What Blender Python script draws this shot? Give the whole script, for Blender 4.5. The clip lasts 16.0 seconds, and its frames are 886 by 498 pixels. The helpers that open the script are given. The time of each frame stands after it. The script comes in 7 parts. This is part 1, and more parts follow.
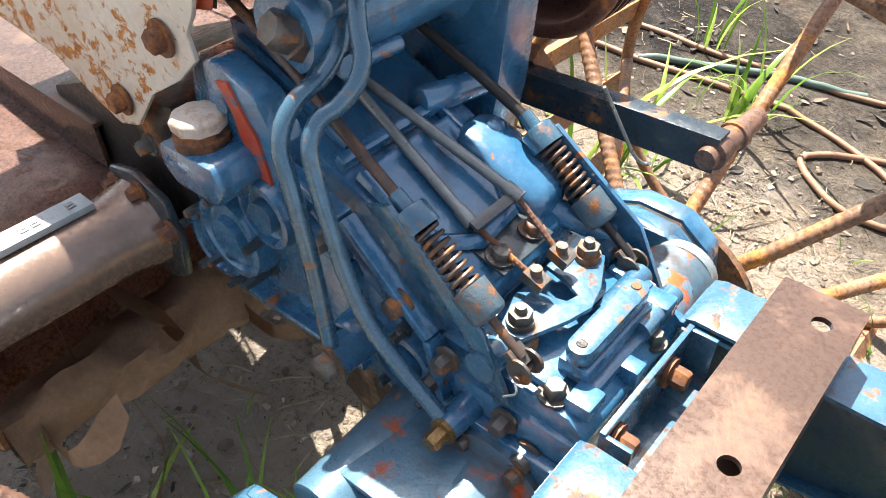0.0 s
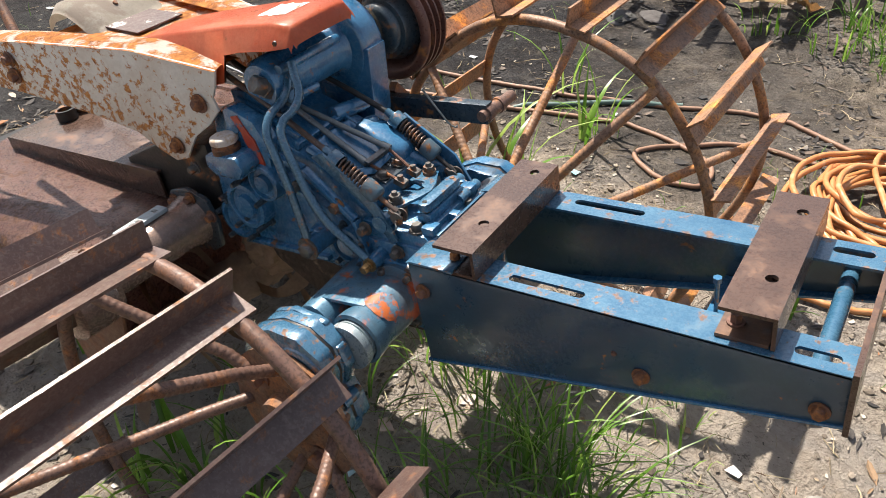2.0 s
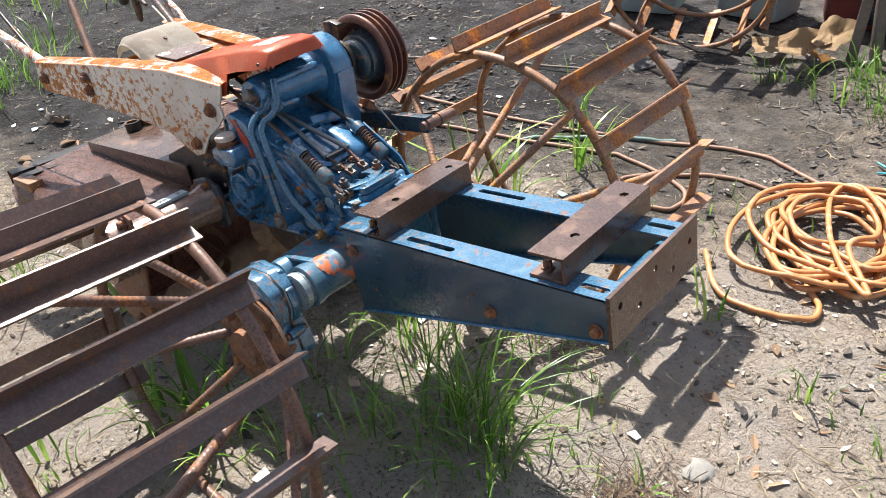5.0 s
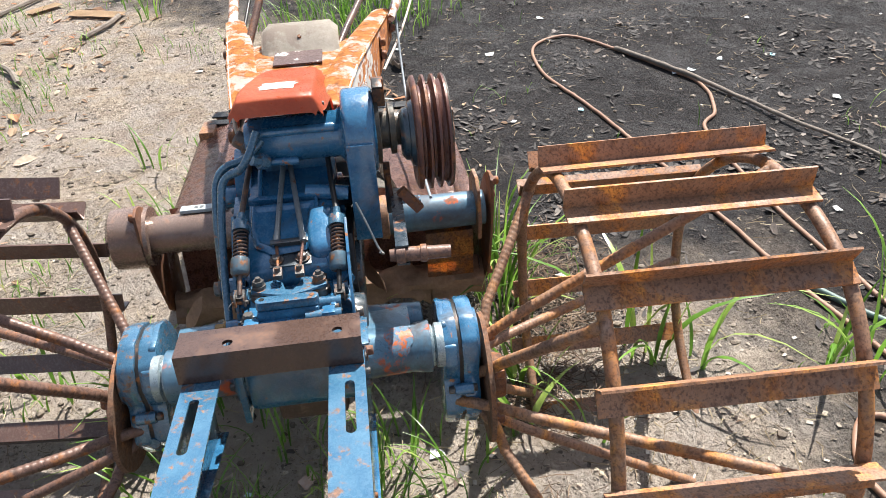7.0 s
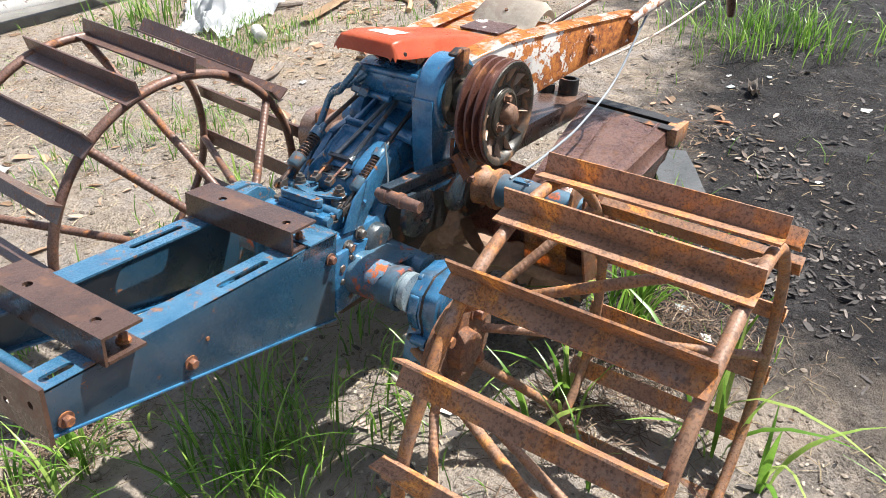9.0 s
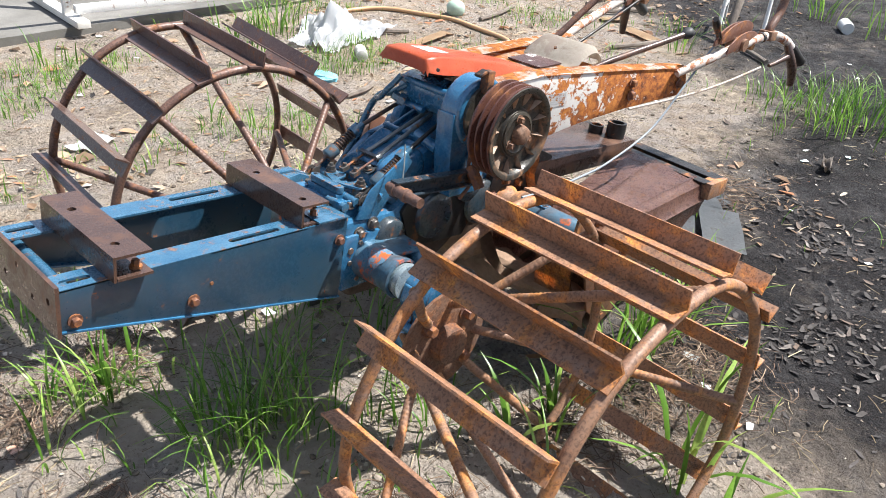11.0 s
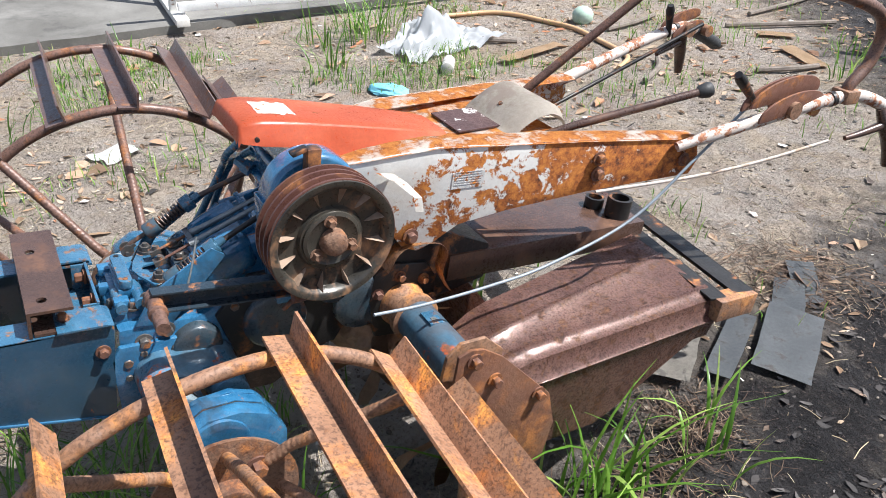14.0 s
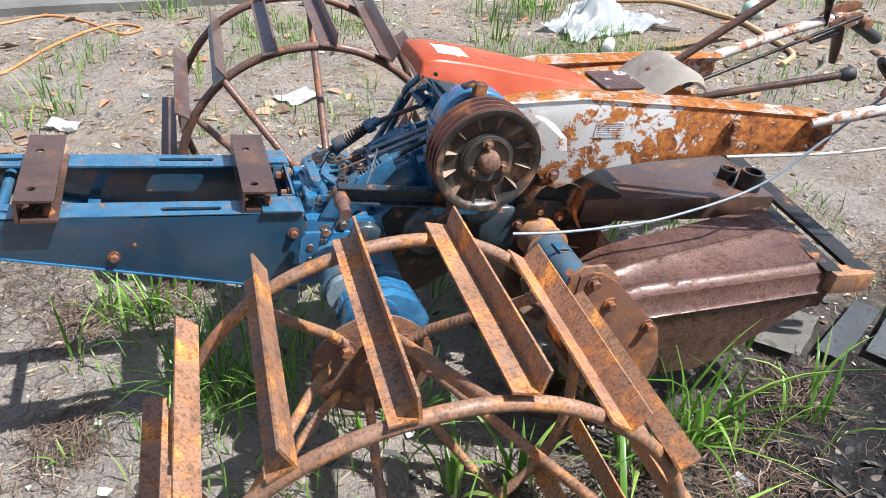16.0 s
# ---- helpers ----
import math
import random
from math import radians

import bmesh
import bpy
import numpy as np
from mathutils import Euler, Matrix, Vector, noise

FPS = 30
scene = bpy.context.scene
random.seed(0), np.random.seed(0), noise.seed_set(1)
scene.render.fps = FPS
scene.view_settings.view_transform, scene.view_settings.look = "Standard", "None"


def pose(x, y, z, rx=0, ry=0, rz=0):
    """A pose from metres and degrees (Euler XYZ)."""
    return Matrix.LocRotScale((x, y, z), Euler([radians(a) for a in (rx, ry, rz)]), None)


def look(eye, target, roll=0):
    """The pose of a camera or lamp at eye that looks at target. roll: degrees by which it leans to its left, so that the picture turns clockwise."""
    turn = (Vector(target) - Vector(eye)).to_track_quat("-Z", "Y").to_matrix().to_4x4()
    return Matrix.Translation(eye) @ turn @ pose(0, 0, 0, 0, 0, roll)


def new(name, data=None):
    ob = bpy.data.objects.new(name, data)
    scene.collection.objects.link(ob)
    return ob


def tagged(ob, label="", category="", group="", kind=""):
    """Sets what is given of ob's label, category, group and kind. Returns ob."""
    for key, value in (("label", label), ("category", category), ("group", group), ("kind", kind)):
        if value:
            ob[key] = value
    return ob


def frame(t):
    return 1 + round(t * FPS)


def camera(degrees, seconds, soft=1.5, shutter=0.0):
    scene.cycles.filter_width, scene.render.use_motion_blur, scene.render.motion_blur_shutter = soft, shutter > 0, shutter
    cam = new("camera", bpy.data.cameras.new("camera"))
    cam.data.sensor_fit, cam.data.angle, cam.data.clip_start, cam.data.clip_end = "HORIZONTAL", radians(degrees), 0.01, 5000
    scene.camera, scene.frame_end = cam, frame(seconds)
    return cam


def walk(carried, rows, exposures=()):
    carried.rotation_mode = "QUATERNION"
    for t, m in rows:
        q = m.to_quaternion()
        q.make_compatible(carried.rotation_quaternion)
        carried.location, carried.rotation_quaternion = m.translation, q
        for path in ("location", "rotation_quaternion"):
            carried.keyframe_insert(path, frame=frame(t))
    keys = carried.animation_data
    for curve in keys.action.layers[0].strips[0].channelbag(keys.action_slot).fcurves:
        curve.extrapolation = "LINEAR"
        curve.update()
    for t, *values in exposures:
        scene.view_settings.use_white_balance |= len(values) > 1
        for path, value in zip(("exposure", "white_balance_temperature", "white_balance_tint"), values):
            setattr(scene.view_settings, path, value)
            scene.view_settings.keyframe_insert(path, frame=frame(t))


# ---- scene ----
cam = camera(60.2, 16.0, 0.5)
PATH = [
    (0, look((0.0165, -0.4852, 1.2553), (-0.3922, 0.0815, 0.5399), 6.79)),
    (0.5, look((0.1830, -0.6615, 1.3710), (-0.2310, -0.0825, 0.6686), 3.63)),
    (1, look((0.3429, -0.7752, 1.4239), (-0.0942, -0.1800, 0.7496), 0.85)),
    (1.5, look((0.5356, -0.9101, 1.4635), (0.0755, -0.3095, 0.8095), -2.16)),
    (2, look((0.5793, -1.0316, 1.5199), (0.1313, -0.3769, 0.9111), -2.73)),
    (2.5, look((0.5857, -1.2512, 1.5306), (0.1667, -0.5331, 0.9750), -3.02)),
    (3, look((0.6400, -1.4413, 1.5356), (0.2141, -0.7084, 1.0049), -2.97)),
    (3.5, look((0.8443, -1.5684, 1.5477), (0.3958, -0.8409, 1.0285), -4.02)),
    (3.7, look((0.9219, -1.6086, 1.5593), (0.4662, -0.8876, 1.0373), -4.65)),
    (5.8, look((1.1636, -0.6545, 1.6105), (0.5084, -0.1526, 1.0458), -2.92)),
    (6, look((1.1117, -0.5250, 1.5985), (0.4365, -0.0548, 1.0301), -2.46)),
    (6.5, look((1.0360, -0.1832, 1.5974), (0.2893, 0.1629, 1.0295), -1.55)),
    (7, look((1.0836, 0.1780, 1.6166), (0.2640, 0.2663, 1.0506), -2.89)),
    (7.5, look((1.0078, 0.4032, 1.5915), (0.1895, 0.3939, 1.0169), -2.07)),
    (8, look((0.9058, 0.6301, 1.6104), (0.1040, 0.5127, 1.0244), 0.20)),
    (8.5, look((0.9716, 0.9180, 1.5809), (0.2203, 0.5937, 1.0061), -0.81)),
    (8.7, look((0.9927, 1.0152, 1.5921), (0.2824, 0.6125, 1.0149), -2.11)),
    (10.8, look((1.0843, 1.4663, 1.6258), (0.4317, 0.9106, 1.1108), 3.60)),
    (11, look((1.0269, 1.4492, 1.6098), (0.3846, 0.8796, 1.0969), 4.03)),
    (11.5, look((0.8301, 1.3165, 1.6093), (0.2124, 0.7275, 1.0882), 4.31)),
    (12, look((0.6470, 1.2387, 1.6174), (0.0298, 0.6534, 1.0915), 3.81)),
    (12.5, look((0.4522, 1.3388, 1.6088), (-0.1178, 0.7087, 1.0815), 2.45)),
    (13, look((0.2576, 1.4762, 1.6413), (-0.2344, 0.7882, 1.1078), 1.95)),
    (13.5, look((0.1274, 1.5128, 1.6403), (-0.3359, 0.8030, 1.1097), 1.40)),
    (14, look((-0.0196, 1.4816, 1.6089), (-0.4571, 0.7584, 1.0745), 1.26)),
    (14.5, look((-0.0599, 1.5217, 1.6105), (-0.4220, 0.7684, 1.0615), 0.70)),
    (15, look((-0.0475, 1.7084, 1.6240), (-0.3228, 0.9255, 1.0661), 0.42)),
    (15.5, look((0.0009, 1.8244, 1.6502), (-0.2496, 1.0321, 1.0938), 1.94)),
    (16, look((0.1215, 1.7565, 1.6365), (-0.1525, 0.9700, 1.0831), 2.22)),
]
walk(cam, PATH, [(0, 2.05, 6800, 10), (0.5, 1.82, 6800, 10), (1, 1.70, 6750, 10), (1.5, 1.55, 6700, 10), (2, 1.17, 6550, 10), (3, 1.40, 6350, 10), (3.7, 1.45, 6100, 10), (6, 1.32, 6200, 10), (8.5, 1.35, 6150, 10), (11, 1.27, 5980, 10), (13, 1.10, 5920, 10), (14, 1.05, 5800, 10), (16, 1.08, 5650, 10)])

# ---- world, sun, exposure ----
SUN = Vector((-0.54, 0.32, 1.0)).normalized()
world = bpy.data.worlds.new("world")
scene.world = world
world.use_nodes = True
wn = world.node_tree
sky = wn.nodes.new("ShaderNodeTexSky")
sky.sky_type, sky.sun_disc = "NISHITA", False
sky.air_density, sky.dust_density = 1.0, 2.5
sky.sun_elevation = math.asin(SUN.z)
sky.sun_rotation = math.atan2(SUN.x, SUN.y)
wn.links.new(sky.outputs[0], wn.nodes["Background"].inputs[0])
wn.nodes["Background"].inputs[1].default_value = 0.05
# a thin even veil of high cloud
veil = wn.nodes.new("ShaderNodeBackground")
veil.inputs[0].default_value, veil.inputs[1].default_value = (0.96, 0.98, 1.0, 1), 0.105
both = wn.nodes.new("ShaderNodeAddShader")
wn.links.new(wn.nodes["Background"].outputs[0], both.inputs[0])
wn.links.new(veil.outputs[0], both.inputs[1])
wn.links.new(both.outputs[0], wn.nodes["World Output"].inputs[0])
sun = new("sun", bpy.data.lights.new("sun", "SUN"))
sun.data.energy, sun.data.angle, sun.data.color = 5.0, radians(0.6), (1.0, 0.94, 0.84)
sun.matrix_world = look(SUN * 20, (0, 0, 0))



# ---- materials ----
def node(tree, kind, **values):
    n = tree.nodes.new(kind)
    for key, value in values.items():
        n.inputs[key].default_value = value
    return n


def ramp(tree, fac, stops):
    n = tree.nodes.new("ShaderNodeValToRGB")
    e = n.color_ramp.elements
    while len(e) < len(stops):
        e.new(0.5)
    for el, (at, col) in zip(e, stops):
        el.position = at
        el.color = (*col, 1) if len(col) == 3 else col
    tree.links.new(fac, n.inputs[0])
    return n.outputs[0]


def grey(v):
    return (v, v, v)


def mixed(tree, fac, a, b):
    n = tree.nodes.new("ShaderNodeMix")
    n.data_type = "RGBA"
    for sock, value in ((n.inputs[0], fac), (n.inputs[6], a), (n.inputs[7], b)):
        if isinstance(value, (tuple, float, int)):
            sock.default_value = (*value, 1) if isinstance(value, tuple) else value
        else:
            tree.links.new(value, sock)
    return n.outputs[2]


def noise_tex(tree, coord, scale, detail=6, rough=0.6, distortion=0.0):
    n = node(tree, "ShaderNodeTexNoise", Scale=scale, Detail=detail, Roughness=rough, Distortion=distortion)
    tree.links.new(coord, n.inputs["Vector"])
    return n.outputs[0]


def surface(name, base, var, scale=14.0, rough=0.5, metal=0.0, rust=None, amount=0.4, rust_scale=7.0, edge=0.04,
            bump=0.25, fine=90.0, dirt=None, dirt_amount=0.3, coat=0.0, per_object=0.0, along=None, pits=0.0, pit=(0.05, 0.025, 0.016)):
    """Paint or bare metal with a mottled colour, and rust and dirt breaking through in patches."""
    m = bpy.data.materials.new(name)
    m.use_nodes = True
    t = m.node_tree
    b = t.nodes["Principled BSDF"]
    co = t.nodes.new("ShaderNodeTexCoord").outputs["Object"]
    big = noise_tex(t, co, scale)
    small = noise_tex(t, co, fine, 4, 0.7)
    col = ramp(t, big, [(0.3, base), (0.7, var)])
    col = mixed(t, ramp(t, small, [(0.35, grey(0.0)), (0.75, grey(0.35))]), col, tuple(c * 0.6 for c in base))
    rgh = ramp(t, small, [(0.3, grey(max(rough - 0.12, 0.05))), (0.7, grey(min(rough + 0.15, 1.0)))])
    met = grey(metal)
    if dirt:
        mask = noise_tex(t, co, scale * 0.45, 8, 0.7, 0.4)
        f = ramp(t, mask, [(1 - dirt_amount - 0.1, grey(0.0)), (1 - dirt_amount + 0.12, grey(0.85))])
        col = mixed(t, f, col, dirt)
        rgh = mixed(t, f, rgh, grey(0.85))
        met = mixed(t, f, met, grey(0.0))
    if rust:
        mask = noise_tex(t, co, rust_scale, 9, 0.68, 0.3)
        if along:
            # more rust towards one end: a slope along x and z
            dot = t.nodes.new("ShaderNodeVectorMath")
            dot.operation = "DOT_PRODUCT"
            t.links.new(co, dot.inputs[0])
            dot.inputs[1].default_value = along[:3]
            for v in (dot.outputs["Value"], along[3]):
                plus = t.nodes.new("ShaderNodeMath")
                t.links.new(mask, plus.inputs[0])
                if isinstance(v, float):
                    plus.inputs[1].default_value = v
                else:
                    t.links.new(v, plus.inputs[1])
                mask = plus.outputs[0]
        lo = 0.72 - 0.44 * amount
        f = ramp(t, mask, [(lo - edge, grey(0.0)), (lo + edge, grey(1.0))])
        shade = ramp(t, noise_tex(t, co, rust_scale * 2, 8, 0.78), [(0.37, rust[0]), (0.50, rust[1]), (0.63, rust[-1])])
        col = mixed(t, f, col, shade)
        rgh = mixed(t, f, rgh, grey(0.82))
        met = mixed(t, f, met, grey(0.0))
    if pits:
        spots = noise_tex(t, co, 170, 3, 0.6, 0.5)
        col = mixed(t, ramp(t, spots, [(0.50, grey(0.0)), (0.62, grey(pits))]), col, pit)
        spots = noise_tex(t, co, 42, 5, 0.65, 0.3)
        col = mixed(t, ramp(t, spots, [(0.54, grey(0.0)), (0.64, grey(pits * 0.8))]), col, pit)
    if per_object:
        info = t.nodes.new("ShaderNodeObjectInfo")
        hsv = t.nodes.new("ShaderNodeHueSaturation")
        t.links.new(ramp(t, info.outputs["Random"], [(0.0, grey(1 - per_object)), (1.0, grey(1 + per_object))]), hsv.inputs["Value"])
        t.links.new(col, hsv.inputs["Color"])
        col = hsv.outputs[0]
    for sock, value in (("Base Color", col), ("Roughness", rgh), ("Metallic", met)):
        if isinstance(value, tuple):
            b.inputs[sock].default_value = value[0]
        else:
            t.links.new(value, b.inputs[sock])
    b.inputs["Coat Weight"].default_value = coat
    b.inputs["Coat Roughness"].default_value = 0.07
    if coat:
        wavy = node(t, "ShaderNodeBump", Strength=0.35, Distance=0.004)
        t.links.new(noise_tex(t, co, 30, 4, 0.55), wavy.inputs["Height"])
        t.links.new(wavy.outputs[0], b.inputs["Coat Normal"])
    bp = node(t, "ShaderNodeBump", Strength=bump, Distance=0.004)
    h = t.nodes.new("ShaderNodeMath")
    h.operation = "ADD"
    t.links.new(small, h.inputs[0])
    t.links.new(noise_tex(t, co, rust_scale * 3, 7, 0.7), h.inputs[1])
    t.links.new(h.outputs[0], bp.inputs["Height"])
    t.links.new(bp.outputs[0], b.inputs["Normal"])
    return m


RUST = ((0.055, 0.022, 0.013), (0.16, 0.062, 0.025), (0.34, 0.13, 0.035))
BRIGHT_RUST = ((0.16, 0.045, 0.012), (0.40, 0.13, 0.022), (0.60, 0.25, 0.05))
BLUE = surface("blue_paint", (0.017, 0.094, 0.200), (0.054, 0.192, 0.345), 24, 0.24, 0.08, RUST, 0.16, 30, 0.02, 0.14, 120, (0.010, 0.015, 0.020), 0.38, 1.0)
BLUE_WORN = surface("worn_blue_paint", (0.024, 0.098, 0.185), (0.070, 0.170, 0.260), 22, 0.26, 0.15, ((0.03, 0.022, 0.02), (0.10, 0.055, 0.038), (0.24, 0.12, 0.06)), 0.30, 40, 0.03, 0.14, 140, (0.13, 0.165, 0.18), 0.28, 1.0)
BLUE_DARK = surface("dark_blue_chassis_paint", (0.013, 0.044, 0.080), (0.025, 0.074, 0.126), 5, 0.24, 0.15, RUST, 0.13, 26, 0.02, 0.06, 140, (0.034, 0.055, 0.068), 0.42, 0.8)
BLUE_RED = surface("blue_paint_over_red_primer", (0.045, 0.125, 0.20), (0.11, 0.21, 0.29), 14, 0.30, 0.25, ((0.34, 0.05, 0.015), (0.46, 0.09, 0.02), (0.13, 0.06, 0.035)), 0.27, 11, 0.03, 0.14, 110, (0.05, 0.032, 0.026), 0.46, 0.4)
STEEL_PIPE = surface("blue_grey_painted_pipe", (0.028, 0.092, 0.155), (0.066, 0.150, 0.220), 25, 0.24, 0.3, RUST, 0.20, 34, 0.03, 0.05, 140, coat=0.8)
BROWN_STEEL = surface("dark_brown_steel", (0.060, 0.036, 0.028), (0.112, 0.064, 0.046), 6, 0.28, 0.2, ((0.055, 0.024, 0.014), (0.13, 0.058, 0.028), (0.20, 0.090, 0.038)), 0.22, 9, 0.12, 0.07, 160, coat=0.3, pits=0.35, pit=(0.040, 0.022, 0.017))
LUG_DARK = surface("dark_brown_angle_iron", (0.080, 0.044, 0.036), (0.135, 0.078, 0.062), 10, 0.40, 0.15, RUST, 0.25, 26, 0.06, 0.16, 190, (0.13, 0.10, 0.085), 0.20, coat=0.45, per_object=0.2, pits=0.4, pit=(0.17, 0.125, 0.10))
LUG_RUST = surface("orange_rusted_angle_iron", (0.210, 0.106, 0.060), (0.350, 0.190, 0.110), 7, 0.50, 0.05, ((0.11, 0.045, 0.022), (0.43, 0.160, 0.038), (0.68, 0.300, 0.060)), 0.44, 9, 0.07, 0.28, 180, (0.27, 0.238, 0.212), 0.32, per_object=0.22, pits=0.6)
RING_RUST = surface("rusted_pipe", (0.195, 0.106, 0.066), (0.33, 0.190, 0.115), 12, 0.52, 0.05, ((0.10, 0.042, 0.020), (0.38, 0.150, 0.040), (0.58, 0.260, 0.058)), 0.40, 10, 0.08, 0.2, 170, (0.32, 0.30, 0.29), 0.28, pits=0.5)
RING_DARK = surface("brown_rusted_pipe", (0.120, 0.066, 0.050), (0.20, 0.115, 0.085), 14, 0.42, 0.15, RUST, 0.33, 18, 0.08, 0.16, 170, pits=0.5, pit=(0.035, 0.020, 0.015))
HUB_MUD = surface("mud_caked_rusty_plate", (0.125, 0.068, 0.044), (0.245, 0.145, 0.090), 10, 0.8, 0.0, RUST, 0.48, 12, 0.10, 0.6, pits=0.6)
HOOD_RUST = surface("rusted_tiller_sheet", (0.190, 0.096, 0.076), (0.335, 0.190, 0.152), 9, 0.28, 0.20, ((0.05, 0.02, 0.014), (0.13, 0.055, 0.03), (0.30, 0.15, 0.08)), 0.38, 34, 0.05, 0.12, 220, coat=0.5, pits=0.6, pit=(0.045, 0.022, 0.017))
WHITE_RUST = surface("chipped_white_paint", (0.66, 0.63, 0.58), (0.75, 0.73, 0.69), 6, 0.36, 0.0, ((0.085, 0.026, 0.010), (0.33, 0.100, 0.018), (0.56, 0.21, 0.036)), 0.48, 21, 0.022, 0.12, 130, (0.54, 0.44, 0.34), 0.36, along=(-0.35, 0.0, -0.2, -0.255))
WHITE_SPECKLED = surface("rust_speckled_white_paint", (0.60, 0.55, 0.48), (0.70, 0.66, 0.60), 7, 0.36, 0.0, ((0.13, 0.040, 0.013), (0.36, 0.13, 0.028), (0.55, 0.26, 0.075)), 0.44, 52, 0.035, 0.12, 130, (0.46, 0.34, 0.24), 0.40, along=(-0.20, 0.0, -0.38, -0.125))
WHITE_RUST_TOP = surface("rust_stained_top_flange", (0.60, 0.50, 0.42), (0.72, 0.66, 0.60), 9, 0.36, 0.0, ((0.22, 0.06, 0.014), (0.48, 0.17, 0.03), (0.62, 0.27, 0.06)), 0.58, 16, 0.05, 0.15, 130)
ORANGE = surface("orange_paint", (0.60, 0.105, 0.038), (0.74, 0.185, 0.080), 7, 0.34, 0.0, ((0.10, 0.03, 0.015), (0.25, 0.07, 0.02), (0.5, 0.2, 0.1)), 0.17, 22, 0.015, 0.08, 120, (0.70, 0.27, 0.15), 0.40, 0.3)
WHITE_MARK = surface("white_paint_mark", (0.78, 0.77, 0.75), (0.72, 0.68, 0.64), 40, 0.5, 0, ((0.6, 0.11, 0.03), (0.6, 0.11, 0.03)), 0.30, 45, 0.02, 0.05)
PULLEY = surface("dark_cast_pulley", (0.032, 0.031, 0.028), (0.080, 0.070, 0.055), 16, 0.32, 0.35, ((0.07, 0.038, 0.022), (0.18, 0.095, 0.05), (0.28, 0.15, 0.07)), 0.33, 18, 0.06, 0.14, 150)
GROOVE = surface("red_brown_belt_groove", (0.078, 0.034, 0.028), (0.150, 0.066, 0.048), 14, 0.32, 0.25, RUST, 0.26, 18, 0.06, 0.1, 150)
BOLT = surface("greasy_bolt_steel", (0.065, 0.062, 0.060), (0.17, 0.155, 0.14), 34, 0.36, 0.5, RUST, 0.35, 30)
RUSTY_BOLT = surface("rusty_bolt", (0.12, 0.06, 0.045), (0.2, 0.10, 0.07), 30, 0.6, 0.3, RUST, 0.5, 25)
ROD = surface("grey_steel_rod", (0.20, 0.21, 0.21), (0.32, 0.33, 0.32), 20, 0.35, 0.6, RUST, 0.15, 20)
TUBE_BROWN = surface("rubbed_brown_tube", (0.21, 0.142, 0.115), (0.32, 0.240, 0.202), 8, 0.24, 0.45, RUST, 0.18, 16, 0.08, 0.05, 150, (0.07, 0.12, 0.16), 0.24)
LIFT_BLUE = surface("pale_rubbed_blue_edge", (0.22, 0.30, 0.34), (0.40, 0.44, 0.45), 30, 0.3, 0.4, RUST, 0.2, 30)
TAG = surface("pale_blue_grey_tag", (0.30, 0.36, 0.39), (0.44, 0.48, 0.50), 40, 0.45, 0, RUST, 0.25, 30)
PRIMER = surface("orange_red_primer", (0.36, 0.075, 0.02), (0.48, 0.13, 0.035), 30, 0.4, 0, ((0.04, 0.11, 0.18), (0.09, 0.18, 0.26), (0.14, 0.05, 0.03)), 0.50, 40, 0.025, 0.1, 140)
BLUE_DIRTY = surface("greasy_dark_blue_casting", (0.020, 0.046, 0.066), (0.055, 0.052, 0.050), 14, 0.30, 0.1, RUST, 0.24, 22, 0.05, 0.15, 120, coat=0.6)
BRASS = surface("brass_nut", (0.20, 0.12, 0.05), (0.30, 0.19, 0.08), 20, 0.3, 0.7)
SPRING_STEEL = surface("brown_spring_steel", (0.060, 0.042, 0.036), (0.125, 0.085, 0.068), 40, 0.34, 0.4, RUST, 0.28, 40)
MUDDY = surface("mud_splashed_dark_casting", (0.040, 0.026, 0.020), (0.105, 0.068, 0.047), 12, 0.75, 0.0, ((0.14, 0.09, 0.06), (0.22, 0.15, 0.10)), 0.26, 22, 0.06, 0.5)
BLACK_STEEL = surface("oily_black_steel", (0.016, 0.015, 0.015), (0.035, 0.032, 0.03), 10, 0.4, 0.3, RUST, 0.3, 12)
RUBBER = surface("black_rubber", (0.02, 0.02, 0.022), (0.035, 0.035, 0.035), 20, 0.6)
CAP = surface("pale_capped_plug", (0.45, 0.38, 0.33), (0.58, 0.52, 0.46), 30, 0.55, 0.0, ((0.3, 0.2, 0.14), (0.4, 0.3, 0.22)), 0.4, 30)
PAD = surface("grey_beige_rubber_pad", (0.40, 0.35, 0.29), (0.50, 0.45, 0.38), 10, 0.7, 0.0, ((0.30, 0.25, 0.2), (0.36, 0.3, 0.25)), 0.35, 12)
CABLE = surface("grey_cable_sheath", (0.17, 0.20, 0.23), (0.27, 0.30, 0.33), 30, 0.4)
MUD = surface("dried_mud", (0.20, 0.128, 0.085), (0.34, 0.225, 0.15), 16, 0.9, 0.0, None, 0, 14, 0.05, 0.5)
HOSE = surface("orange_air_hose", (0.43, 0.165, 0.055), (0.54, 0.240, 0.090), 9, 0.36, 0.0, ((0.36, 0.18, 0.09), (0.5, 0.3, 0.16)), 0.28, 14)
HOSE_BROWN = surface("dusty_brown_hose", (0.20, 0.105, 0.065), (0.30, 0.17, 0.11), 9, 0.6)
HOSE_PALE = surface("pale_orange_bent_pipe", (0.50, 0.29, 0.14), (0.58, 0.36, 0.2), 5, 0.5)
BARK = surface("grey_dead_branch", (0.13, 0.105, 0.085), (0.24, 0.20, 0.165), 20, 0.9, 0, None, 0, 25, 0.05, 0.8)
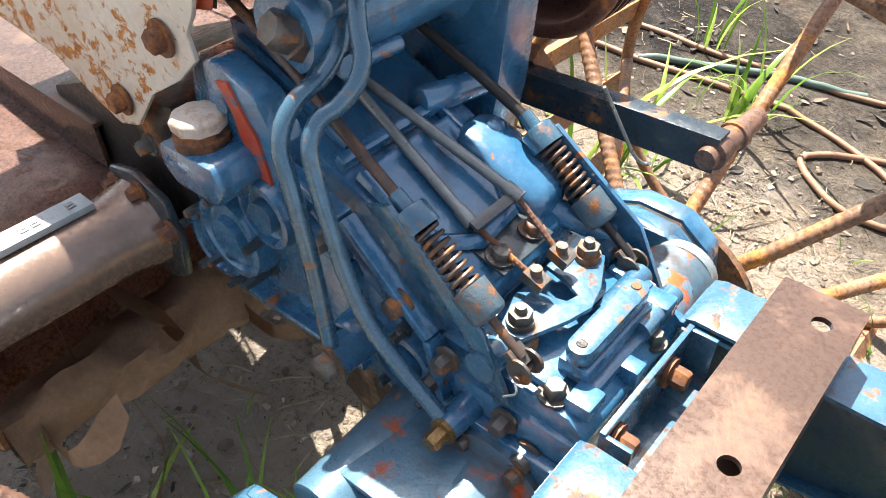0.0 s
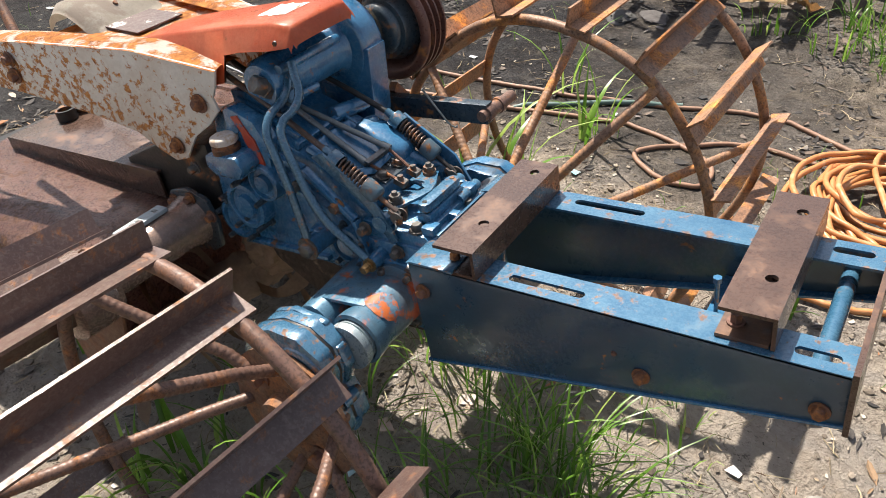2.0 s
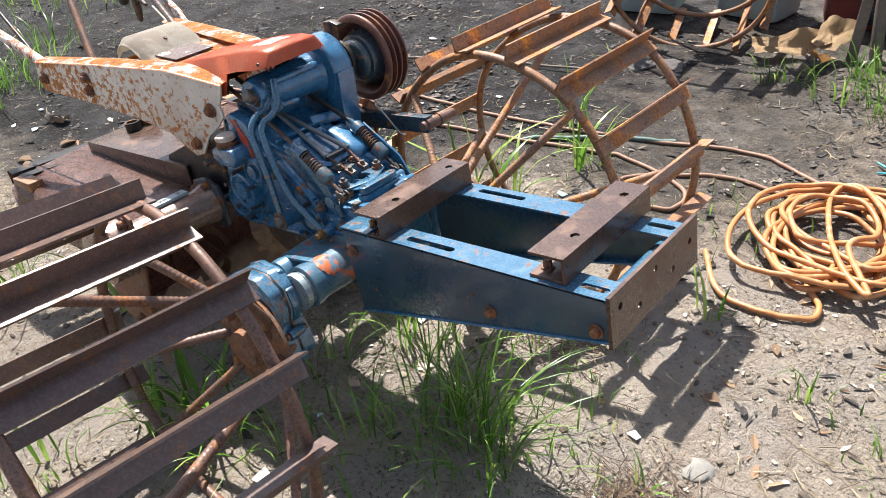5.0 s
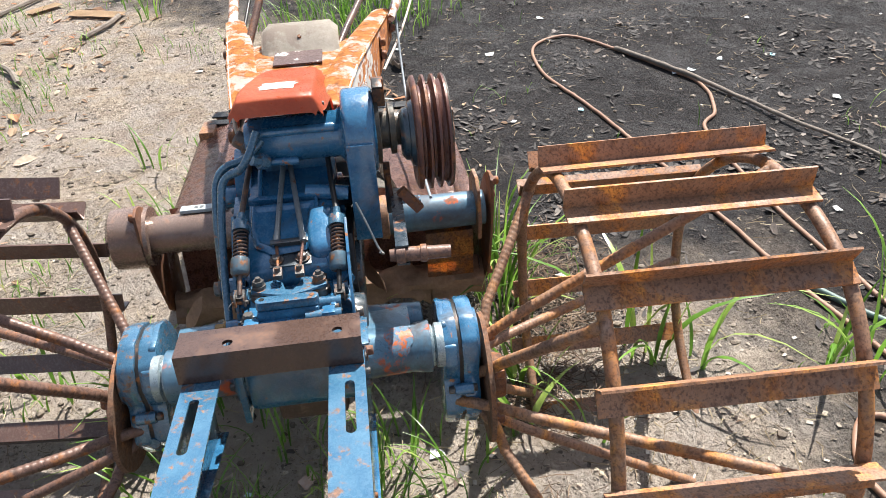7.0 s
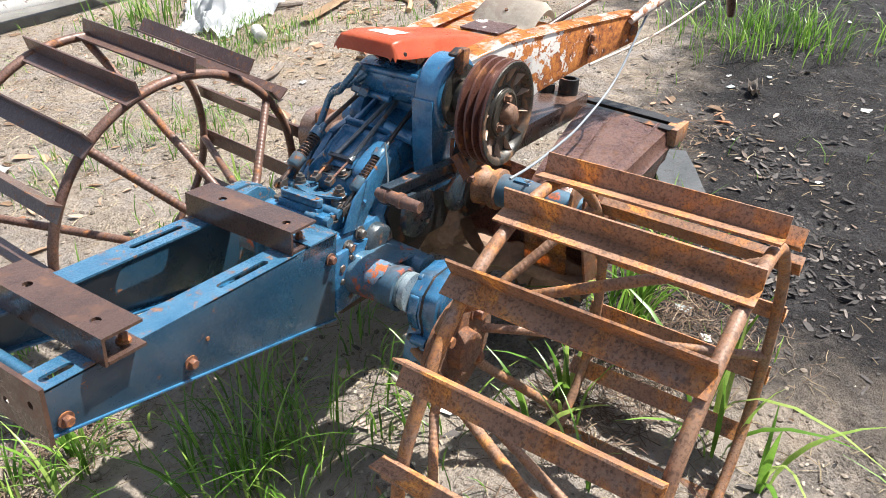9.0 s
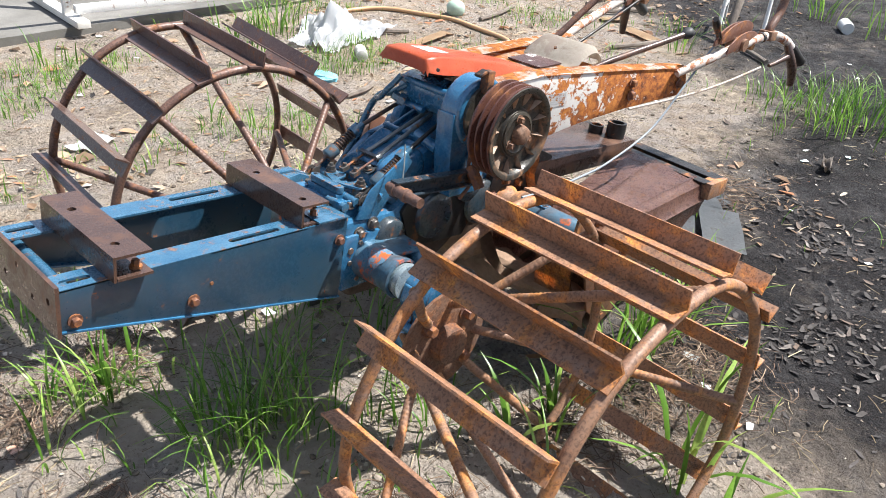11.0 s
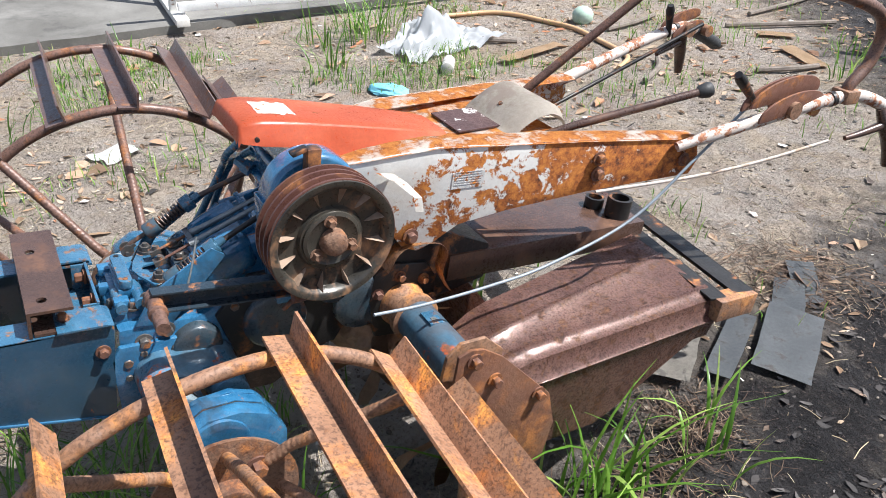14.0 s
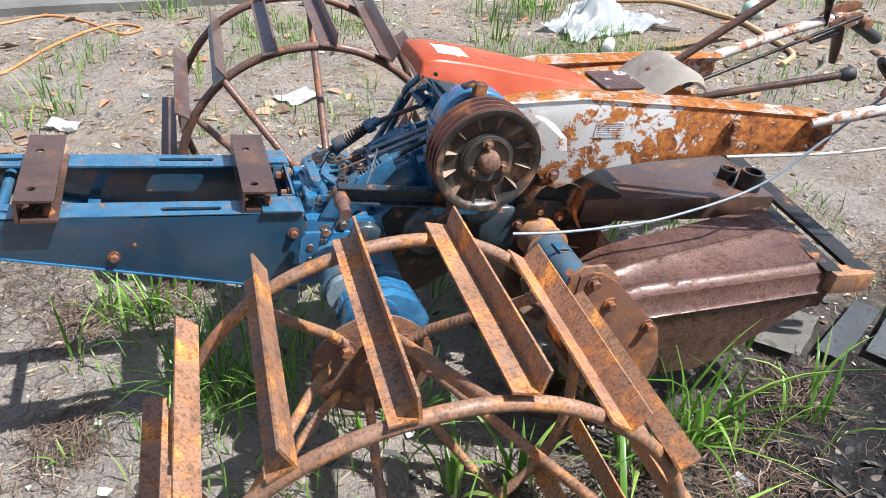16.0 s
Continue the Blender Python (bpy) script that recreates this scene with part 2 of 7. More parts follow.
PLANK = surface("weathered_grey_board", (0.100, 0.106, 0.112), (0.165, 0.172, 0.176), 9, 0.42, 0, ((0.05, 0.046, 0.042), (0.11, 0.10, 0.09)), 0.26, 16, 0.05, 0.25)
TIMBER = surface("pale_timber_scrap", (0.36, 0.24, 0.14), (0.48, 0.34, 0.21), 10, 0.85, 0, None, 0, 20)
CARD = surface("torn_brown_cardboard", (0.42, 0.28, 0.15), (0.52, 0.37, 0.22), 5, 0.9)
BLACK_BAG = surface("black_plastic_bag", (0.015, 0.016, 0.02), (0.035, 0.038, 0.045), 10, 0.25)
CYAN = surface("turquoise_cord", (0.05, 0.33, 0.38), (0.12, 0.45, 0.48), 20, 0.5)
BLUE_BAG = surface("light_blue_plastic_bag", (0.14, 0.45, 0.58), (0.26, 0.58, 0.68), 15, 0.35)
DRUM_GREY = surface("grey_green_container", (0.24, 0.29, 0.28), (0.34, 0.39, 0.37), 6, 0.55, 0, ((0.3, 0.28, 0.24), (0.25, 0.2, 0.15)), 0.22, 5)
DRUM_RED = surface("dark_red_container", (0.13, 0.02, 0.02), (0.2, 0.04, 0.03), 6, 0.5)
# the large dark mottles are stains and tree shadow put into the colour
CONCRETE = surface("pale_concrete_slab", (0.135, 0.128, 0.115), (0.225, 0.213, 0.192), 2.2, 0.9, 0, ((0.060, 0.056, 0.050), (0.105, 0.098, 0.086)), 0.46, 1.3, 0.10, 0.4)
WHITE_METAL = surface("white_painted_steel", (0.70, 0.69, 0.67), (0.78, 0.77, 0.75), 10, 0.45, 0, RUST, 0.18, 12)
PAPER = surface("dirty_white_paper", (0.62, 0.61, 0.58), (0.75, 0.74, 0.71), 10, 0.8)
CLEAR = surface("milky_clear_plastic", (0.55, 0.52, 0.47), (0.68, 0.65, 0.6), 20, 0.25)
GREEN_PLASTIC = surface("pale_green_plastic", (0.35, 0.48, 0.38), (0.45, 0.56, 0.46), 10, 0.4)


def soil_material():
    """Dry pale mud with darker damp earth and painted tree shade, straw-coloured flecks and cracks."""
    m = bpy.data.materials.new("mud_soil")
    m.use_nodes = True
    t = m.node_tree
    b = t.nodes["Principled BSDF"]
    co = t.nodes.new("ShaderNodeTexCoord").outputs["Object"]
    mid = noise_tex(t, co, 2.2, 9, 0.62, 0.3)
    fine = noise_tex(t, co, 26, 8, 0.72)
    grain = noise_tex(t, co, 150, 4, 0.75)
    dry = ramp(t, mid, [(0.28, (0.258, 0.205, 0.160)), (0.5, (0.408, 0.336, 0.266)), (0.72, (0.525, 0.444, 0.355))])
    dry = mixed(t, ramp(t, fine, [(0.32, grey(0.65)), (0.55, grey(0.0))]), dry, (0.125, 0.092, 0.067))
    # damp earth, darkened further for the deep shade under trees
    damp_shade = ramp(t, mid, [(0.3, (0.012, 0.0112, 0.0118)), (0.52, (0.023, 0.0214, 0.0224)), (0.70, (0.046, 0.043, 0.043))])
    damp_shade = mixed(t, ramp(t, fine, [(0.4, grey(0.5)), (0.6, grey(0.0))]), damp_shade, (0.026, 0.021, 0.019))
    # damp earth lies behind the left wheel and in a strip further to the left, tree shade painted in
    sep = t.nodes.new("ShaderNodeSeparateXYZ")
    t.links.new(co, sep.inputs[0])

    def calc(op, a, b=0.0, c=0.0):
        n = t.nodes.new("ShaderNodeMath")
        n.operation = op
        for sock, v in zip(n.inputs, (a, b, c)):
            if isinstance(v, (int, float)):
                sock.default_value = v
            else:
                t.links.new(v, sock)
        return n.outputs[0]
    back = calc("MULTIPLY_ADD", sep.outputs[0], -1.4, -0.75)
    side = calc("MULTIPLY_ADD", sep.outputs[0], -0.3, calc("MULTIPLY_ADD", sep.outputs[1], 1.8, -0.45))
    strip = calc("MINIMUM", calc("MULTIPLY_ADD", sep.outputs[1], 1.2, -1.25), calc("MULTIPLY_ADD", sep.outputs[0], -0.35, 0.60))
    # far rear: soil coloured dark in place of tree shade
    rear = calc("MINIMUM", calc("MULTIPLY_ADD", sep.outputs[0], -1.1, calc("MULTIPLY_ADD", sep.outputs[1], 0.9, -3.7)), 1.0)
    wet_shade = calc("MAXIMUM", calc("MAXIMUM", calc("MINIMUM", calc("MINIMUM", back, side), 1.2), strip), rear)
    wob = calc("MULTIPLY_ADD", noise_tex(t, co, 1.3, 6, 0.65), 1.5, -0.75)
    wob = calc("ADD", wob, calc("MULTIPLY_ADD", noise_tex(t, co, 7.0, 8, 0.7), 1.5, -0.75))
    f = ramp(t, calc("ADD", wet_shade, wob), [(0.05, grey(0.0)), (0.40, grey(0.6)), (1.1, grey(1.0))])
    straw = noise_tex(t, co, 1.1, 7, 0.7, 0.6)
    dry = mixed(t, ramp(t, straw, [(0.48, grey(0.0)), (0.66, grey(0.55))]), dry, (0.40, 0.31, 0.20))
    # pale trodden clay round the machine
    dist = t.nodes.new("ShaderNodeVectorMath")
    dist.operation = "DISTANCE"
    t.links.new(co, dist.inputs[0])
    dist.inputs[1].default_value = (-0.05, 0.1, 0.0)
    clay = t.nodes.new("ShaderNodeMath")
    clay.operation = "MULTIPLY_ADD"
    t.links.new(noise_tex(t, co, 2.0, 6, 0.6), clay.inputs[0])
    clay.inputs[1].default_value = 0.8
    t.links.new(dist.outputs["Value"], clay.inputs[2])
    half = t.nodes.new("ShaderNodeMath")
    half.operation = "MULTIPLY"
    t.links.new(clay.outputs[0], half.inputs[0])
    half.inputs[1].default_value = 0.4
    dry = mixed(t, ramp(t, half.outputs[0], [(0.45, grey(0.70)), (0.85, grey(0.0))]), dry, (0.462, 0.394, 0.330))
    settled = noise_tex(t, co, 3.1, 5, 0.6, 0.9)
    dry = mixed(t, ramp(t, settled, [(0.46, grey(0.0)), (0.55, grey(0.6))]), dry, (0.368, 0.324, 0.288))
    crumb = noise_tex(t, co, 75, 5, 0.72, 0.4)
    rough_patch = ramp(t, noise_tex(t, co, 2.4, 6, 0.68, 0.7), [(0.42, grey(0.12)), (0.58, grey(1.0))])

    def patched(v):
        return mixed(t, rough_patch, grey(0.0), v)
    dry = mixed(t, patched(ramp(t, crumb, [(0.38, grey(0.9)), (0.47, grey(0.0))])), dry, (0.080, 0.060, 0.046))
    dry = mixed(t, patched(ramp(t, crumb, [(0.56, grey(0.0)), (0.64, grey(0.75))])), dry, (0.56, 0.475, 0.39))
    brown = noise_tex(t, co, 5.5, 7, 0.7, 0.6)
    dry = mixed(t, ramp(t, brown, [(0.51, grey(0.0)), (0.65, grey(0.5))]), dry, (0.250, 0.185, 0.140))
    sheen = noise_tex(t, co, 4.5, 7, 0.68, 0.8)
    damp_shade = mixed(t, ramp(t, sheen, [(0.50, grey(0.0)), (0.62, grey(0.65))]), damp_shade, (0.064, 0.060, 0.060))
    damp_shade = mixed(t, ramp(t, crumb, [(0.56, grey(0.0)), (0.64, grey(0.65))]), damp_shade, (0.115, 0.090, 0.080))
    dry = mixed(t, ramp(t, grain, [(0.62, grey(0.0)), (0.75, grey(0.5))]), dry, (0.46, 0.37, 0.27))
    col = mixed(t, f, dry, damp_shade)
    t.links.new(col, b.inputs["Base Color"])
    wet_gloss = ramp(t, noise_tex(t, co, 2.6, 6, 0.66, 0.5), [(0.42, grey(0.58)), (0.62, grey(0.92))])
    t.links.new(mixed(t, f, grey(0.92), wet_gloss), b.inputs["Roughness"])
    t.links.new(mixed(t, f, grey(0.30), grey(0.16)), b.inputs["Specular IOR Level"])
    bp = node(t, "ShaderNodeBump", Strength=1.0, Distance=0.05)
    h = t.nodes.new("ShaderNodeMath")
    h.operation = "MULTIPLY_ADD"
    t.links.new(grain, h.inputs[0])
    h.inputs[1].default_value = 0.25
    h2 = t.nodes.new("ShaderNodeMath")
    h2.operation = "MULTIPLY_ADD"
    t.links.new(mixed(t, rough_patch, grey(0.5), crumb), h2.inputs[0])
    h2.inputs[1].default_value = 0.6
    t.links.new(fine, h2.inputs[2])
    t.links.new(h2.outputs[0], h.inputs[2])
    t.links.new(h.outputs[0], bp.inputs["Height"])
    t.links.new(bp.outputs[0], b.inputs["Normal"])
    return m


def island_material(name, stops, rough=0.7, trans=0.0):
    """One colour per leaf, blade or straw, out of a range."""
    m = bpy.data.materials.new(name)
    m.use_nodes = True
    t = m.node_tree
    b = t.nodes["Principled BSDF"]
    geo = t.nodes.new("ShaderNodeNewGeometry")
    col = ramp(t, geo.outputs["Random Per Island"], stops)
    co = t.nodes.new("ShaderNodeTexCoord").outputs["Object"]
    col = mixed(t, ramp(t, noise_tex(t, co, 60, 4), [(0.35, grey(0.0)), (0.8, grey(0.5))]), col, stops[0][1])
    t.links.new(col, b.inputs["Base Color"])
    b.inputs["Roughness"].default_value = rough
    if trans:
        tr = t.nodes.new("ShaderNodeBsdfTranslucent")
        t.links.new(col, tr.inputs[0])
        ms = t.nodes.new("ShaderNodeMixShader")
        ms.inputs[0].default_value = trans
        t.links.new(b.outputs[0], ms.inputs[1])
        t.links.new(tr.outputs[0], ms.inputs[2])
        t.links.new(ms.outputs[0], t.nodes["Material Output"].inputs[0])
    return m


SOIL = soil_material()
BAG = island_material("white_plastic_sack", [(0.0, (0.50, 0.51, 0.52)), (1.0, (0.56, 0.57, 0.58))], 0.32, 0.45)
GRASS = island_material("grass_blades", [(0.0, (0.060, 0.130, 0.014)), (0.45, (0.13, 0.27, 0.032)), (0.8, (0.27, 0.46, 0.075)), (0.93, (0.36, 0.52, 0.11)), (1.0, (0.46, 0.40, 0.18))], 0.34, 0.42)
DRY_GRASS = island_material("dry_straw", [(0.0, (0.16, 0.115, 0.065)), (0.5, (0.32, 0.25, 0.155)), (1.0, (0.50, 0.42, 0.28))], 0.85, 0.1)
LEAF = island_material("dead_leaves", [(0.0, (0.016, 0.013, 0.012)), (0.5, (0.040, 0.033, 0.030)), (0.76, (0.080, 0.070, 0.064)), (0.90, (0.13, 0.088, 0.062)), (1.0, (0.23, 0.205, 0.185))], 0.8)
CLOD = island_material("soil_clods", [(0.0, (0.085, 0.066, 0.050)), (0.5, (0.18, 0.147, 0.115)), (1.0, (0.30, 0.25, 0.20))], 0.95)
DEAD = island_material("bleached_leaves", [(0.0, (0.16, 0.10, 0.06)), (0.4, (0.30, 0.19, 0.11)), (0.7, (0.42, 0.32, 0.22)), (0.85, (0.45, 0.19, 0.09)), (1.0, (0.55, 0.48, 0.38))], 0.8, 0.15)
MAT_STRAW = island_material("brown_straw_mat", [(0.0, (0.045, 0.027, 0.018)), (0.5, (0.115, 0.072, 0.047)), (0.85, (0.20, 0.135, 0.088)), (1.0, (0.34, 0.26, 0.18))], 0.85, 0.1)
SCRAP = island_material("paper_and_plastic_scraps", [(0.0, (0.55, 0.54, 0.52)), (0.5, (0.72, 0.71, 0.69)), (0.7, (0.15, 0.42, 0.50)), (0.85, (0.45, 0.2, 0.1)), (1.0, (0.6, 0.6, 0.58))], 0.6)
CHIP = island_material("bark_chips", [(0.0, (0.06, 0.046, 0.036)), (0.4, (0.18, 0.145, 0.11)), (0.8, (0.40, 0.34, 0.265)), (1.0, (0.62, 0.56, 0.48))], 0.8)
FIN = surface("pale_rubbed_fin", (0.26, 0.17, 0.11), (0.44, 0.33, 0.25), 40, 0.45, 0.3)


# ---- mesh helpers ----
def frame_of(axis):
    z = Vector(axis).normalized()
    x = z.orthogonal().normalized()
    return x, z.cross(x), z


def add_box(bm, c, s, rot=None):
    c, r = Vector(c), rot or Matrix.Identity(3)
    v = [bm.verts.new(c + r @ Vector((s[0] * (i & 1) - s[0] / 2, s[1] * (i >> 1 & 1) - s[1] / 2, s[2] * (i >> 2) - s[2] / 2))) for i in range(8)]
    for f in ((0, 2, 3, 1), (4, 5, 7, 6), (0, 1, 5, 4), (2, 6, 7, 3), (0, 4, 6, 2), (1, 3, 7, 5)):
        bm.faces.new([v[i] for i in f])


def add_prism(bm, pts, y0, y1, plane="xz"):
    """A polygon given in x and z (or x and y) pushed from y0 to y1 (or z). y0 and y1 may be functions of x."""
    def at(p, w):
        w = w(p[0]) if callable(w) else w
        return Vector((p[0], w, p[1])) if plane == "xz" else (Vector((p[0], p[1], w)) if plane == "xy" else Vector((w, p[0], p[1])))
    a, b = [bm.verts.new(at(p, y0)) for p in pts], [bm.verts.new(at(p, y1)) for p in pts]
    n = len(pts)
    bm.faces.new(a), bm.faces.new(b[::-1])
    for i in range(n):
        bm.faces.new((a[i], b[i], b[(i + 1) % n], a[(i + 1) % n]))


def add_lathe(bm, origin, axis, prof, n=24, hole=0.0):
    """Profile rows (height along the axis, radius) turned round it."""
    o, (x, y, z) = Vector(origin), frame_of(axis)
    rings = [[bm.verts.new(o + z * h + (x * math.cos(2 * math.pi * k / n) + y * math.sin(2 * math.pi * k / n)) * max(r, 1e-4)) for k in range(n)] for h, r in prof]
    for a, b in zip(rings, rings[1:]):
        for k in range(n):
            bm.faces.new((a[k], a[(k + 1) % n], b[(k + 1) % n], b[k]))
    bm.faces.new(rings[0][::-1]), bm.faces.new(rings[-1])


def add_cyl(bm, p, q, r, n=14, r2=None):
    p, q = Vector(p), Vector(q)
    add_lathe(bm, p, q - p, [(0, r), ((q - p).length, r if r2 is None else r2)], n)


def add_bolt(bm, p, axis, r=0.009, h=0.008, washer=True):
    p, a = Vector(p), Vector(axis).normalized()
    if washer:
        add_lathe(bm, p, a, [(0, r * 1.5), (h * 0.25, r * 1.5)], 14)
    add_lathe(bm, p + a * h * 0.2, a, [(0, r), (h * 0.85, r), (h, r * 0.85)], 6)


def smooth_path(pts, sub=6):
    """A Catmull-Rom line through the points."""
    p = [Vector(q) for q in pts]
    p = [p[0] * 2 - p[1]] + p + [p[-1] * 2 - p[-2]]
    out = []
    for i in range(1, len(p) - 2):
        a, b, c, d = p[i - 1:i + 3]
        for k in range(sub):
            t = k / sub
            out.append(0.5 * (2 * b + (c - a) * t + (2 * a - 5 * b + 4 * c - d) * t * t + (3 * b - a - 3 * c + d) * t ** 3))
    return out + [p[-2]]


def add_tube(bm, pts, r, n=10, closed=False, ribs=0.0, pitch=0.012):
    """A round bar along a line of points. ribs: the height of a rebar's slanting ribs."""
    p = [Vector(q) for q in pts]
    if ribs:
        fine = []
        for a, b in zip(p, p[1:]):
            k = max(1, int((b - a).length / (pitch / 4)))
            fine += [a.lerp(b, i / k) for i in range(k)]
        p = fine + [p[-1]]
    m = len(p)
    rings, x = [], None
    for i in range(m):
        d = (p[(i + 1) % m] - p[i - 1]) if closed else (p[min(i + 1, m - 1)] - p[max(i - 1, 0)])
        d.normalize()
        x = d.orthogonal().normalized() if x is None else (x - d * x.dot(d)).normalized()
        y = d.cross(x)
        rr = r[i] if isinstance(r, (list, tuple)) else r
        rings.append([bm.verts.new(p[i] + (x * math.cos(2 * math.pi * k / n) + y * math.sin(2 * math.pi * k / n)) * (rr + (ribs * max(0, math.sin(math.pi * (i / 2 + 2 * k / n)) - 0.2) if ribs else 0))) for k in range(n)])
    for i in range(m if closed else m - 1):
        a, b = rings[i], rings[(i + 1) % m]
        for k in range(n):
            bm.faces.new((a[k], a[(k + 1) % n], b[(k + 1) % n], b[k]))
    if not closed:
        bm.faces.new(rings[0][::-1]), bm.faces.new(rings[-1])


def add_coil(bm, p, q, r, turns, wire):
    p, q = Vector(p), Vector(q)
    x, y, z = frame_of(q - p)
    k, length = int(turns * 12), (q - p).length
    add_tube(bm, [p + z * length * i / k + (x * math.cos(i * math.pi / 6) + y * math.sin(i * math.pi / 6)) * r for i in range(k + 1)], wire, 6)


def add_sheet(bm, grid):
    """A skin over rows of points."""
    v = [[bm.verts.new(p) for p in row] for row in grid]
    for a, b in zip(v, v[1:]):
        for i in range(len(a) - 1):
            bm.faces.new((a[i], a[i + 1], b[i + 1], b[i]))


def bevelled(bm, w, seg=2, angle=30):
    bmesh.ops.recalc_face_normals(bm, faces=bm.faces)
    ed = [e for e in bm.edges if len(e.link_faces) == 2 and e.calc_face_angle(0) > radians(angle)]
    bmesh.ops.bevel(bm, geom=ed, offset=w, segments=seg, profile=0.6, affect="EDGES", clamp_overlap=True)
    return bm


def thing(name, label, category, group="", kind="", at=None):
    ob = new(name)
    ob.empty_display_size = 0.05
    if at is not None:
        ob.matrix_world = at
    return tagged(ob, label, category, group, kind)


def as_mesh(name, bm, mat, smooth=50):
    bmesh.ops.recalc_face_normals(bm, faces=bm.faces)
    me = bpy.data.meshes.new(name)
    bm.to_mesh(me)
    bm.free()
    me.materials.append(mat)
    me.polygons.foreach_set("use_smooth", [True] * len(me.polygons))
    me.set_sharp_from_angle(angle=radians(smooth))
    return me


LOOSE = {"bolt", "wheel_nut", "side_cover", "pin_hole", "screw", "shaft_boss", "drain_boss", "text_bar", "fin", "cover_rib", "lever_shaft", "rib", "hub_nut", "pipe_fitting", "release_lever", "release_link", "cover_block", "cylinder_rib", "cable_drum"}


def pieces_of(bm):
    """The separate pieces of a bmesh, a washer and its nut taken as one."""
    todo, isles = set(bm.verts), []
    while todo:
        stack = [todo.pop()]
        isle = list(stack)
        while stack:
            for e in stack.pop().link_edges:
                for w in e.verts:
                    if w in todo:
                        todo.discard(w)
                        stack.append(w)
                        isle.append(w)
        mid = sum((v.co for v in isle), Vector()) / len(isle)
        for other in isles:
            if (other[0] - mid).length < 0.013:
                other[1].extend(isle)
                break
        else:
            isles.append((mid, isle))
    return [i for _, i in isles]


def part(name, bm, mat, parent, label="", bev=0.0, m=None):
    """Links a bmesh as one mesh object under a thing or under a part; loose bolts, fins and the like as one object each."""
    if bev:
        bevelled(bm, bev)
    if name in LOOSE:
        bmesh.ops.recalc_face_normals(bm, faces=bm.faces)
        for isle in pieces_of(bm):
            at = {v: i for i, v in enumerate(isle)}
            fs = {f for v in isle for f in v.link_faces}
            one = B()
            vs = [one.verts.new(v.co) for v in isle]
            for f in fs:
                one.faces.new([vs[at[v]] for v in f.verts])
            ob = new(name, as_mesh(name, one, mat))
            ob.parent = parent
            tagged(ob, label)
        bm.free()
        return ob
    ob = new(name, as_mesh(name, bm, mat))
    ob.parent = parent
    if m is not None:
        ob.matrix_basis = m
    return tagged(ob, label)


def share(name, src, parent, m):
    """One more part on the mesh of another."""
    ob = new(name, src.data)
    ob.parent = parent
    ob.matrix_basis = m
    return ob


def single(name, bm, mat, label, category, group="", kind="", at=None, bev=0.0):
    """A thing that is one mesh."""
    if bev:
        bevelled(bm, bev)
    ob = new(name, as_mesh(name, bm, mat))
    if at is not None:
        ob.matrix_world = at
    return tagged(ob, label, category, group, kind)


def B():
    return bmesh.new()


GROUND = -0.02
CHURN = [(0.42, 0.10, 0.16), (0.22, 0.00, 0.14), (0.30, -0.30, 0.16), (-0.95, 0.75, 0.22), (-0.45, 0.80, 0.25), (-0.55, -0.80, 0.15), (-0.30, 0.62, 0.2), (0.35, -0.75, 0.2), (-1.3, 0.75, 0.2), (-2.0, 0.9, 0.3), (0.75, 0.45, 0.12)]


def mud_height(x, y):
    """Uneven mud: low swells everywhere, clods close to the machine."""
    v = Vector((x, y, 0))
    near = math.exp(-((x - 0.1) ** 2 + y ** 2) / 9)
    h = 0.022 * noise.noise(v * 0.9) + 0.010 * noise.noise(v * 2.7 + Vector((5, 1, 0)))
    h += near * (0.010 * noise.noise(v * 7) + 0.007 * noise.noise(v * 16) + 0.012 * max(0, noise.noise(v * 11 + Vector((3, 9, 0))) - 0.15))
    # churned clods of broken mud
    churn = sum(math.exp(-((x - a) ** 2 + (y - b) ** 2) / (c * c)) for a, b, c in CHURN)
    if churn > 0.02:
        h += min(churn, 1.2) * (0.020 * abs(noise.noise(v * 13 + Vector((1, 2, 3)))) + 0.016 * max(0, noise.noise(v * 24)) - 0.004)
    h -= 0.040 * math.exp(-((x - 0.62) ** 2 + (y + 0.15) ** 2) / 0.35)
    return GROUND + h


# ---- ground ----
def build_ground():
    bm = B()

    def axis(lo, hi, step, far):
        a, s = [lo], step
        out = []
        x = lo
        while x > -far:
            s *= 1.35
            x -= s
            out.append(x)
        a = out[::-1] + [lo + step * i for i in range(int((hi - lo) / step) + 1)]
        s, x = step, a[-1]
        while x < far:
            s *= 1.35
            x += s
            a.append(x)
        return a
    xs, ys = axis(-4.2, 1.6, 0.019, 400), axis(-3.4, 3.0, 0.019, 400)
    verts = [(x, y, mud_height(x, y) if abs(x) < 40 and abs(y) < 40 else GROUND) for y in ys for x in xs]
    n = len(xs)
    faces = [(j * n + i, j * n + i + 1, j * n + n + i + 1, j * n + n + i) for j in range(len(ys) - 1) for i in range(n - 1)]
    bm.free()
    me = bpy.data.meshes.new("ground")
    me.from_pydata(verts, [], faces)
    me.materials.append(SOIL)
    me.polygons.foreach_set("use_smooth", [True] * len(me.polygons))
    tagged(new("ground", me), "dried grey-brown mud with damp dark earth and painted tree shade behind", "ground", "", "structure")


build_ground()


# ---- the hand tractor ----
tractor = thing("hand_tractor", "blue two-wheel hand tractor without engine, rusted, on iron cage wheels", "hand tractor", at=pose(0, 0, 0.737, 0, -7.3, 0))
Y = Vector((0, 1, 0))


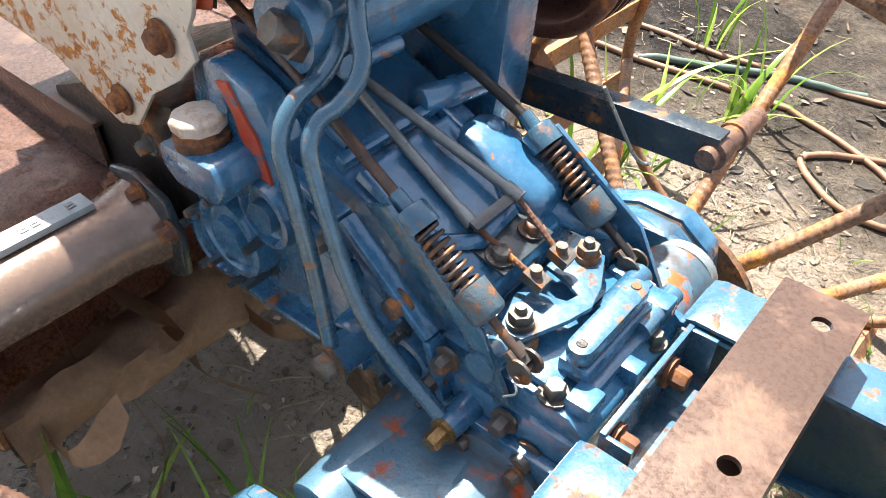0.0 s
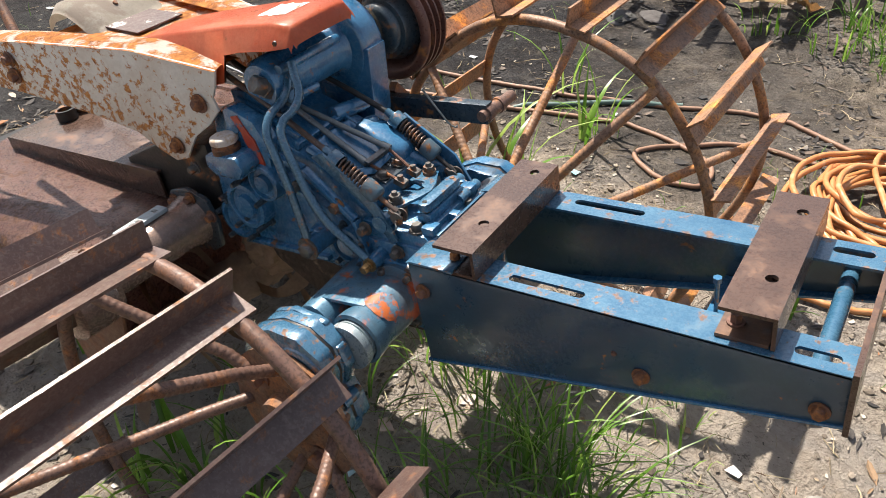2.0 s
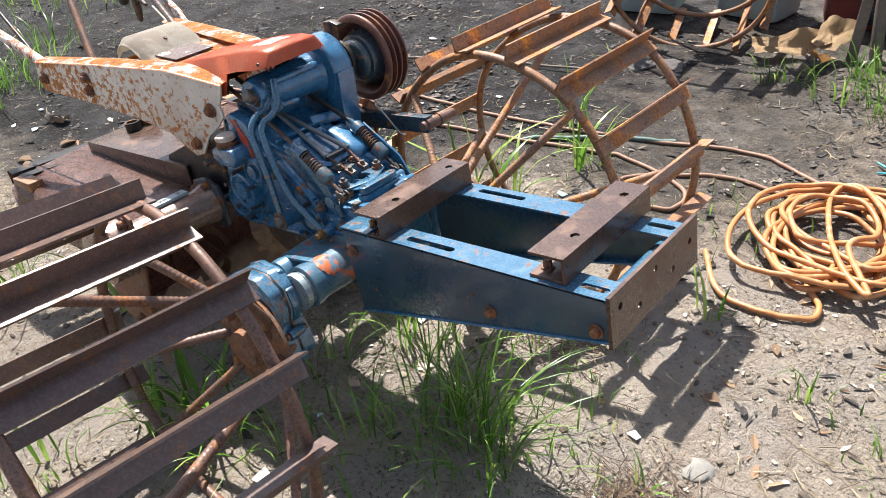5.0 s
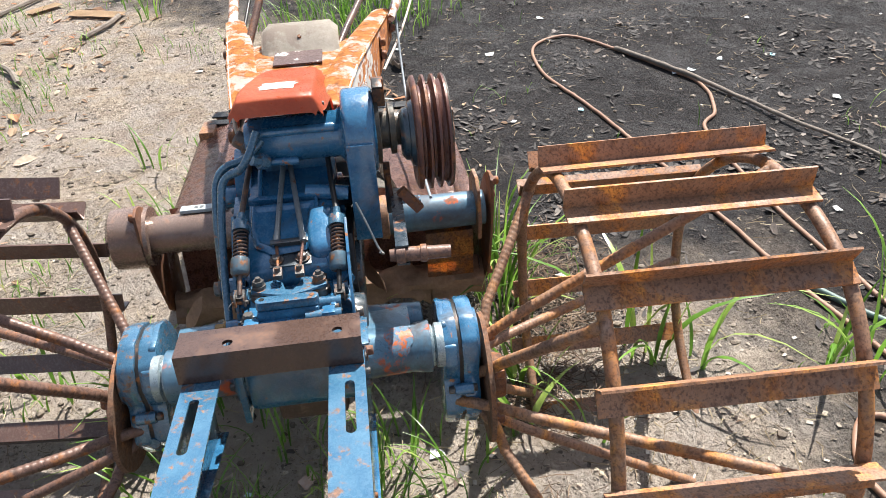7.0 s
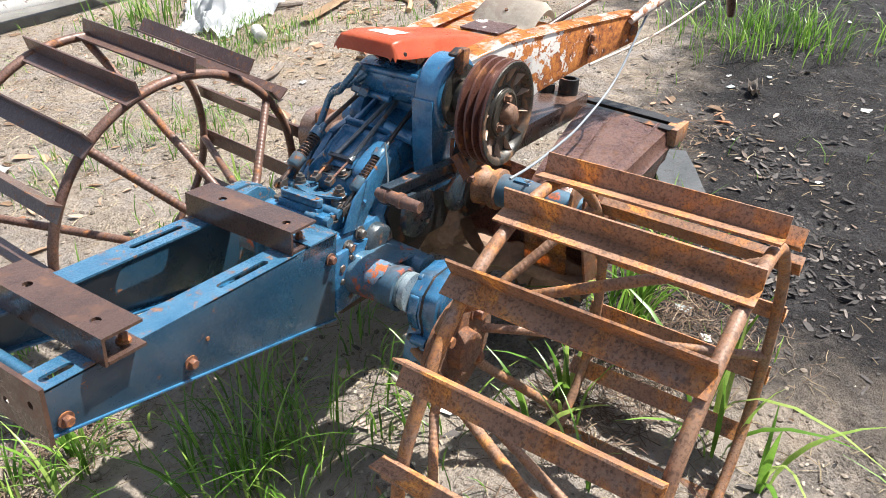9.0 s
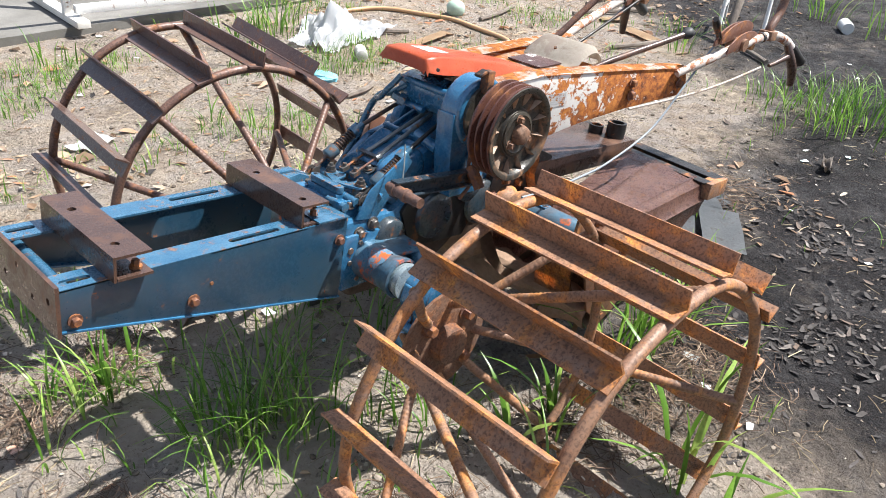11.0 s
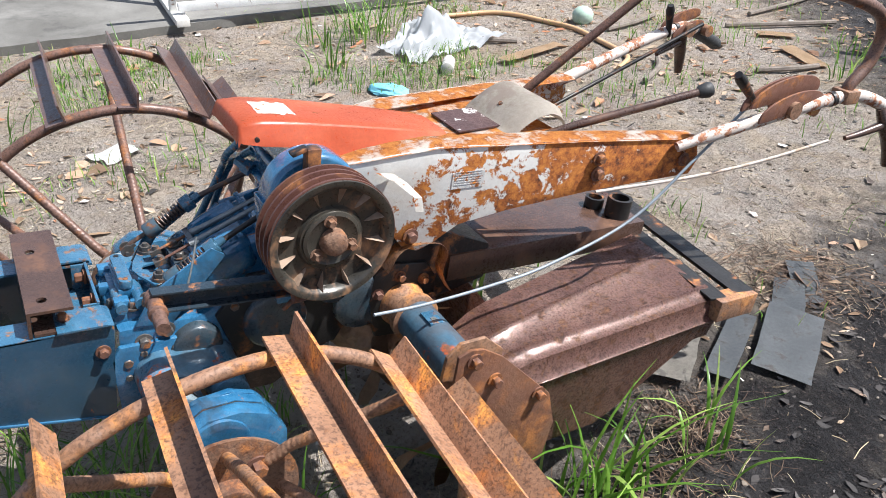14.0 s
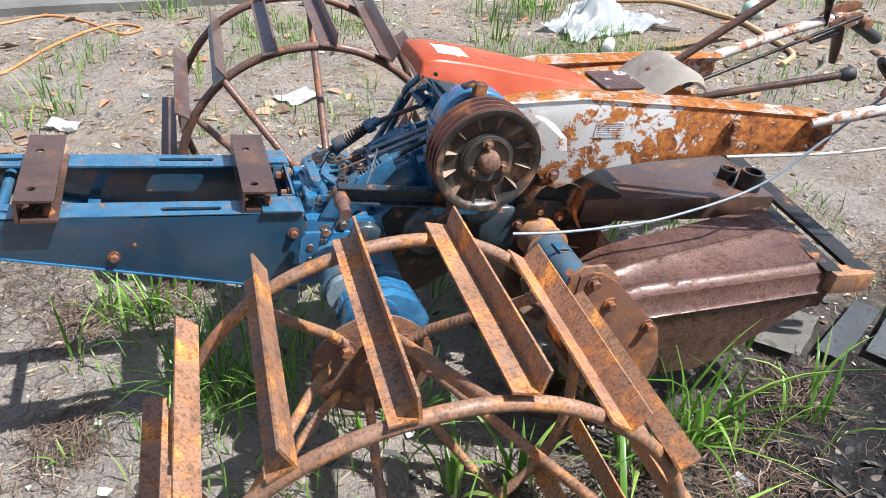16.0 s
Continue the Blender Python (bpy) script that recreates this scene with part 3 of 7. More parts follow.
def add_slot_plate(bm, u0, u1, v0, v1, ul, ur, vc, r, w0, w1, to):
    """A plate over u0..u1 and v0..v1, from w0 to w1 thick, with a slot (or round hole) through it. to: from u, v, w to a place."""
    ang = []
    for c, lo, hi, uu in ((ur, -90, 90, u1), (ul, 90, 270, u0)):
        a = [radians(lo + (hi - lo) * i / 8) for i in range(9)] + [math.atan2(v0 - vc, uu - c), math.atan2(v1 - vc, uu - c)]
        a = [x + 2 * math.pi if lo == 90 and x < 0 else x for x in a]
        ang += [(c, x) for x in sorted(set(round(x, 5) for x in a))]
    inner, outer = [], []
    for c, a in ang:
        cs, sn = math.cos(a), math.sin(a)
        k = min(((u1 - c) / cs if cs > 1e-6 else 9), ((u0 - c) / cs if cs < -1e-6 else 9), ((v1 - vc) / sn if sn > 1e-6 else 9), ((v0 - vc) / sn if sn < -1e-6 else 9))
        inner.append((c + r * cs, vc + r * sn))
        outer.append((c + k * cs, vc + k * sn))
    rows = [[bm.verts.new(to(u, v, w)) for u, v in ring] for ring, w in ((outer, w1), (inner, w1), (inner, w0), (outer, w0))]
    n = len(ang)
    for a, b in zip(rows, rows[1:] + rows[:1]):
        for i in range(n):
            bm.faces.new((a[i], a[(i + 1) % n], b[(i + 1) % n], b[i]))


def flat(u, v, w):
    return Vector((u, v, w))


def upright(u, v, w):
    return Vector((w, u, v))


def build_chassis():
    for y_out, y_in, s in ((-0.180, -0.115, -1), (0.138, 0.074, 1)):
        bm = B()
        add_prism(bm, [(-0.09, -0.058), (0.632, -0.058), (0.632, -0.146), (-0.08, -0.287)], y_out, y_out - s * 0.005)
        rail = part("rail", bm, BLUE_DARK, tractor, "dark blue tapered chassis rail", 0.0015)
        a, b = sorted((y_out, y_in))
        c = (a + b) / 2 + s * 0.004
        bm = B()
        for u0, u1, ul, ur in ((-0.09, 0.45, 0.112, 0.232), (0.45, 0.632, 0.562, 0.606)):
            add_slot_plate(bm, u0, u1, a, b, ul, ur, c, 0.0085, -0.0625, -0.0575, flat)
        part("top_flange", bm, BLUE_WORN, rail, "worn light blue slotted flange")
        bm = B()
        lo, hi = (-0.084, -0.284), (0.632, -0.1462)
        add_prism(bm, [lo, hi, (hi[0], hi[1] - 0.005), (lo[0], lo[1] - 0.005)], y_out + s * 0.004, y_out - s * 0.022)
        part("bottom_flange", bm, BLUE, rail, "", 0.001)
        bm = B()
        add_prism(bm, [(-0.088, -0.052), (0.012, -0.052), (0.012, -0.047), (-0.075, -0.047)], y_out - s * 0.006 + s * 0.016, y_in)
        part("mounting_plate", bm, BLUE_WORN, rail, "", 0.001)
        bm = B()
        for x, z, m in ((0.345, -0.165, 1), (0.30, -0.135, 0), (0.60, -0.130, 1), (-0.065, -0.115, 1)):
            if m:
                add_bolt(bm, (x, y_out + s * 0.001, z), (0, s, 0), 0.010, 0.012)
            else:
                add_lathe(bm, (x, y_out, z), (0, s, 0), [(0, 0.005), (0.003, 0.004)], 10)
        part("bolt", bm, RUSTY_BOLT, rail)
    # cross channels that carry the engine
    for x0, y0, y1, holes in ((-0.022, -0.186, 0.137, (-0.096, 0.096)), (0.452, -0.170, 0.165, (-0.081, 0.110))):
        x1, mid = x0 + 0.080, sum(holes) / 2
        xc = x0 + 0.050
        bm = B()
        for v0, v1, h in ((y0, mid, holes[0]), (mid, y1, holes[1])):
            add_slot_plate(bm, x0, x1, v0, v1, xc, xc, h, 0.0095, -0.006, 0.0, flat)
        add_box(bm, (x1 - 0.003, (y0 + y1) / 2, -0.031), (0.006, y1 - y0, 0.050))
        add_box(bm, (x0 + 0.034, (y0 + y1) / 2, -0.0535), (0.074, y1 - y0 - 0.004, 0.006))
        bar = part("cross_channel", bm, BROWN_STEEL, tractor, "brown steel cross channel with bolt holes")
        bm = B()
        for y in (y0 + 0.035, y1 - 0.035):
            add_bolt(bm, (x0 + 0.018, y, -0.0505), (0, 0, 1), 0.009, 0.014)
        part("bolt", bm, RUSTY_BOLT, bar)
    # front plate
    bm = B()
    cuts = [-0.195, -0.125, -0.055, 0.005, 0.085, 0.155]
    for v0, v1, z in zip(cuts, cuts[1:], (-0.075, -0.115, -0.07, -0.11, -0.085)):
        add_slot_plate(bm, v0, v1, -0.152, -0.040, (v0 + v1) / 2, (v0 + v1) / 2, z, 0.0075, 0.632, 0.640, upright)
    bmesh.ops.remove_doubles(bm, verts=bm.verts[:], dist=1e-5)
    part("front_plate", bm, BROWN_STEEL, tractor, "brown drilled front plate")
    bm = B()
    add_tube(bm, [(0.585, -0.176, -0.105), (0.585, 0.134, -0.105)], 0.014, 14)
    part("cross_pipe", bm, BLUE_WORN, tractor)
    bm = B()
    add_cyl(bm, (0.40, 0.02, -0.17), (0.40, 0.02, -0.10), 0.004, 8)
    add_lathe(bm, (0.40, 0.02, -0.105), (0, 0, 1), [(0, 0.008), (0.01, 0.008)], 6)
    add_box(bm, (0.40, -0.02, -0.172), (0.03, 0.30, 0.005))
    part("tie_strip", bm, BLUE, tractor)


build_chassis()


def build_cross_bracket():
    """A folded plate between the rails, behind the first cross channel."""
    bm = B()
    add_box(bm, (-0.074, -0.018, -0.078), (0.006, 0.168, 0.066))
    add_box(bm, (-0.047, -0.018, -0.108), (0.050, 0.168, 0.006))
    for y in (-0.100, 0.064):
        add_box(bm, (-0.060, y, -0.078), (0.030, 0.005, 0.060))
    ob = part("cross_bracket", bm, BLUE_WORN, tractor, "folded pale blue bracket between the rails", 0.001)
    bm = B()
    for y in (-0.082, 0.018):
        add_bolt(bm, (-0.0705, y, -0.070), (1, 0, 0), 0.011, 0.018)
    part("bolt", bm, RUSTY_BOLT, ob)


build_cross_bracket()


def sloped(x):
    """Height of the upper case's sloping face."""
    return 0.030 + (-0.30 - x) * 0.46


def build_gearbox():
    bm = B()
    add_prism(bm, [(-0.095, -0.085), (-0.095, -0.25), (-0.16, -0.285), (-0.27, -0.275), (-0.34, -0.190), (-0.53, -0.172), (-0.64, -0.178), (-0.675, -0.12), (-0.655, 0.03), (-0.60, 0.06), (-0.44, 0.02), (-0.26, -0.085)], -0.108, 0.124)
    case = part("gearbox", bm, BLUE, tractor, "blue cast-iron gearbox with grease and chips", 0.018)
    bm = B()
    add_prism(bm, [(-0.15, -0.24), (-0.17, -0.345), (-0.44, -0.355), (-0.60, -0.25), (-0.62, -0.16), (-0.40, -0.15)], -0.066, 0.085)
    part("sump", bm, MUDDY, case, "mud-splashed dark sump", 0.015)
    bm = B()
    add_prism(bm, [(-0.238, -0.05), (-0.242, -0.005), (-0.26, 0.008), (-0.30, 0.026), (-0.45, 0.095), (-0.54, 0.135), (-0.63, 0.13), (-0.66, 0.0), (-0.6, -0.05), (-0.3, -0.09)], -0.088, 0.104)
    part("upper_case", bm, BLUE, case, "", 0.012)
    # sloping face: a raised frame round the sunk panel, ridge across, dome on the left
    tilt = Matrix.Rotation(radians(24.7), 3, "Y")
    bm = B()
    ring = [(-0.386, -0.080), (-0.386, 0.062), (-0.30, 0.052), (-0.268, 0.036), (-0.262, -0.030), (-0.285, -0.070), (-0.32, -0.080)]
    mid = (-0.325, -0.012)
    outer = [bm.verts.new((x, y, sloped(x) + 0.002)) for x, y in ring]
    top_o = [bm.verts.new((x + (mid[0] - x) * 0.05, y + (mid[1] - y) * 0.05, sloped(x) + 0.011)) for x, y in ring]
    top_i = [bm.verts.new((x + (mid[0] - x) * 0.16, y + (mid[1] - y) * 0.16, sloped(x + (mid[0] - x) * 0.16) + 0.011)) for x, y in ring]
    low = [bm.verts.new((x + (mid[0] - x) * 0.22, y + (mid[1] - y) * 0.22, sloped(x + (mid[0] - x) * 0.22) + 0.005)) for x, y in ring]
    for ra, rb in ((outer, top_o), (top_o, top_i), (top_i, low)):
        for i in range(7):
            bm.faces.new((ra[i], ra[(i + 1) % 7], rb[(i + 1) % 7], rb[i]))
    bm.faces.new(low)
    part("panel", bm, BLUE, case, "", 0.003)
    bm = B()
    add_box(bm, (-0.402, 0.006, sloped(-0.402) + 0.006), (0.014, 0.182, 0.018), tilt)
    add_tube(bm, [(-0.41, 0.04, sloped(-0.41) + 0.012), (-0.398, 0.135, 0.082)], 0.017, 16)
    add_box(bm, (-0.49, -0.060, sloped(-0.49) + 0.004), (0.17, 0.010, 0.014), tilt)
    add_box(bm, (-0.34, 0.062, sloped(-0.34) + 0.004), (0.13, 0.008, 0.014), tilt)
    part("rib", bm, BLUE, case, "", 0.004)
    bm = B()
    bmesh.ops.create_uvsphere(bm, u_segments=32, v_segments=16, radius=1.0)
    for v in bm.verts:
        n_ = [math.copysign(abs(k) ** 0.55, k) for k in v.co]
        v.co = tilt @ Vector((n_[0] * 0.070, n_[1] * 0.040, n_[2] * 0.044)) + Vector((-0.322, 0.076, 0.016))
    part("shaft_boss", bm, BLUE, case)
    bm = B()
    add_lathe(bm, (-0.342, 0.088, 0.066), (0.4, 0.1, 1), [(0, 0.013), (0.007, 0.011), (0.010, 0.005)], 14)
    add_tube(bm, [(-0.27, 0.08, 0.0), (-0.20, 0.118, -0.03)], 0.015, 14)
    part("shaft_boss", bm, BLUE, case)
    # flat cover with the shift levers
    bm = B()
    add_prism(bm, [(-0.092, -0.095), (-0.090, -0.078), (-0.11, -0.062), (-0.262, -0.052), (-0.275, -0.09)], -0.098, 0.094)
    cover = part("top_cover", bm, BLUE, case, "blue shift cover with worn shiny edges", 0.006)
    bm = B()
    add_box(bm, (-0.185, 0.0, -0.053), (0.10, 0.17, 0.012), Matrix.Rotation(radians(4), 3, "Y"))
    add_box(bm, (-0.131, -0.003, -0.044), (0.034, 0.120, 0.022))
    add_box(bm, (-0.112, -0.005, -0.058), (0.018, 0.150, 0.014))
    add_box(bm, (-0.098, -0.010, -0.063), (0.026, 0.020, 0.022))
    add_box(bm, (-0.115, 0.075, -0.052), (0.030, 0.026, 0.024))
    add_box(bm, (-0.108, -0.075, -0.055), (0.028, 0.030, 0.018))
    add_box(bm, (-0.155, 0.085, -0.050), (0.05, 0.012, 0.020))
    part("cover_block", bm, BLUE, cover, "", 0.004)
    # right side: ribbed wall, round covers, webs
    bm = B()
    for x, z, r, d in ((-0.482, 0.005, 0.042, 0.142), (-0.552, -0.058, 0.056, 0.148), (-0.615, -0.112, 0.050, 0.134), (-0.36, -0.098, 0.026, 0.15), (-0.302, -0.115, 0.045, 0.126)):
        add_lathe(bm, (x, -0.09, z), (0, -1, 0), [(0, r + 0.004), (d - 0.106, r), (d - 0.100, r - 0.002), (d - 0.099, r * 0.80), (d - 0.107, r * 0.74), (d - 0.107, r * 0.50), (d - 0.096, r * 0.46), (d - 0.095, r * 0.15)], 36)
    part("side_cover", bm, BLUE, case)
    bm = B()
    for x, z, r, d in ((-0.552, -0.058, 0.056, 0.148), (-0.615, -0.112, 0.050, 0.134), (-0.302, -0.115, 0.045, 0.126)):
        for k in range(5):
            a = radians(20 + 72 * k)
            add_bolt(bm, (x + (r + 0.002) * math.cos(a), -0.106, z + (r + 0.002) * math.sin(a)), (0, -1, 0), 0.0065, d - 0.108)
    part("bolt", bm, BLUE_DIRTY, case)
    bm = B()
    for a, b in (((-0.455, 0.072), (-0.37, 0.050)), ((-0.37, 0.050), (-0.262, -0.045)), ((-0.262, -0.045), (-0.225, -0.20)), ((-0.60, -0.165), (-0.36, -0.160)), ((-0.445, 0.010), (-0.375, -0.012)), ((-0.375, -0.012), (-0.350, -0.075))):
        a, b = Vector((a[0], -0.112, a[1])), Vector((b[0], -0.112, b[1]))
        d = b - a
        add_box(bm, (a + b) / 2, (d.length, 0.020, 0.012), Matrix.Rotation(-math.atan2(d.z, d.x), 3, "Y"))
    part("rib", bm, BLUE, case, "", 0.004)
    bm = B()
    for x, z, r, d in ((-0.56, -0.05, 0.055, 0.15), (-0.42, -0.12, 0.072, 0.15), (-0.25, -0.15, 0.052, 0.15), (-0.63, -0.12, 0.07, 0.15), (-0.50, 0.045, 0.035, 0.142)):
        add_lathe(bm, (x, 0.105, z), (0, 1, 0), [(0, r + 0.004), (d - 0.112, r), (d - 0.107, r - 0.005), (d - 0.106, r * 0.4)], 32)
    part("side_cover", bm, BLUE_DIRTY, case, "greasy dark side cover")
    bm = B()
    add_prism(bm, [(-0.60, 0.015), (-0.36, 0.0), (-0.29, -0.09), (-0.34, -0.21), (-0.57, -0.22), (-0.64, -0.10)], 0.120, 0.134)
    part("side_plate", bm, BLACK_STEEL, case, "oil-blackened side plate", 0.004)
    # lug plate with a streak of red paint
    bm = B()
    add_prism(bm, [(-0.555, 0.158), (-0.535, 0.163), (-0.475, 0.140), (-0.452, 0.095), (-0.455, 0.040), (-0.49, 0.0), (-0.54, 0.02), (-0.56, 0.09)], -0.118, -0.080)
    lug = part("side_lug", bm, BLUE, case, "blue cast lug with a red paint streak", 0.007)
    bm = B()
    add_prism(bm, [(-0.530, 0.146), (-0.512, 0.150), (-0.490, 0.112), (-0.480, 0.100), (-0.470, 0.055), (-0.468, 0.025), (-0.476, 0.012), (-0.490, 0.030), (-0.494, 0.066), (-0.508, 0.092), (-0.512, 0.115)], -0.1215, -0.1175)
    part("red_streak", bm, surface("red_primer_streak", (0.42, 0.045, 0.02), (0.36, 0.09, 0.05), 30, 0.45, 0, ((0.03, 0.09, 0.16), (0.05, 0.12, 0.2)), 0.28, 40, 0.03, 0.1), lug)
    bm = B()
    add_lathe(bm, (-0.525, -0.116, 0.120), (0, -1, 0), [(0, 0.010), (0.008, 0.009)], 12)
    part("bolt", bm, BLUE_WORN, lug)
    # filler neck
    bm = B()
    add_prism(bm, [(-0.585, 0.078), (-0.495, 0.082), (-0.480, 0.055), (-0.50, 0.030), (-0.57, 0.030), (-0.59, 0.05)], -0.172, -0.090)
    filler = part("filler_neck", bm, BLUE, case, "short blue filler neck", 0.008)
    bm = B()
    add_lathe(bm, (-0.547, -0.140, 0.076), (0, 0, 1), [(0, 0.030), (0.014, 0.030), (0.016, 0.027), (0.024, 0.027)], 22)
    part("cap_neck", bm, BLACK_STEEL, filler)
    bm = B()
    add_lathe(bm, (-0.547, -0.140, 0.098), (0, 0, 1), [(0, 0.029), (0.010, 0.030), (0.014, 0.026), (0.0155, 0.012)], 9)
    part("cap", bm, CAP, filler, "pale worn filler cap")
    bm = B()
    add_lathe(bm, (-0.500, -0.10, 0.055), (0, -1, 0), [(0, 0.017), (0.046, 0.015), (0.050, 0.010)], 16)
    part("drain_boss", bm, BLUE, case)
    for y0, y1 in ((-0.122, -0.108), (0.124, 0.138)):
        bm = B()
        add_prism(bm, [(-0.095, -0.118), (-0.250, -0.118), (-0.270, -0.150), (-0.265, -0.270), (-0.090, -0.275), (-0.078, -0.150)], y0, y1)
        part("axle_flange", bm, BLUE, case, "blue bolted axle flange", 0.003)
    # bolts on the case
    bm = B()
    for x, y, z, r in ((-0.692, -0.128, 0.009, 0.010), (-0.24, -0.112, -0.06, 0.010), (-0.255, -0.112, -0.10, 0.009), (-0.14, -0.110, -0.13, 0.012), (-0.17, -0.110, -0.10, 0.010), (-0.30, -0.112, -0.02, 0.012), (-0.105, -0.110, -0.16, 0.011), (-0.20, -0.112, -0.18, 0.010), (-0.40, -0.112, 0.005, 0.009)):
        add_bolt(bm, (x, y, z), (0, -1, 0), r, 0.016)
    for x, y, z, r in ((-0.145, 0.124, -0.12, 0.012), (-0.19, 0.124, -0.10, 0.012), (-0.11, 0.124, -0.16, 0.011), (-0.33, 0.124, -0.07, 0.010), (-0.48, 0.15, 0.0, 0.010)):
        add_bolt(bm, (x, y, z), (0, 1, 0), r, 0.014)
    for x, y, z, r in ((-0.135, -0.084, -0.060, 0.011), (-0.135, 0.086, -0.060, 0.010), (-0.245, -0.045, -0.045, 0.008), (-0.245, 0.03, -0.045, 0.008), (-0.245, 0.07, -0.045, 0.007), (-0.10, 0.045, -0.074, 0.009), (-0.215, -0.088, -0.052, 0.009)):
        add_bolt(bm, (x, y, z), (0, 0, 1), r, 0.014)
    part("bolt", bm, BOLT, case)
    # big plugs under the hood
    bm = B()
    add_lathe(bm, (-0.455, -0.060, 0.190), (-0.10, -0.75, 0.45), [(0, 0.024), (0.020, 0.024), (0.021, 0.020), (0.042, 0.019), (0.046, 0.016)], 6)
    plug = part("pipe_plug", bm, BOLT, tractor, "large hexagon plug under the hood")
    bm = B()
    add_lathe(bm, (-0.420, -0.035, 0.165), (0.55, -0.6, 0.35), [(0, 0.018), (0.020, 0.018), (0.021, 0.013), (0.040, 0.012)], 6)
    part("pipe_plug", bm, BLUE_WORN, tractor, "blue hexagon plug")
    # oil pipes over the right side: down, outwards, then straight down side by side
    bm = B()
    add_tube(bm, smooth_path([(-0.425, -0.038, 0.212), (-0.412, -0.060, 0.193), (-0.410, -0.086, 0.176), (-0.410, -0.115, 0.168), (-0.409, -0.136, 0.152), (-0.405, -0.147, 0.130), (-0.396, -0.151, 0.108), (-0.382, -0.156, 0.066), (-0.368, -0.160, 0.010), (-0.354, -0.165, -0.080)]), 0.0088, 12)
    part("oil_pipe", bm, STEEL_PIPE, tractor, "bent blue-grey oil pipe")
    bm = B()
    add_tube(bm, smooth_path([(-0.402, -0.042, 0.240), (-0.390, -0.054, 0.216), (-0.377, -0.064, 0.197), (-0.374, -0.077, 0.178), (-0.379, -0.094, 0.163), (-0.385, -0.115, 0.154), (-0.384, -0.130, 0.136), (-0.376, -0.136, 0.110), (-0.356, -0.142, 0.062), (-0.338, -0.146, 0.018), (-0.302, -0.148, -0.040), (-0.226, -0.142, -0.110)]), 0.0088, 12)
    part("oil_pipe", bm, STEEL_PIPE, tractor, "bent blue-grey oil pipe")
    bm = B()
    add_lathe(bm, (-0.216, -0.105, -0.118), (0, -1, 0), [(0, 0.018), (0.026, 0.016), (0.042, 0.014)], 16)
    add_lathe(bm, (-0.352, -0.105, -0.098), (0, -1, 0), [(0, 0.026), (0.030, 0.022), (0.065, 0.022)], 16)
    fit_ = part("pipe_fitting", bm, BLUE, tractor)
    bm = B()
    add_bolt(bm, (-0.216, -0.147, -0.118), (0, -1, 0), 0.010, 0.020)
    part("brass_nut", bm, BRASS, fit_, "brass union nut")
    bm = B()
    add_bolt(bm, (-0.352, -0.170, -0.098), (0, -1, 0), 0.017, 0.014)
    part("bolt", bm, BOLT, fit_)


build_gearbox()


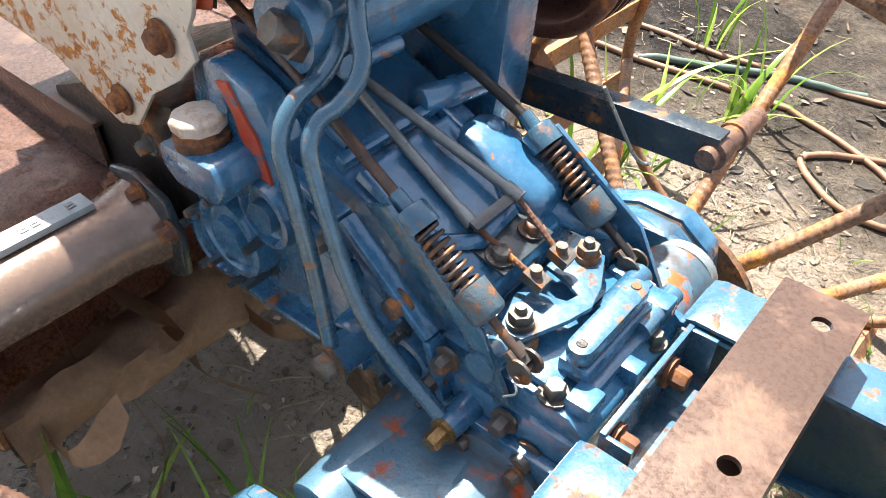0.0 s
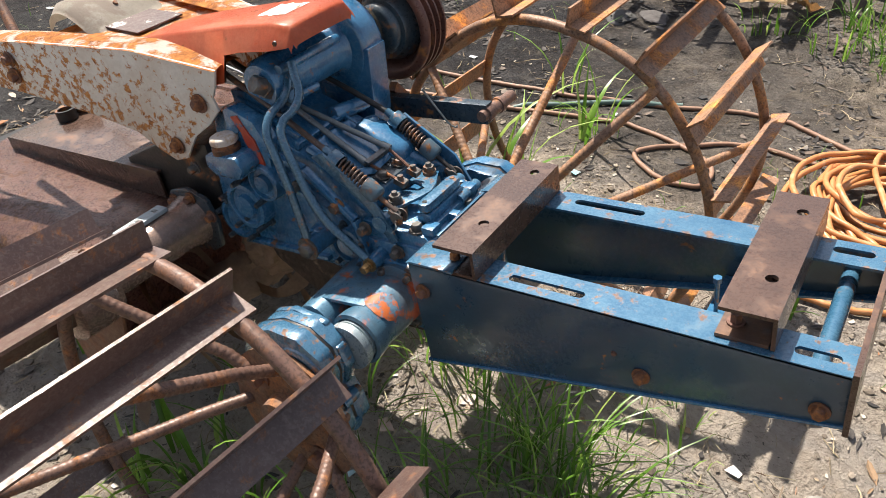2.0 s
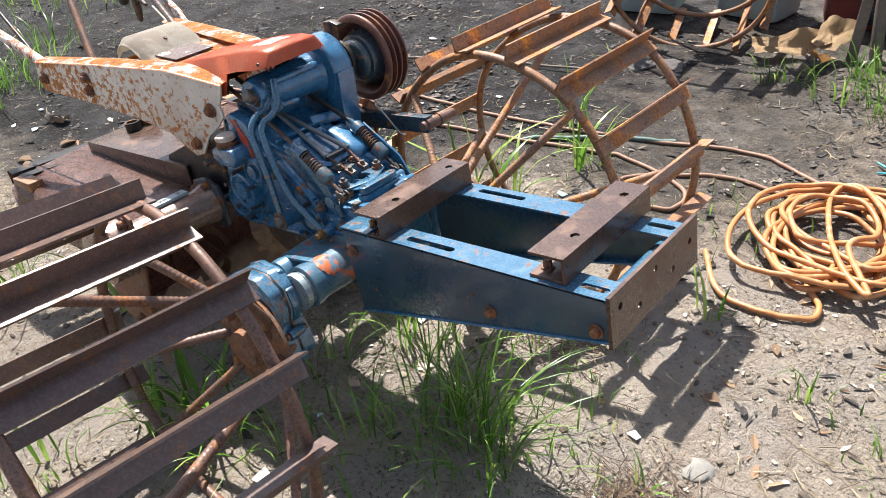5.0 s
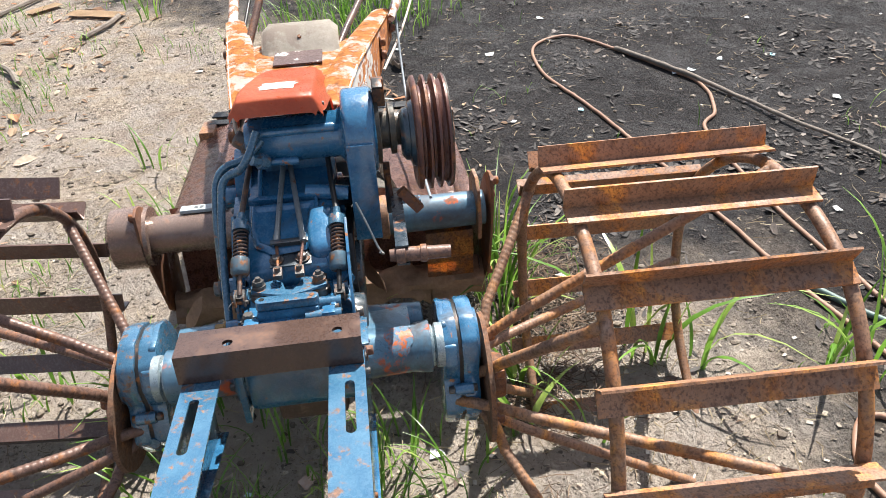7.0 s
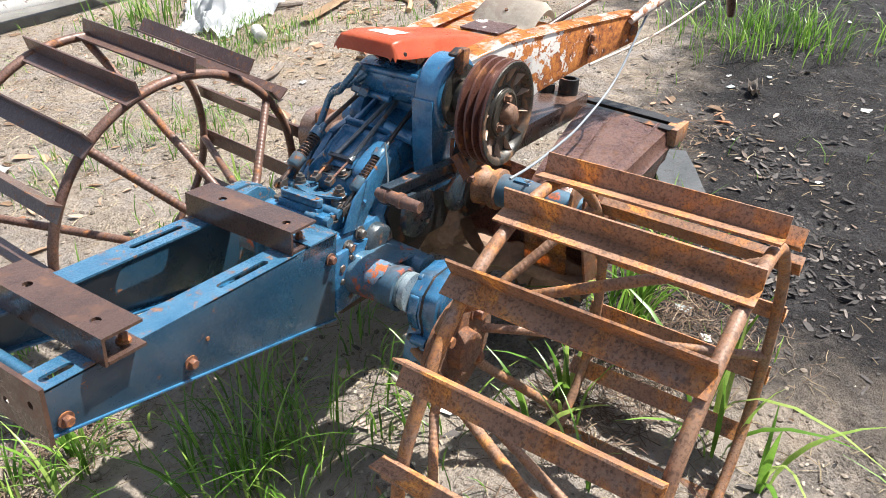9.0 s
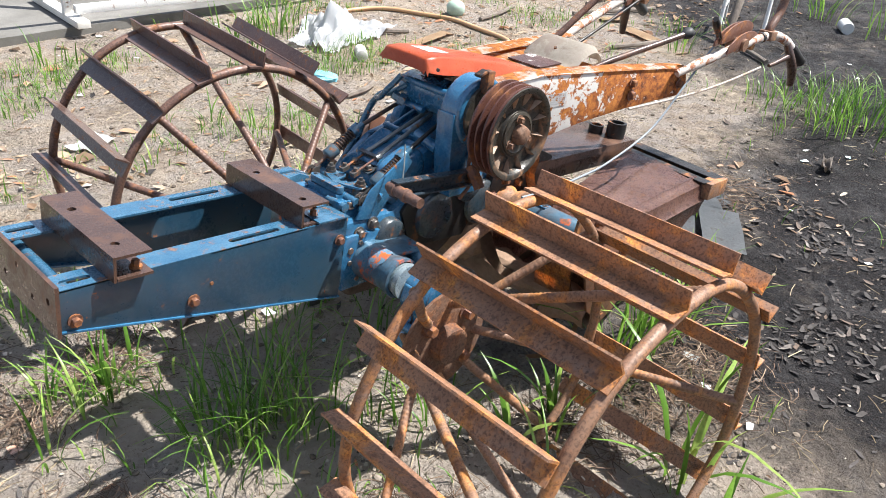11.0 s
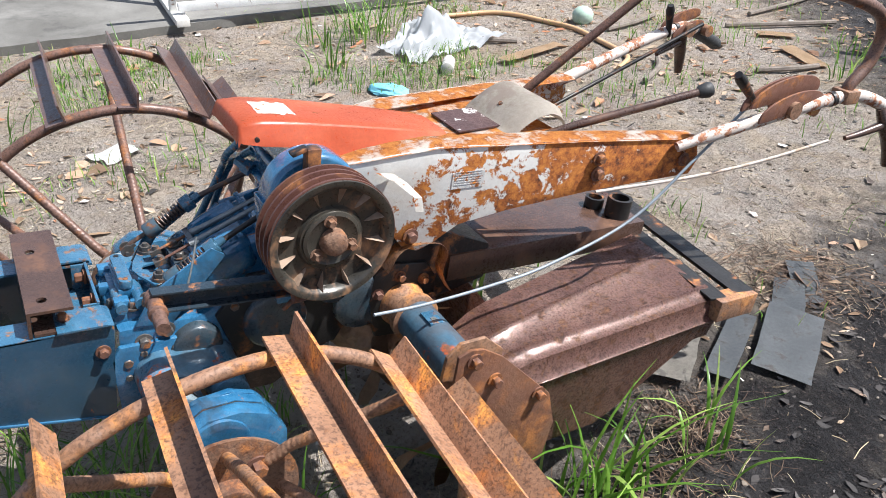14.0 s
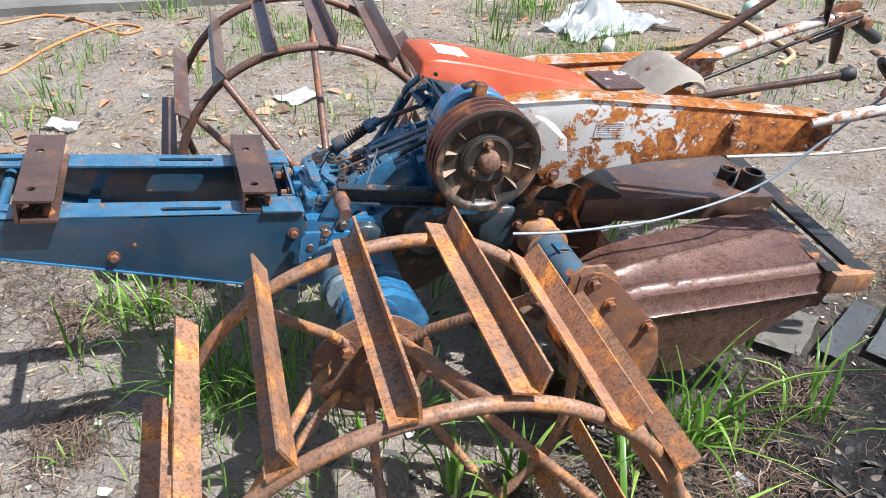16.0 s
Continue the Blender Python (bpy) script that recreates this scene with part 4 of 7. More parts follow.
def build_linkage():
    up = Vector((0, 0, 1))
    # side plate under the right spring
    bm = B()
    add_prism(bm, [(-0.340, 0.080), (-0.31, 0.092), (-0.20, 0.0), (-0.165, -0.075), (-0.182, -0.085), (-0.225, -0.012)], -0.112, -0.106)
    part("spring_bracket", bm, STEEL_PIPE, tractor, "grey-blue spring bracket plate", 0.001)
    bm = B()
    add_prism(bm, [(-0.315, 0.055), (-0.285, 0.075), (-0.17, -0.005), (-0.13, -0.08), (-0.20, -0.09)], 0.120, 0.126)
    part("spring_bracket", bm, BLUE, tractor, "", 0.001)
    for y, top, low, back in ((-0.094, (-0.304, -0.092, 0.080), (-0.206, -0.096, 0.012), (-0.640, -0.055, 0.235)), (0.108, (-0.302, 0.106, 0.071), (-0.206, 0.101, 0.000), (-0.470, 0.095, 0.155))):
        t_, l_, b_ = Vector(top), Vector(low), Vector(back)
        d = (l_ - t_).normalized()
        bm = B()
        add_lathe(bm, t_ - d * 0.020, d, [(0, 0.008), (0.018, 0.009), (0.020, 0.018), (0.022, 0.019), (0.044, 0.019), (0.044, 0.016), (0.030, 0.015)], 20)
        unit = part("spring_link", bm, STEEL_PIPE, tractor, "coil spring on a link rod")
        bm = B()
        add_coil(bm, t_ + d * 0.018, l_ - d * 0.024, 0.0140, 9, 0.0023)
        part("spring", bm, SPRING_STEEL, unit)
        bm = B()
        add_lathe(bm, l_ - d * 0.030, d, [(0.006, 0.015), (0.0, 0.016), (0, 0.019), (0.030, 0.019), (0.034, 0.016), (0.036, 0.008)], 20)
        part("spring_cup", bm, surface("rubbed_blue_cup", (0.06, 0.14, 0.20), (0.12, 0.11, 0.10), 30, 0.35, 0.2, RUST, 0.36, 30), unit)
        bm = B()
        add_tube(bm, [t_ + d * 0.04, l_ - d * 0.02], 0.0055, 8)
        add_tube(bm, smooth_path([b_, t_.lerp(b_, 0.5) + Vector((0, 0, 0.004)), t_ - d * 0.01]), 0.0062, 10)
        add_tube(bm, [l_, l_ + d * 0.05], 0.005, 8)
        part("link_rod", bm, SPRING_STEEL if y < 0 else BLACK_STEEL, unit)
        bm = B()
        e = l_ + d * 0.045
        s = -1 if y < 0 else 1
        for o in (-0.009, 0.009):
            add_lathe(bm, e + Vector((0.008, o - 0.0015, -0.012)), Y, [(0, 0.014), (0.003, 0.014)], 14)
        add_box(bm, e + Vector((0, 0, -0.004)), (0.02, 0.02, 0.008), Matrix.Rotation(radians(35), 3, "Y"))
        add_cyl(bm, e + Vector((0.01, -0.016, -0.016)), e + Vector((0.01, 0.016, -0.016)), 0.004, 8)
        part("clevis", bm, BOLT, unit)
        bm = B()
        add_tube(bm, smooth_path([e + Vector((0.01, s * 0.018, -0.016)), e + Vector((0.016, s * 0.024, -0.022)), e + Vector((0.004, s * 0.026, -0.034))], 4), 0.0012, 5)
        part("split_pin", bm, ROD, unit)
    # cable rods to the shift forks
    for a, b, c in (((-0.640, 0.002, 0.215), (-0.488, -0.006, 0.136), (-0.288, -0.025, 0.036)), ((-0.640, 0.012, 0.205), (-0.505, 0.006, 0.133), (-0.272, 0.032, 0.042))):
        bm = B()
        add_tube(bm, [a, b, c], 0.0062, 10)
        rod = part("cable_sleeve", bm, ROD, tractor, "grey steel cable sleeve")
        bm = B()
        d = (Vector(c) - Vector(b)).normalized()
        add_lathe(bm, Vector(c) - d * 0.012, d, [(0, 0.008), (0.02, 0.008)], 10)
        part("ferrule", bm, ROD, rod)
        bm = B()
        s = 1 if c[1] > 0 else -1
        e = Vector((-0.205, s * 0.022, 0.002))
        add_tube(bm, [c, e], 0.0032, 7, ribs=0.0006, pitch=0.006)
        part("cable", bm, RUSTY_BOLT, rod)
        bm = B()
        add_box(bm, e, (0.024, 0.018, 0.012), Matrix.Rotation(radians(20), 3, "Y"))
        add_cyl(bm, e, e + up * 0.014, 0.006, 10)
        part("cable_clamp", bm, BOLT, rod, "", 0.0)
    bm = B()
    add_box(bm, (-0.272, 0.003, 0.040), (0.012, 0.078, 0.005), Matrix.Rotation(radians(20), 3, "Y"))
    add_box(bm, (-0.276, 0.003, 0.026), (0.004, 0.066, 0.030), Matrix.Rotation(radians(20), 3, "Y"))
    add_box(bm, (-0.252, 0.003, 0.008), (0.045, 0.085, 0.004), Matrix.Rotation(radians(14), 3, "Y"))
    add_box(bm, (-0.262, 0.032, -0.02), (0.028, 0.008, 0.05))
    add_box(bm, (-0.262, -0.026, -0.02), (0.028, 0.008, 0.05))
    part("cable_bracket", bm, BLUE_DIRTY, tractor, "greasy dark cable bracket", 0.001)
    bm = B()
    for y in (-0.026, 0.028):
        add_bolt(bm, (-0.246, y, 0.010), (0.2, 0, 1), 0.010, 0.010)
    part("bolt", bm, BOLT, tractor)
    # fork plate and its pivots
    bm = B()
    add_prism(bm, [(-0.222, -0.030), (-0.206, -0.016), (-0.176, -0.008), (-0.172, 0.006), (-0.194, 0.016), (-0.222, 0.022), (-0.212, 0.070), (-0.182, 0.074), (-0.160, 0.030), (-0.152, 0.0), (-0.160, -0.030), (-0.180, -0.078), (-0.205, -0.080), (-0.214, -0.052)], -0.026, -0.020, "xy")
    part("shift_fork", bm, BLUE_WORN, tractor, "worn light blue shift fork plate", 0.0015)
    for y, x in ((-0.062, -0.193), (0.059, -0.195)):
        bm = B()
        add_lathe(bm, (x, y, -0.045), up, [(0, 0.020), (0.012, 0.020), (0.014, 0.017), (0.022, 0.017), (0.024, 0.014), (0.032, 0.014)], 20)
        add_lathe(bm, (x, y, -0.013), up, [(0, 0.012), (0.010, 0.012)], 6)
        add_lathe(bm, (x, y, -0.003), up, [(0, 0.0065), (0.007, 0.0055)], 10)
        part("pivot_bolt", bm, BOLT, tractor, "stacked washers and greasy nut")
    bm = B()
    arc = [radians(18 * k) for k in range(11)]
    add_prism(bm, [(-0.131 + 0.0135 * math.cos(a), 0.046 + 0.0135 * math.sin(a)) for a in arc] + [(-0.131 - 0.0135 * math.cos(a), -0.052 - 0.0135 * math.sin(a)) for a in arc], -0.032, -0.013, "xy")
    bar = part("rocker_bar", bm, BLUE_WORN, tractor, "worn grey-blue rocker bar", 0.004)
    bm = B()
    for y in (-0.052, 0.046):
        add_lathe(bm, (-0.131, y, -0.0128), up, [(0, 0.0055), (0.001, 0.005)], 12)
    part("pin_hole", bm, BLACK_STEEL, bar)
    bm = B()
    for y in (-0.045, 0.045):
        add_lathe(bm, (-0.200, y * 1.9, -0.042), Vector((0, 1 if y > 0 else -1, 0)), [(0, 0.017), (0.03, 0.017)], 16)
    add_cyl(bm, (-0.150, 0.02, -0.046), (-0.150, 0.10, -0.046), 0.013, 14)
    add_cyl(bm, (-0.112, 0.03, -0.052), (-0.112, 0.10, -0.052), 0.012, 14)
    part("lever_shaft", bm, BLUE_WORN, tractor)


build_linkage()


def build_axle(s):
    """The cross axle and final drive on one side (s: -1 right, 1 left)."""
    bm = B()
    add_lathe(bm, (-0.172, s * 0.10, -0.195), (0, s, 0), [(0, 0.072), (0.030, 0.072), (0.036, 0.054), (0.135, 0.051), (0.150, 0.055), (0.172, 0.056), (0.174, 0.048), (0.166, 0.044)], 32)
    tube = part("axle_tube", bm, BLUE_RED, tractor, "blue axle housing chipped to orange primer")
    bm = B()
    add_lathe(bm, (-0.172, s * 0.262, -0.195), (0, s, 0), [(0, 0.043), (0.016, 0.045), (0.018, 0.040), (0.022, 0.048), (0.038, 0.048)], 28)
    part("bearing_ring", bm, LIFT_BLUE, tube, "bright worn bearing ring")
    bm = B()
    add_lathe(bm, (-0.282, s * 0.10, -0.195), (0, s, 0), [(0, 0.050), (0.03, 0.046), (0.165, 0.040), (0.168, 0.034)], 24)
    part("brake_housing", bm, BLUE_RED, tube)
    bm = B()
    add_prism(bm, [(-0.295, -0.155), (-0.17, -0.142), (-0.17, -0.150), (-0.295, -0.163)], s * 0.105, s * 0.235)
    part("web", bm, BLUE_RED, tube, "", 0.002)
    bm = B()
    for k in range(6):
        a = math.pi * k / 3
        add_bolt(bm, (-0.172 + 0.062 * math.cos(a), s * 0.130, -0.195 + 0.062 * math.sin(a)), (0, s, 0), 0.008, 0.010)
    part("bolt", bm, BOLT, tube)
    bm = B()
    g = []
    for i in range(13):
        row = []
        for j in range(15):
            u, v = i / 6 - 1, j / 7 - 1
            k = 1 + 0.35 * noise.noise(Vector((i * 0.5, j * 0.5, s * 4)))
            w = math.sqrt(max(0, 1 - u * u)) * k
            a = radians(60 + 44 * v * w)
            y = 0.208 + 0.028 * u + 0.008 * noise.noise(Vector((j * 0.8, i * 0.4, 3)))
            r = 0.0530 if y < 0.235 else 0.0530 + (y - 0.235) * 0.2
            row.append(Vector((-0.172 + r * math.cos(a), s * y, -0.195 + r * math.sin(a))))
        g.append(row)
    add_sheet(bm, g)
    part("primer_patch", bm, PRIMER, tube, "orange-red primer showing through the paint")
    # two cast halves with a seam between them
    prof = [(-0.135, -0.165), (-0.125, -0.215), (-0.140, -0.265), (-0.125, -0.300), (-0.120, -0.345), (-0.165, -0.405), (-0.245, -0.412), (-0.315, -0.365), (-0.340, -0.285), (-0.338, -0.205), (-0.300, -0.152), (-0.245, -0.130), (-0.180, -0.132)]
    mid = Vector((-0.225, 0, -0.26))
    shift = Vector((-0.024, 0, -0.020)) if s > 0 else Vector((-0.036, 0, 0.0))
    prof = [(x + shift.x, z + shift.z) for x, z in prof]
    mid += shift
    mat = BLUE_WORN if s < 0 else BLUE

    def scaled(k):
        return [(mid.x + (x - mid.x) * k, mid.z + (z - mid.z) * k) for x, z in prof]
    bm = B()
    add_prism(bm, prof, s * 0.294, s * 0.334)
    fd = part("final_drive", bm, mat, tractor, "blue final drive casing in two bolted halves", 0.010)
    bm = B()
    add_prism(bm, scaled(0.97), s * 0.330, s * 0.345)
    part("casing_seam", bm, BLACK_STEEL, fd)
    bm = B()
    add_prism(bm, scaled(1.02), s * 0.338, s * 0.376)
    part("outer_casing", bm, mat, fd, "", 0.010)
    bm = B()
    add_prism(bm, [(x + shift.x, z + shift.z) for x, z in ((-0.165, -0.136), (-0.24, -0.126), (-0.295, -0.146), (-0.295, -0.165), (-0.16, -0.160))], s * 0.296, s * 0.312)
    add_prism(bm, [(x + shift.x, z + shift.z) for x, z in ((-0.120, -0.215), (-0.130, -0.170), (-0.150, -0.170), (-0.150, -0.260), (-0.135, -0.262))], s * 0.300, s * 0.328)
    part("rib", bm, mat, fd, "", 0.006)
    bm = B()
    ears = [(-0.128 + shift.x, -0.285 + shift.z), (-0.336 + shift.x, -0.30 + shift.z), (-0.24 + shift.x, -0.416 + shift.z)]
    for x, z in ears:
        add_lathe(bm, (x, s * 0.318, z), (0, s, 0), [(0, 0.013), (0.016, 0.014), (0.040, 0.014)], 14)
    add_lathe(bm, (-0.225, s * 0.374, -0.215), (0, s, 0), [(0, 0.062), (0.006, 0.060), (0.008, 0.052), (0.006, 0.040)], 28)
    add_tube(bm, [(-0.160 + shift.x, s * 0.335, -0.345), (-0.122 + shift.x, s * 0.338, -0.350)], [0.017, 0.014], 14)
    part("drain_boss", bm, mat, fd)
    bm = B()
    for x, z in ears:
        add_bolt(bm, (x, s * 0.357, z), (0, s, 0), 0.009, 0.009, False)
        add_bolt(bm, (x, s * 0.319, z), (0, -s, 0), 0.009, 0.012, False)
    part("bolt", bm, BOLT, fd)


for s in (-1, 1):
    build_axle(s)


# ---- cage wheels ----
def build_wheel(cx, cz, s, r_tip, phase, n, mat_lug, mat_ring, turn, label, y_in, y_out, inner, outer, dents):
    """s: side. inner, outer: the angles at which spokes meet the inner and the outer ring."""
    bm = B()
    add_lathe(bm, (0, s * 0.388, 0), (0, s, 0), [(0, 0.06), (0.004, 0.148), (0.014, 0.150), (0.016, 0.140), (0.018, 0.055), (0.050, 0.050), (0.055, 0.030)], 32)
    hub = part("cage_wheel", bm, HUB_MUD, tractor, label, 0, pose(cx, 0, cz, turn[0], 0, turn[1]))
    r_ring = r_tip - 0.062
    for y in (y_in + 0.030, y_out - 0.014):
        bm = B()
        pts = []
        for k in range(96):
            a = 2 * math.pi * k / 96
            w = 1 + dents * (0.012 * math.sin(3 * a + y * 5) + 0.006 * math.sin(7 * a + 2))
            pts.append((r_ring * w * math.cos(a), s * (y + 0.006 * math.sin(2 * a)), r_ring * w * math.sin(a)))
        add_tube(bm, pts, 0.0135, 10, True)
        part("rim", bm, mat_ring, hub)
    src = None
    for k in range(n):
        a = radians(phase + 360 * k / n)
        if src is None:
            bm = B()
            # an angle iron: one leg lies on the rings, the other stands outwards
            sec = [(-0.004, 0), (0.046, 0.0), (0.046, 0.005), (0.0015, 0.0055), (0.0, 0.048), (-0.005, 0.048)]
            va, vb = [], []
            for u, w in sec:
                va.append(bm.verts.new((r_tip - 0.048 + w, s * y_in, -u)))
                vb.append(bm.verts.new((r_tip - 0.048 + w, s * y_out, -u)))
            bm.faces.new(va), bm.faces.new(vb[::-1])
            for i in range(len(sec)):
                j = (i + 1) % len(sec)
                bm.faces.new((va[i], vb[i], vb[j], va[j]))
            src = part("lug", bm, mat_lug, hub, "", 0, Matrix.Rotation(-a, 4, "Y"))
        else:
            share("lug", src, hub, Matrix.Rotation(-a - radians(random.uniform(-0.8, 0.8)), 4, "Y") @ pose(random.uniform(-0.004, 0.004), random.uniform(-0.008, 0.008), 0, 0, 0, random.uniform(-1.0, 1.0)))
    for angles, y in ((inner, y_in + 0.030), (outer, y_out - 0.014)):
        for a0, a1 in angles:
            p, q = radians(a0), radians(a1)
            bm = B()
            a = Vector((0.115 * math.cos(p), s * 0.408, 0.115 * math.sin(p)))
            b = Vector((r_ring * math.cos(q), s * y, r_ring * math.sin(q)))
            m = a.lerp(b, 0.16) + Vector((0, -s * 0.012, 0))
            add_tube(bm, [a - (b - a) * 0.12 + Vector((0, -s * 0.01, 0)), a, m, b], 0.0120, 12, ribs=0.0015, pitch=0.013)
            part("spoke", bm, mat_ring, hub, "ribbed reinforcing bar spoke")
    bm = B()
    for k in range(4):
        a = radians(40 + 90 * k)
        add_bolt(bm, (0.095 * math.cos(a), s * 0.404, 0.095 * math.sin(a)), (0, s, 0), 0.016, 0.022)
    part("wheel_nut", bm, RUSTY_BOLT, hub)


E4 = [45, 135, 225, 315]
build_wheel(-0.243, -0.337, 1, 0.517, 8.5, 16, LUG_RUST, RING_RUST, (0, -2.0), "orange-rusted iron cage wheel with angle-iron lugs", 0.540, 1.032, [(a, a) for a in E4], [(a + 45, a + 45) for a in E4], 1.0)
build_wheel(-0.248, -0.340, -1, 0.499, 2.1, 16, LUG_DARK, RING_DARK, (-4.0, -1.6), "dark brown iron cage wheel with angle-iron lugs", 0.544, 1.041, [(a, a) for a in E4], [(a + 45, a + 45) for a in E4], 0.3)


# ---- clutch, pulley, orange hood ----
def build_clutch():
    c = Vector((-0.470, 0, 0.198))
    bm = B()
    add_lathe(bm, c + Y * -0.075, Y, [(0, 0.042), (0.012, 0.050), (0.20, 0.052), (0.212, 0.066)], 32)
    cyl = part("clutch_cylinder", bm, BLUE, tractor, "blue cross cylinder on top of the gearbox")
    bm = B()
    add_tube(bm, [c + Vector((0.045, -0.06, 0.030)), c + Vector((0.045, 0.12, 0.030))], 0.011, 10)
    add_tube(bm, [c + Vector((0.042, -0.045, -0.036)), c + Vector((0.042, 0.035, -0.040))], 0.010, 10)
    add_box(bm, c + Vector((-0.075, 0.03, -0.075)), (0.10, 0.16, 0.09))
    part("cylinder_rib", bm, BLUE, cyl, "", 0.004)
    bm = B()
    add_lathe(bm, c + Vector((0, 0.135, 0)), Y, [(0, 0.060), (0.004, 0.092), (0.012, 0.097), (0.066, 0.097), (0.074, 0.090), (0.076, 0.05)], 36)
    add_prism(bm, [(-0.555, 0.20), (-0.365, 0.20), (-0.38, 0.06), (-0.40, -0.04), (-0.52, -0.04), (-0.545, 0.06)], 0.140, 0.200)
    part("clutch_drum", bm, BLUE, tractor, "round blue clutch housing", 0.004)
    bm = B()
    add_lathe(bm, c + Vector((0, 0.208, 0)), Y, [(0, 0.078), (0.010, 0.078), (0.012, 0.045), (0.030, 0.045), (0.032, 0.058), (0.044, 0.058), (0.046, 0.040), (0.075, 0.038)], 28)
    part("release_bearing", bm, PULLEY, tractor)
    bm = B()
    add_box(bm, (-0.452, 0.222, 0.288), (0.028, 0.026, 0.060))
    add_box(bm, (-0.425, 0.220, 0.312), (0.034, 0.022, 0.008), Matrix.Rotation(radians(20), 3, "Y"))
    add_box(bm, (-0.46, 0.225, 0.06), (0.016, 0.016, 0.12), Matrix.Rotation(radians(-12), 3, "Y"))
    part("release_lever", bm, BLACK_STEEL, tractor, "", 0.003)
    bm = B()
    add_tube(bm, smooth_path([(-0.43, 0.225, 0.10), (-0.425, 0.23, 0.05), (-0.43, 0.24, 0.01), (-0.40, 0.235, -0.03)], 5), 0.005, 8)
    add_box(bm, (-0.41, 0.270, 0.045), (0.02, 0.022, 0.065), Matrix.Rotation(radians(40), 3, "X"))
    part("release_link", bm, RUSTY_BOLT, tractor)
    # pulley
    o = Vector((-0.442, 0, 0.190))
    prof, y = [(0.036, 0.040), (0.036, 0.084), (0.030, 0.090), (0.004, 0.102), (0.0, 0.110), (0.004, 0.123)], 0.008
    for _ in range(4):
        prof += [(y, 0.1255), (y + 0.005, 0.1255), (y + 0.010, 0.104), (y + 0.015, 0.104)]
        y += 0.021
    prof = prof[:-2] + [(y - 0.014, 0.118), (y - 0.030, 0.112), (y - 0.046, 0.108)]
    bm = B()
    add_lathe(bm, o + Y * 0.288, Y, prof, 64)
    pul = part("pulley", bm, GROOVE, tractor, "dark red-brown grooved belt pulley")
    yf = 0.288 + y - 0.015
    bm = B()
    add_lathe(bm, o + Y * 0.262, Y, [(0, 0.046), (0.008, 0.058), (0.018, 0.060), (0.020, 0.070), (0.034, 0.076), (0.040, 0.078), (0.052, 0.083), (0.064, 0.084)], 40)
    part("back_hub", bm, BLUE_DIRTY, pul, "stepped greasy dark-blue hub on the pulley's inner side")
    bm = B()
    add_lathe(bm, o + Y * yf, Y, [(-0.02, 0.100), (0.0, 0.1235), (0.003, 0.1225), (0.003, 0.112), (0.0, 0.107), (-0.018, 0.102), (-0.020, 0.066), (-0.012, 0.062), (-0.012, 0.052), (-0.010, 0.050), (-0.010, 0.020)], 64)
    part("face", bm, PULLEY, pul, "dark dished pulley face")
    bm = B()
    for k in range(12):
        a = 2 * math.pi * (k + 0.3) / 12
        d = Vector((math.cos(a), 0, math.sin(a)))
        t = d.cross(Y)
        base = [o + Y * (yf - 0.019) + d * 0.106 + t * 0.006, o + Y * (yf - 0.019) + d * 0.106 - t * 0.006, o + Y * (yf - 0.019) + d * 0.070]
        vs = [bm.verts.new(p) for p in base + [o + Y * (yf + 0.001) + d * 0.106, o + Y * (yf - 0.012) + d * 0.076]]
        for f in ((0, 1, 2), (0, 3, 1), (1, 3, 4, 2), (0, 2, 4, 3)):
            bm.faces.new([vs[i] for i in f])
    part("fin", bm, FIN, pul, "pale rubbed cooling fin")
    bm = B()
    add_lathe(bm, o + Y * (yf - 0.014), Y, [(0, 0.058), (0.006, 0.057), (0.008, 0.050), (0.0065, 0.048), (0.0065, 0.018)], 40)
    part("inner_disc", bm, PULLEY, pul, "dark inner disc")
    bm = B()
    add_lathe(bm, o + Y * (yf - 0.012), Y, [(0, 0.027), (0.014, 0.026), (0.026, 0.022), (0.030, 0.016)], 20)
    for k in range(3):
        a = radians(80 + 120 * k)
        add_bolt(bm, o + Vector((0.040 * math.cos(a), yf - 0.009, 0.040 * math.sin(a))), Y, 0.0085, 0.013)
    part("hub_nut", bm, HUB_MUD, pul)


build_clutch()


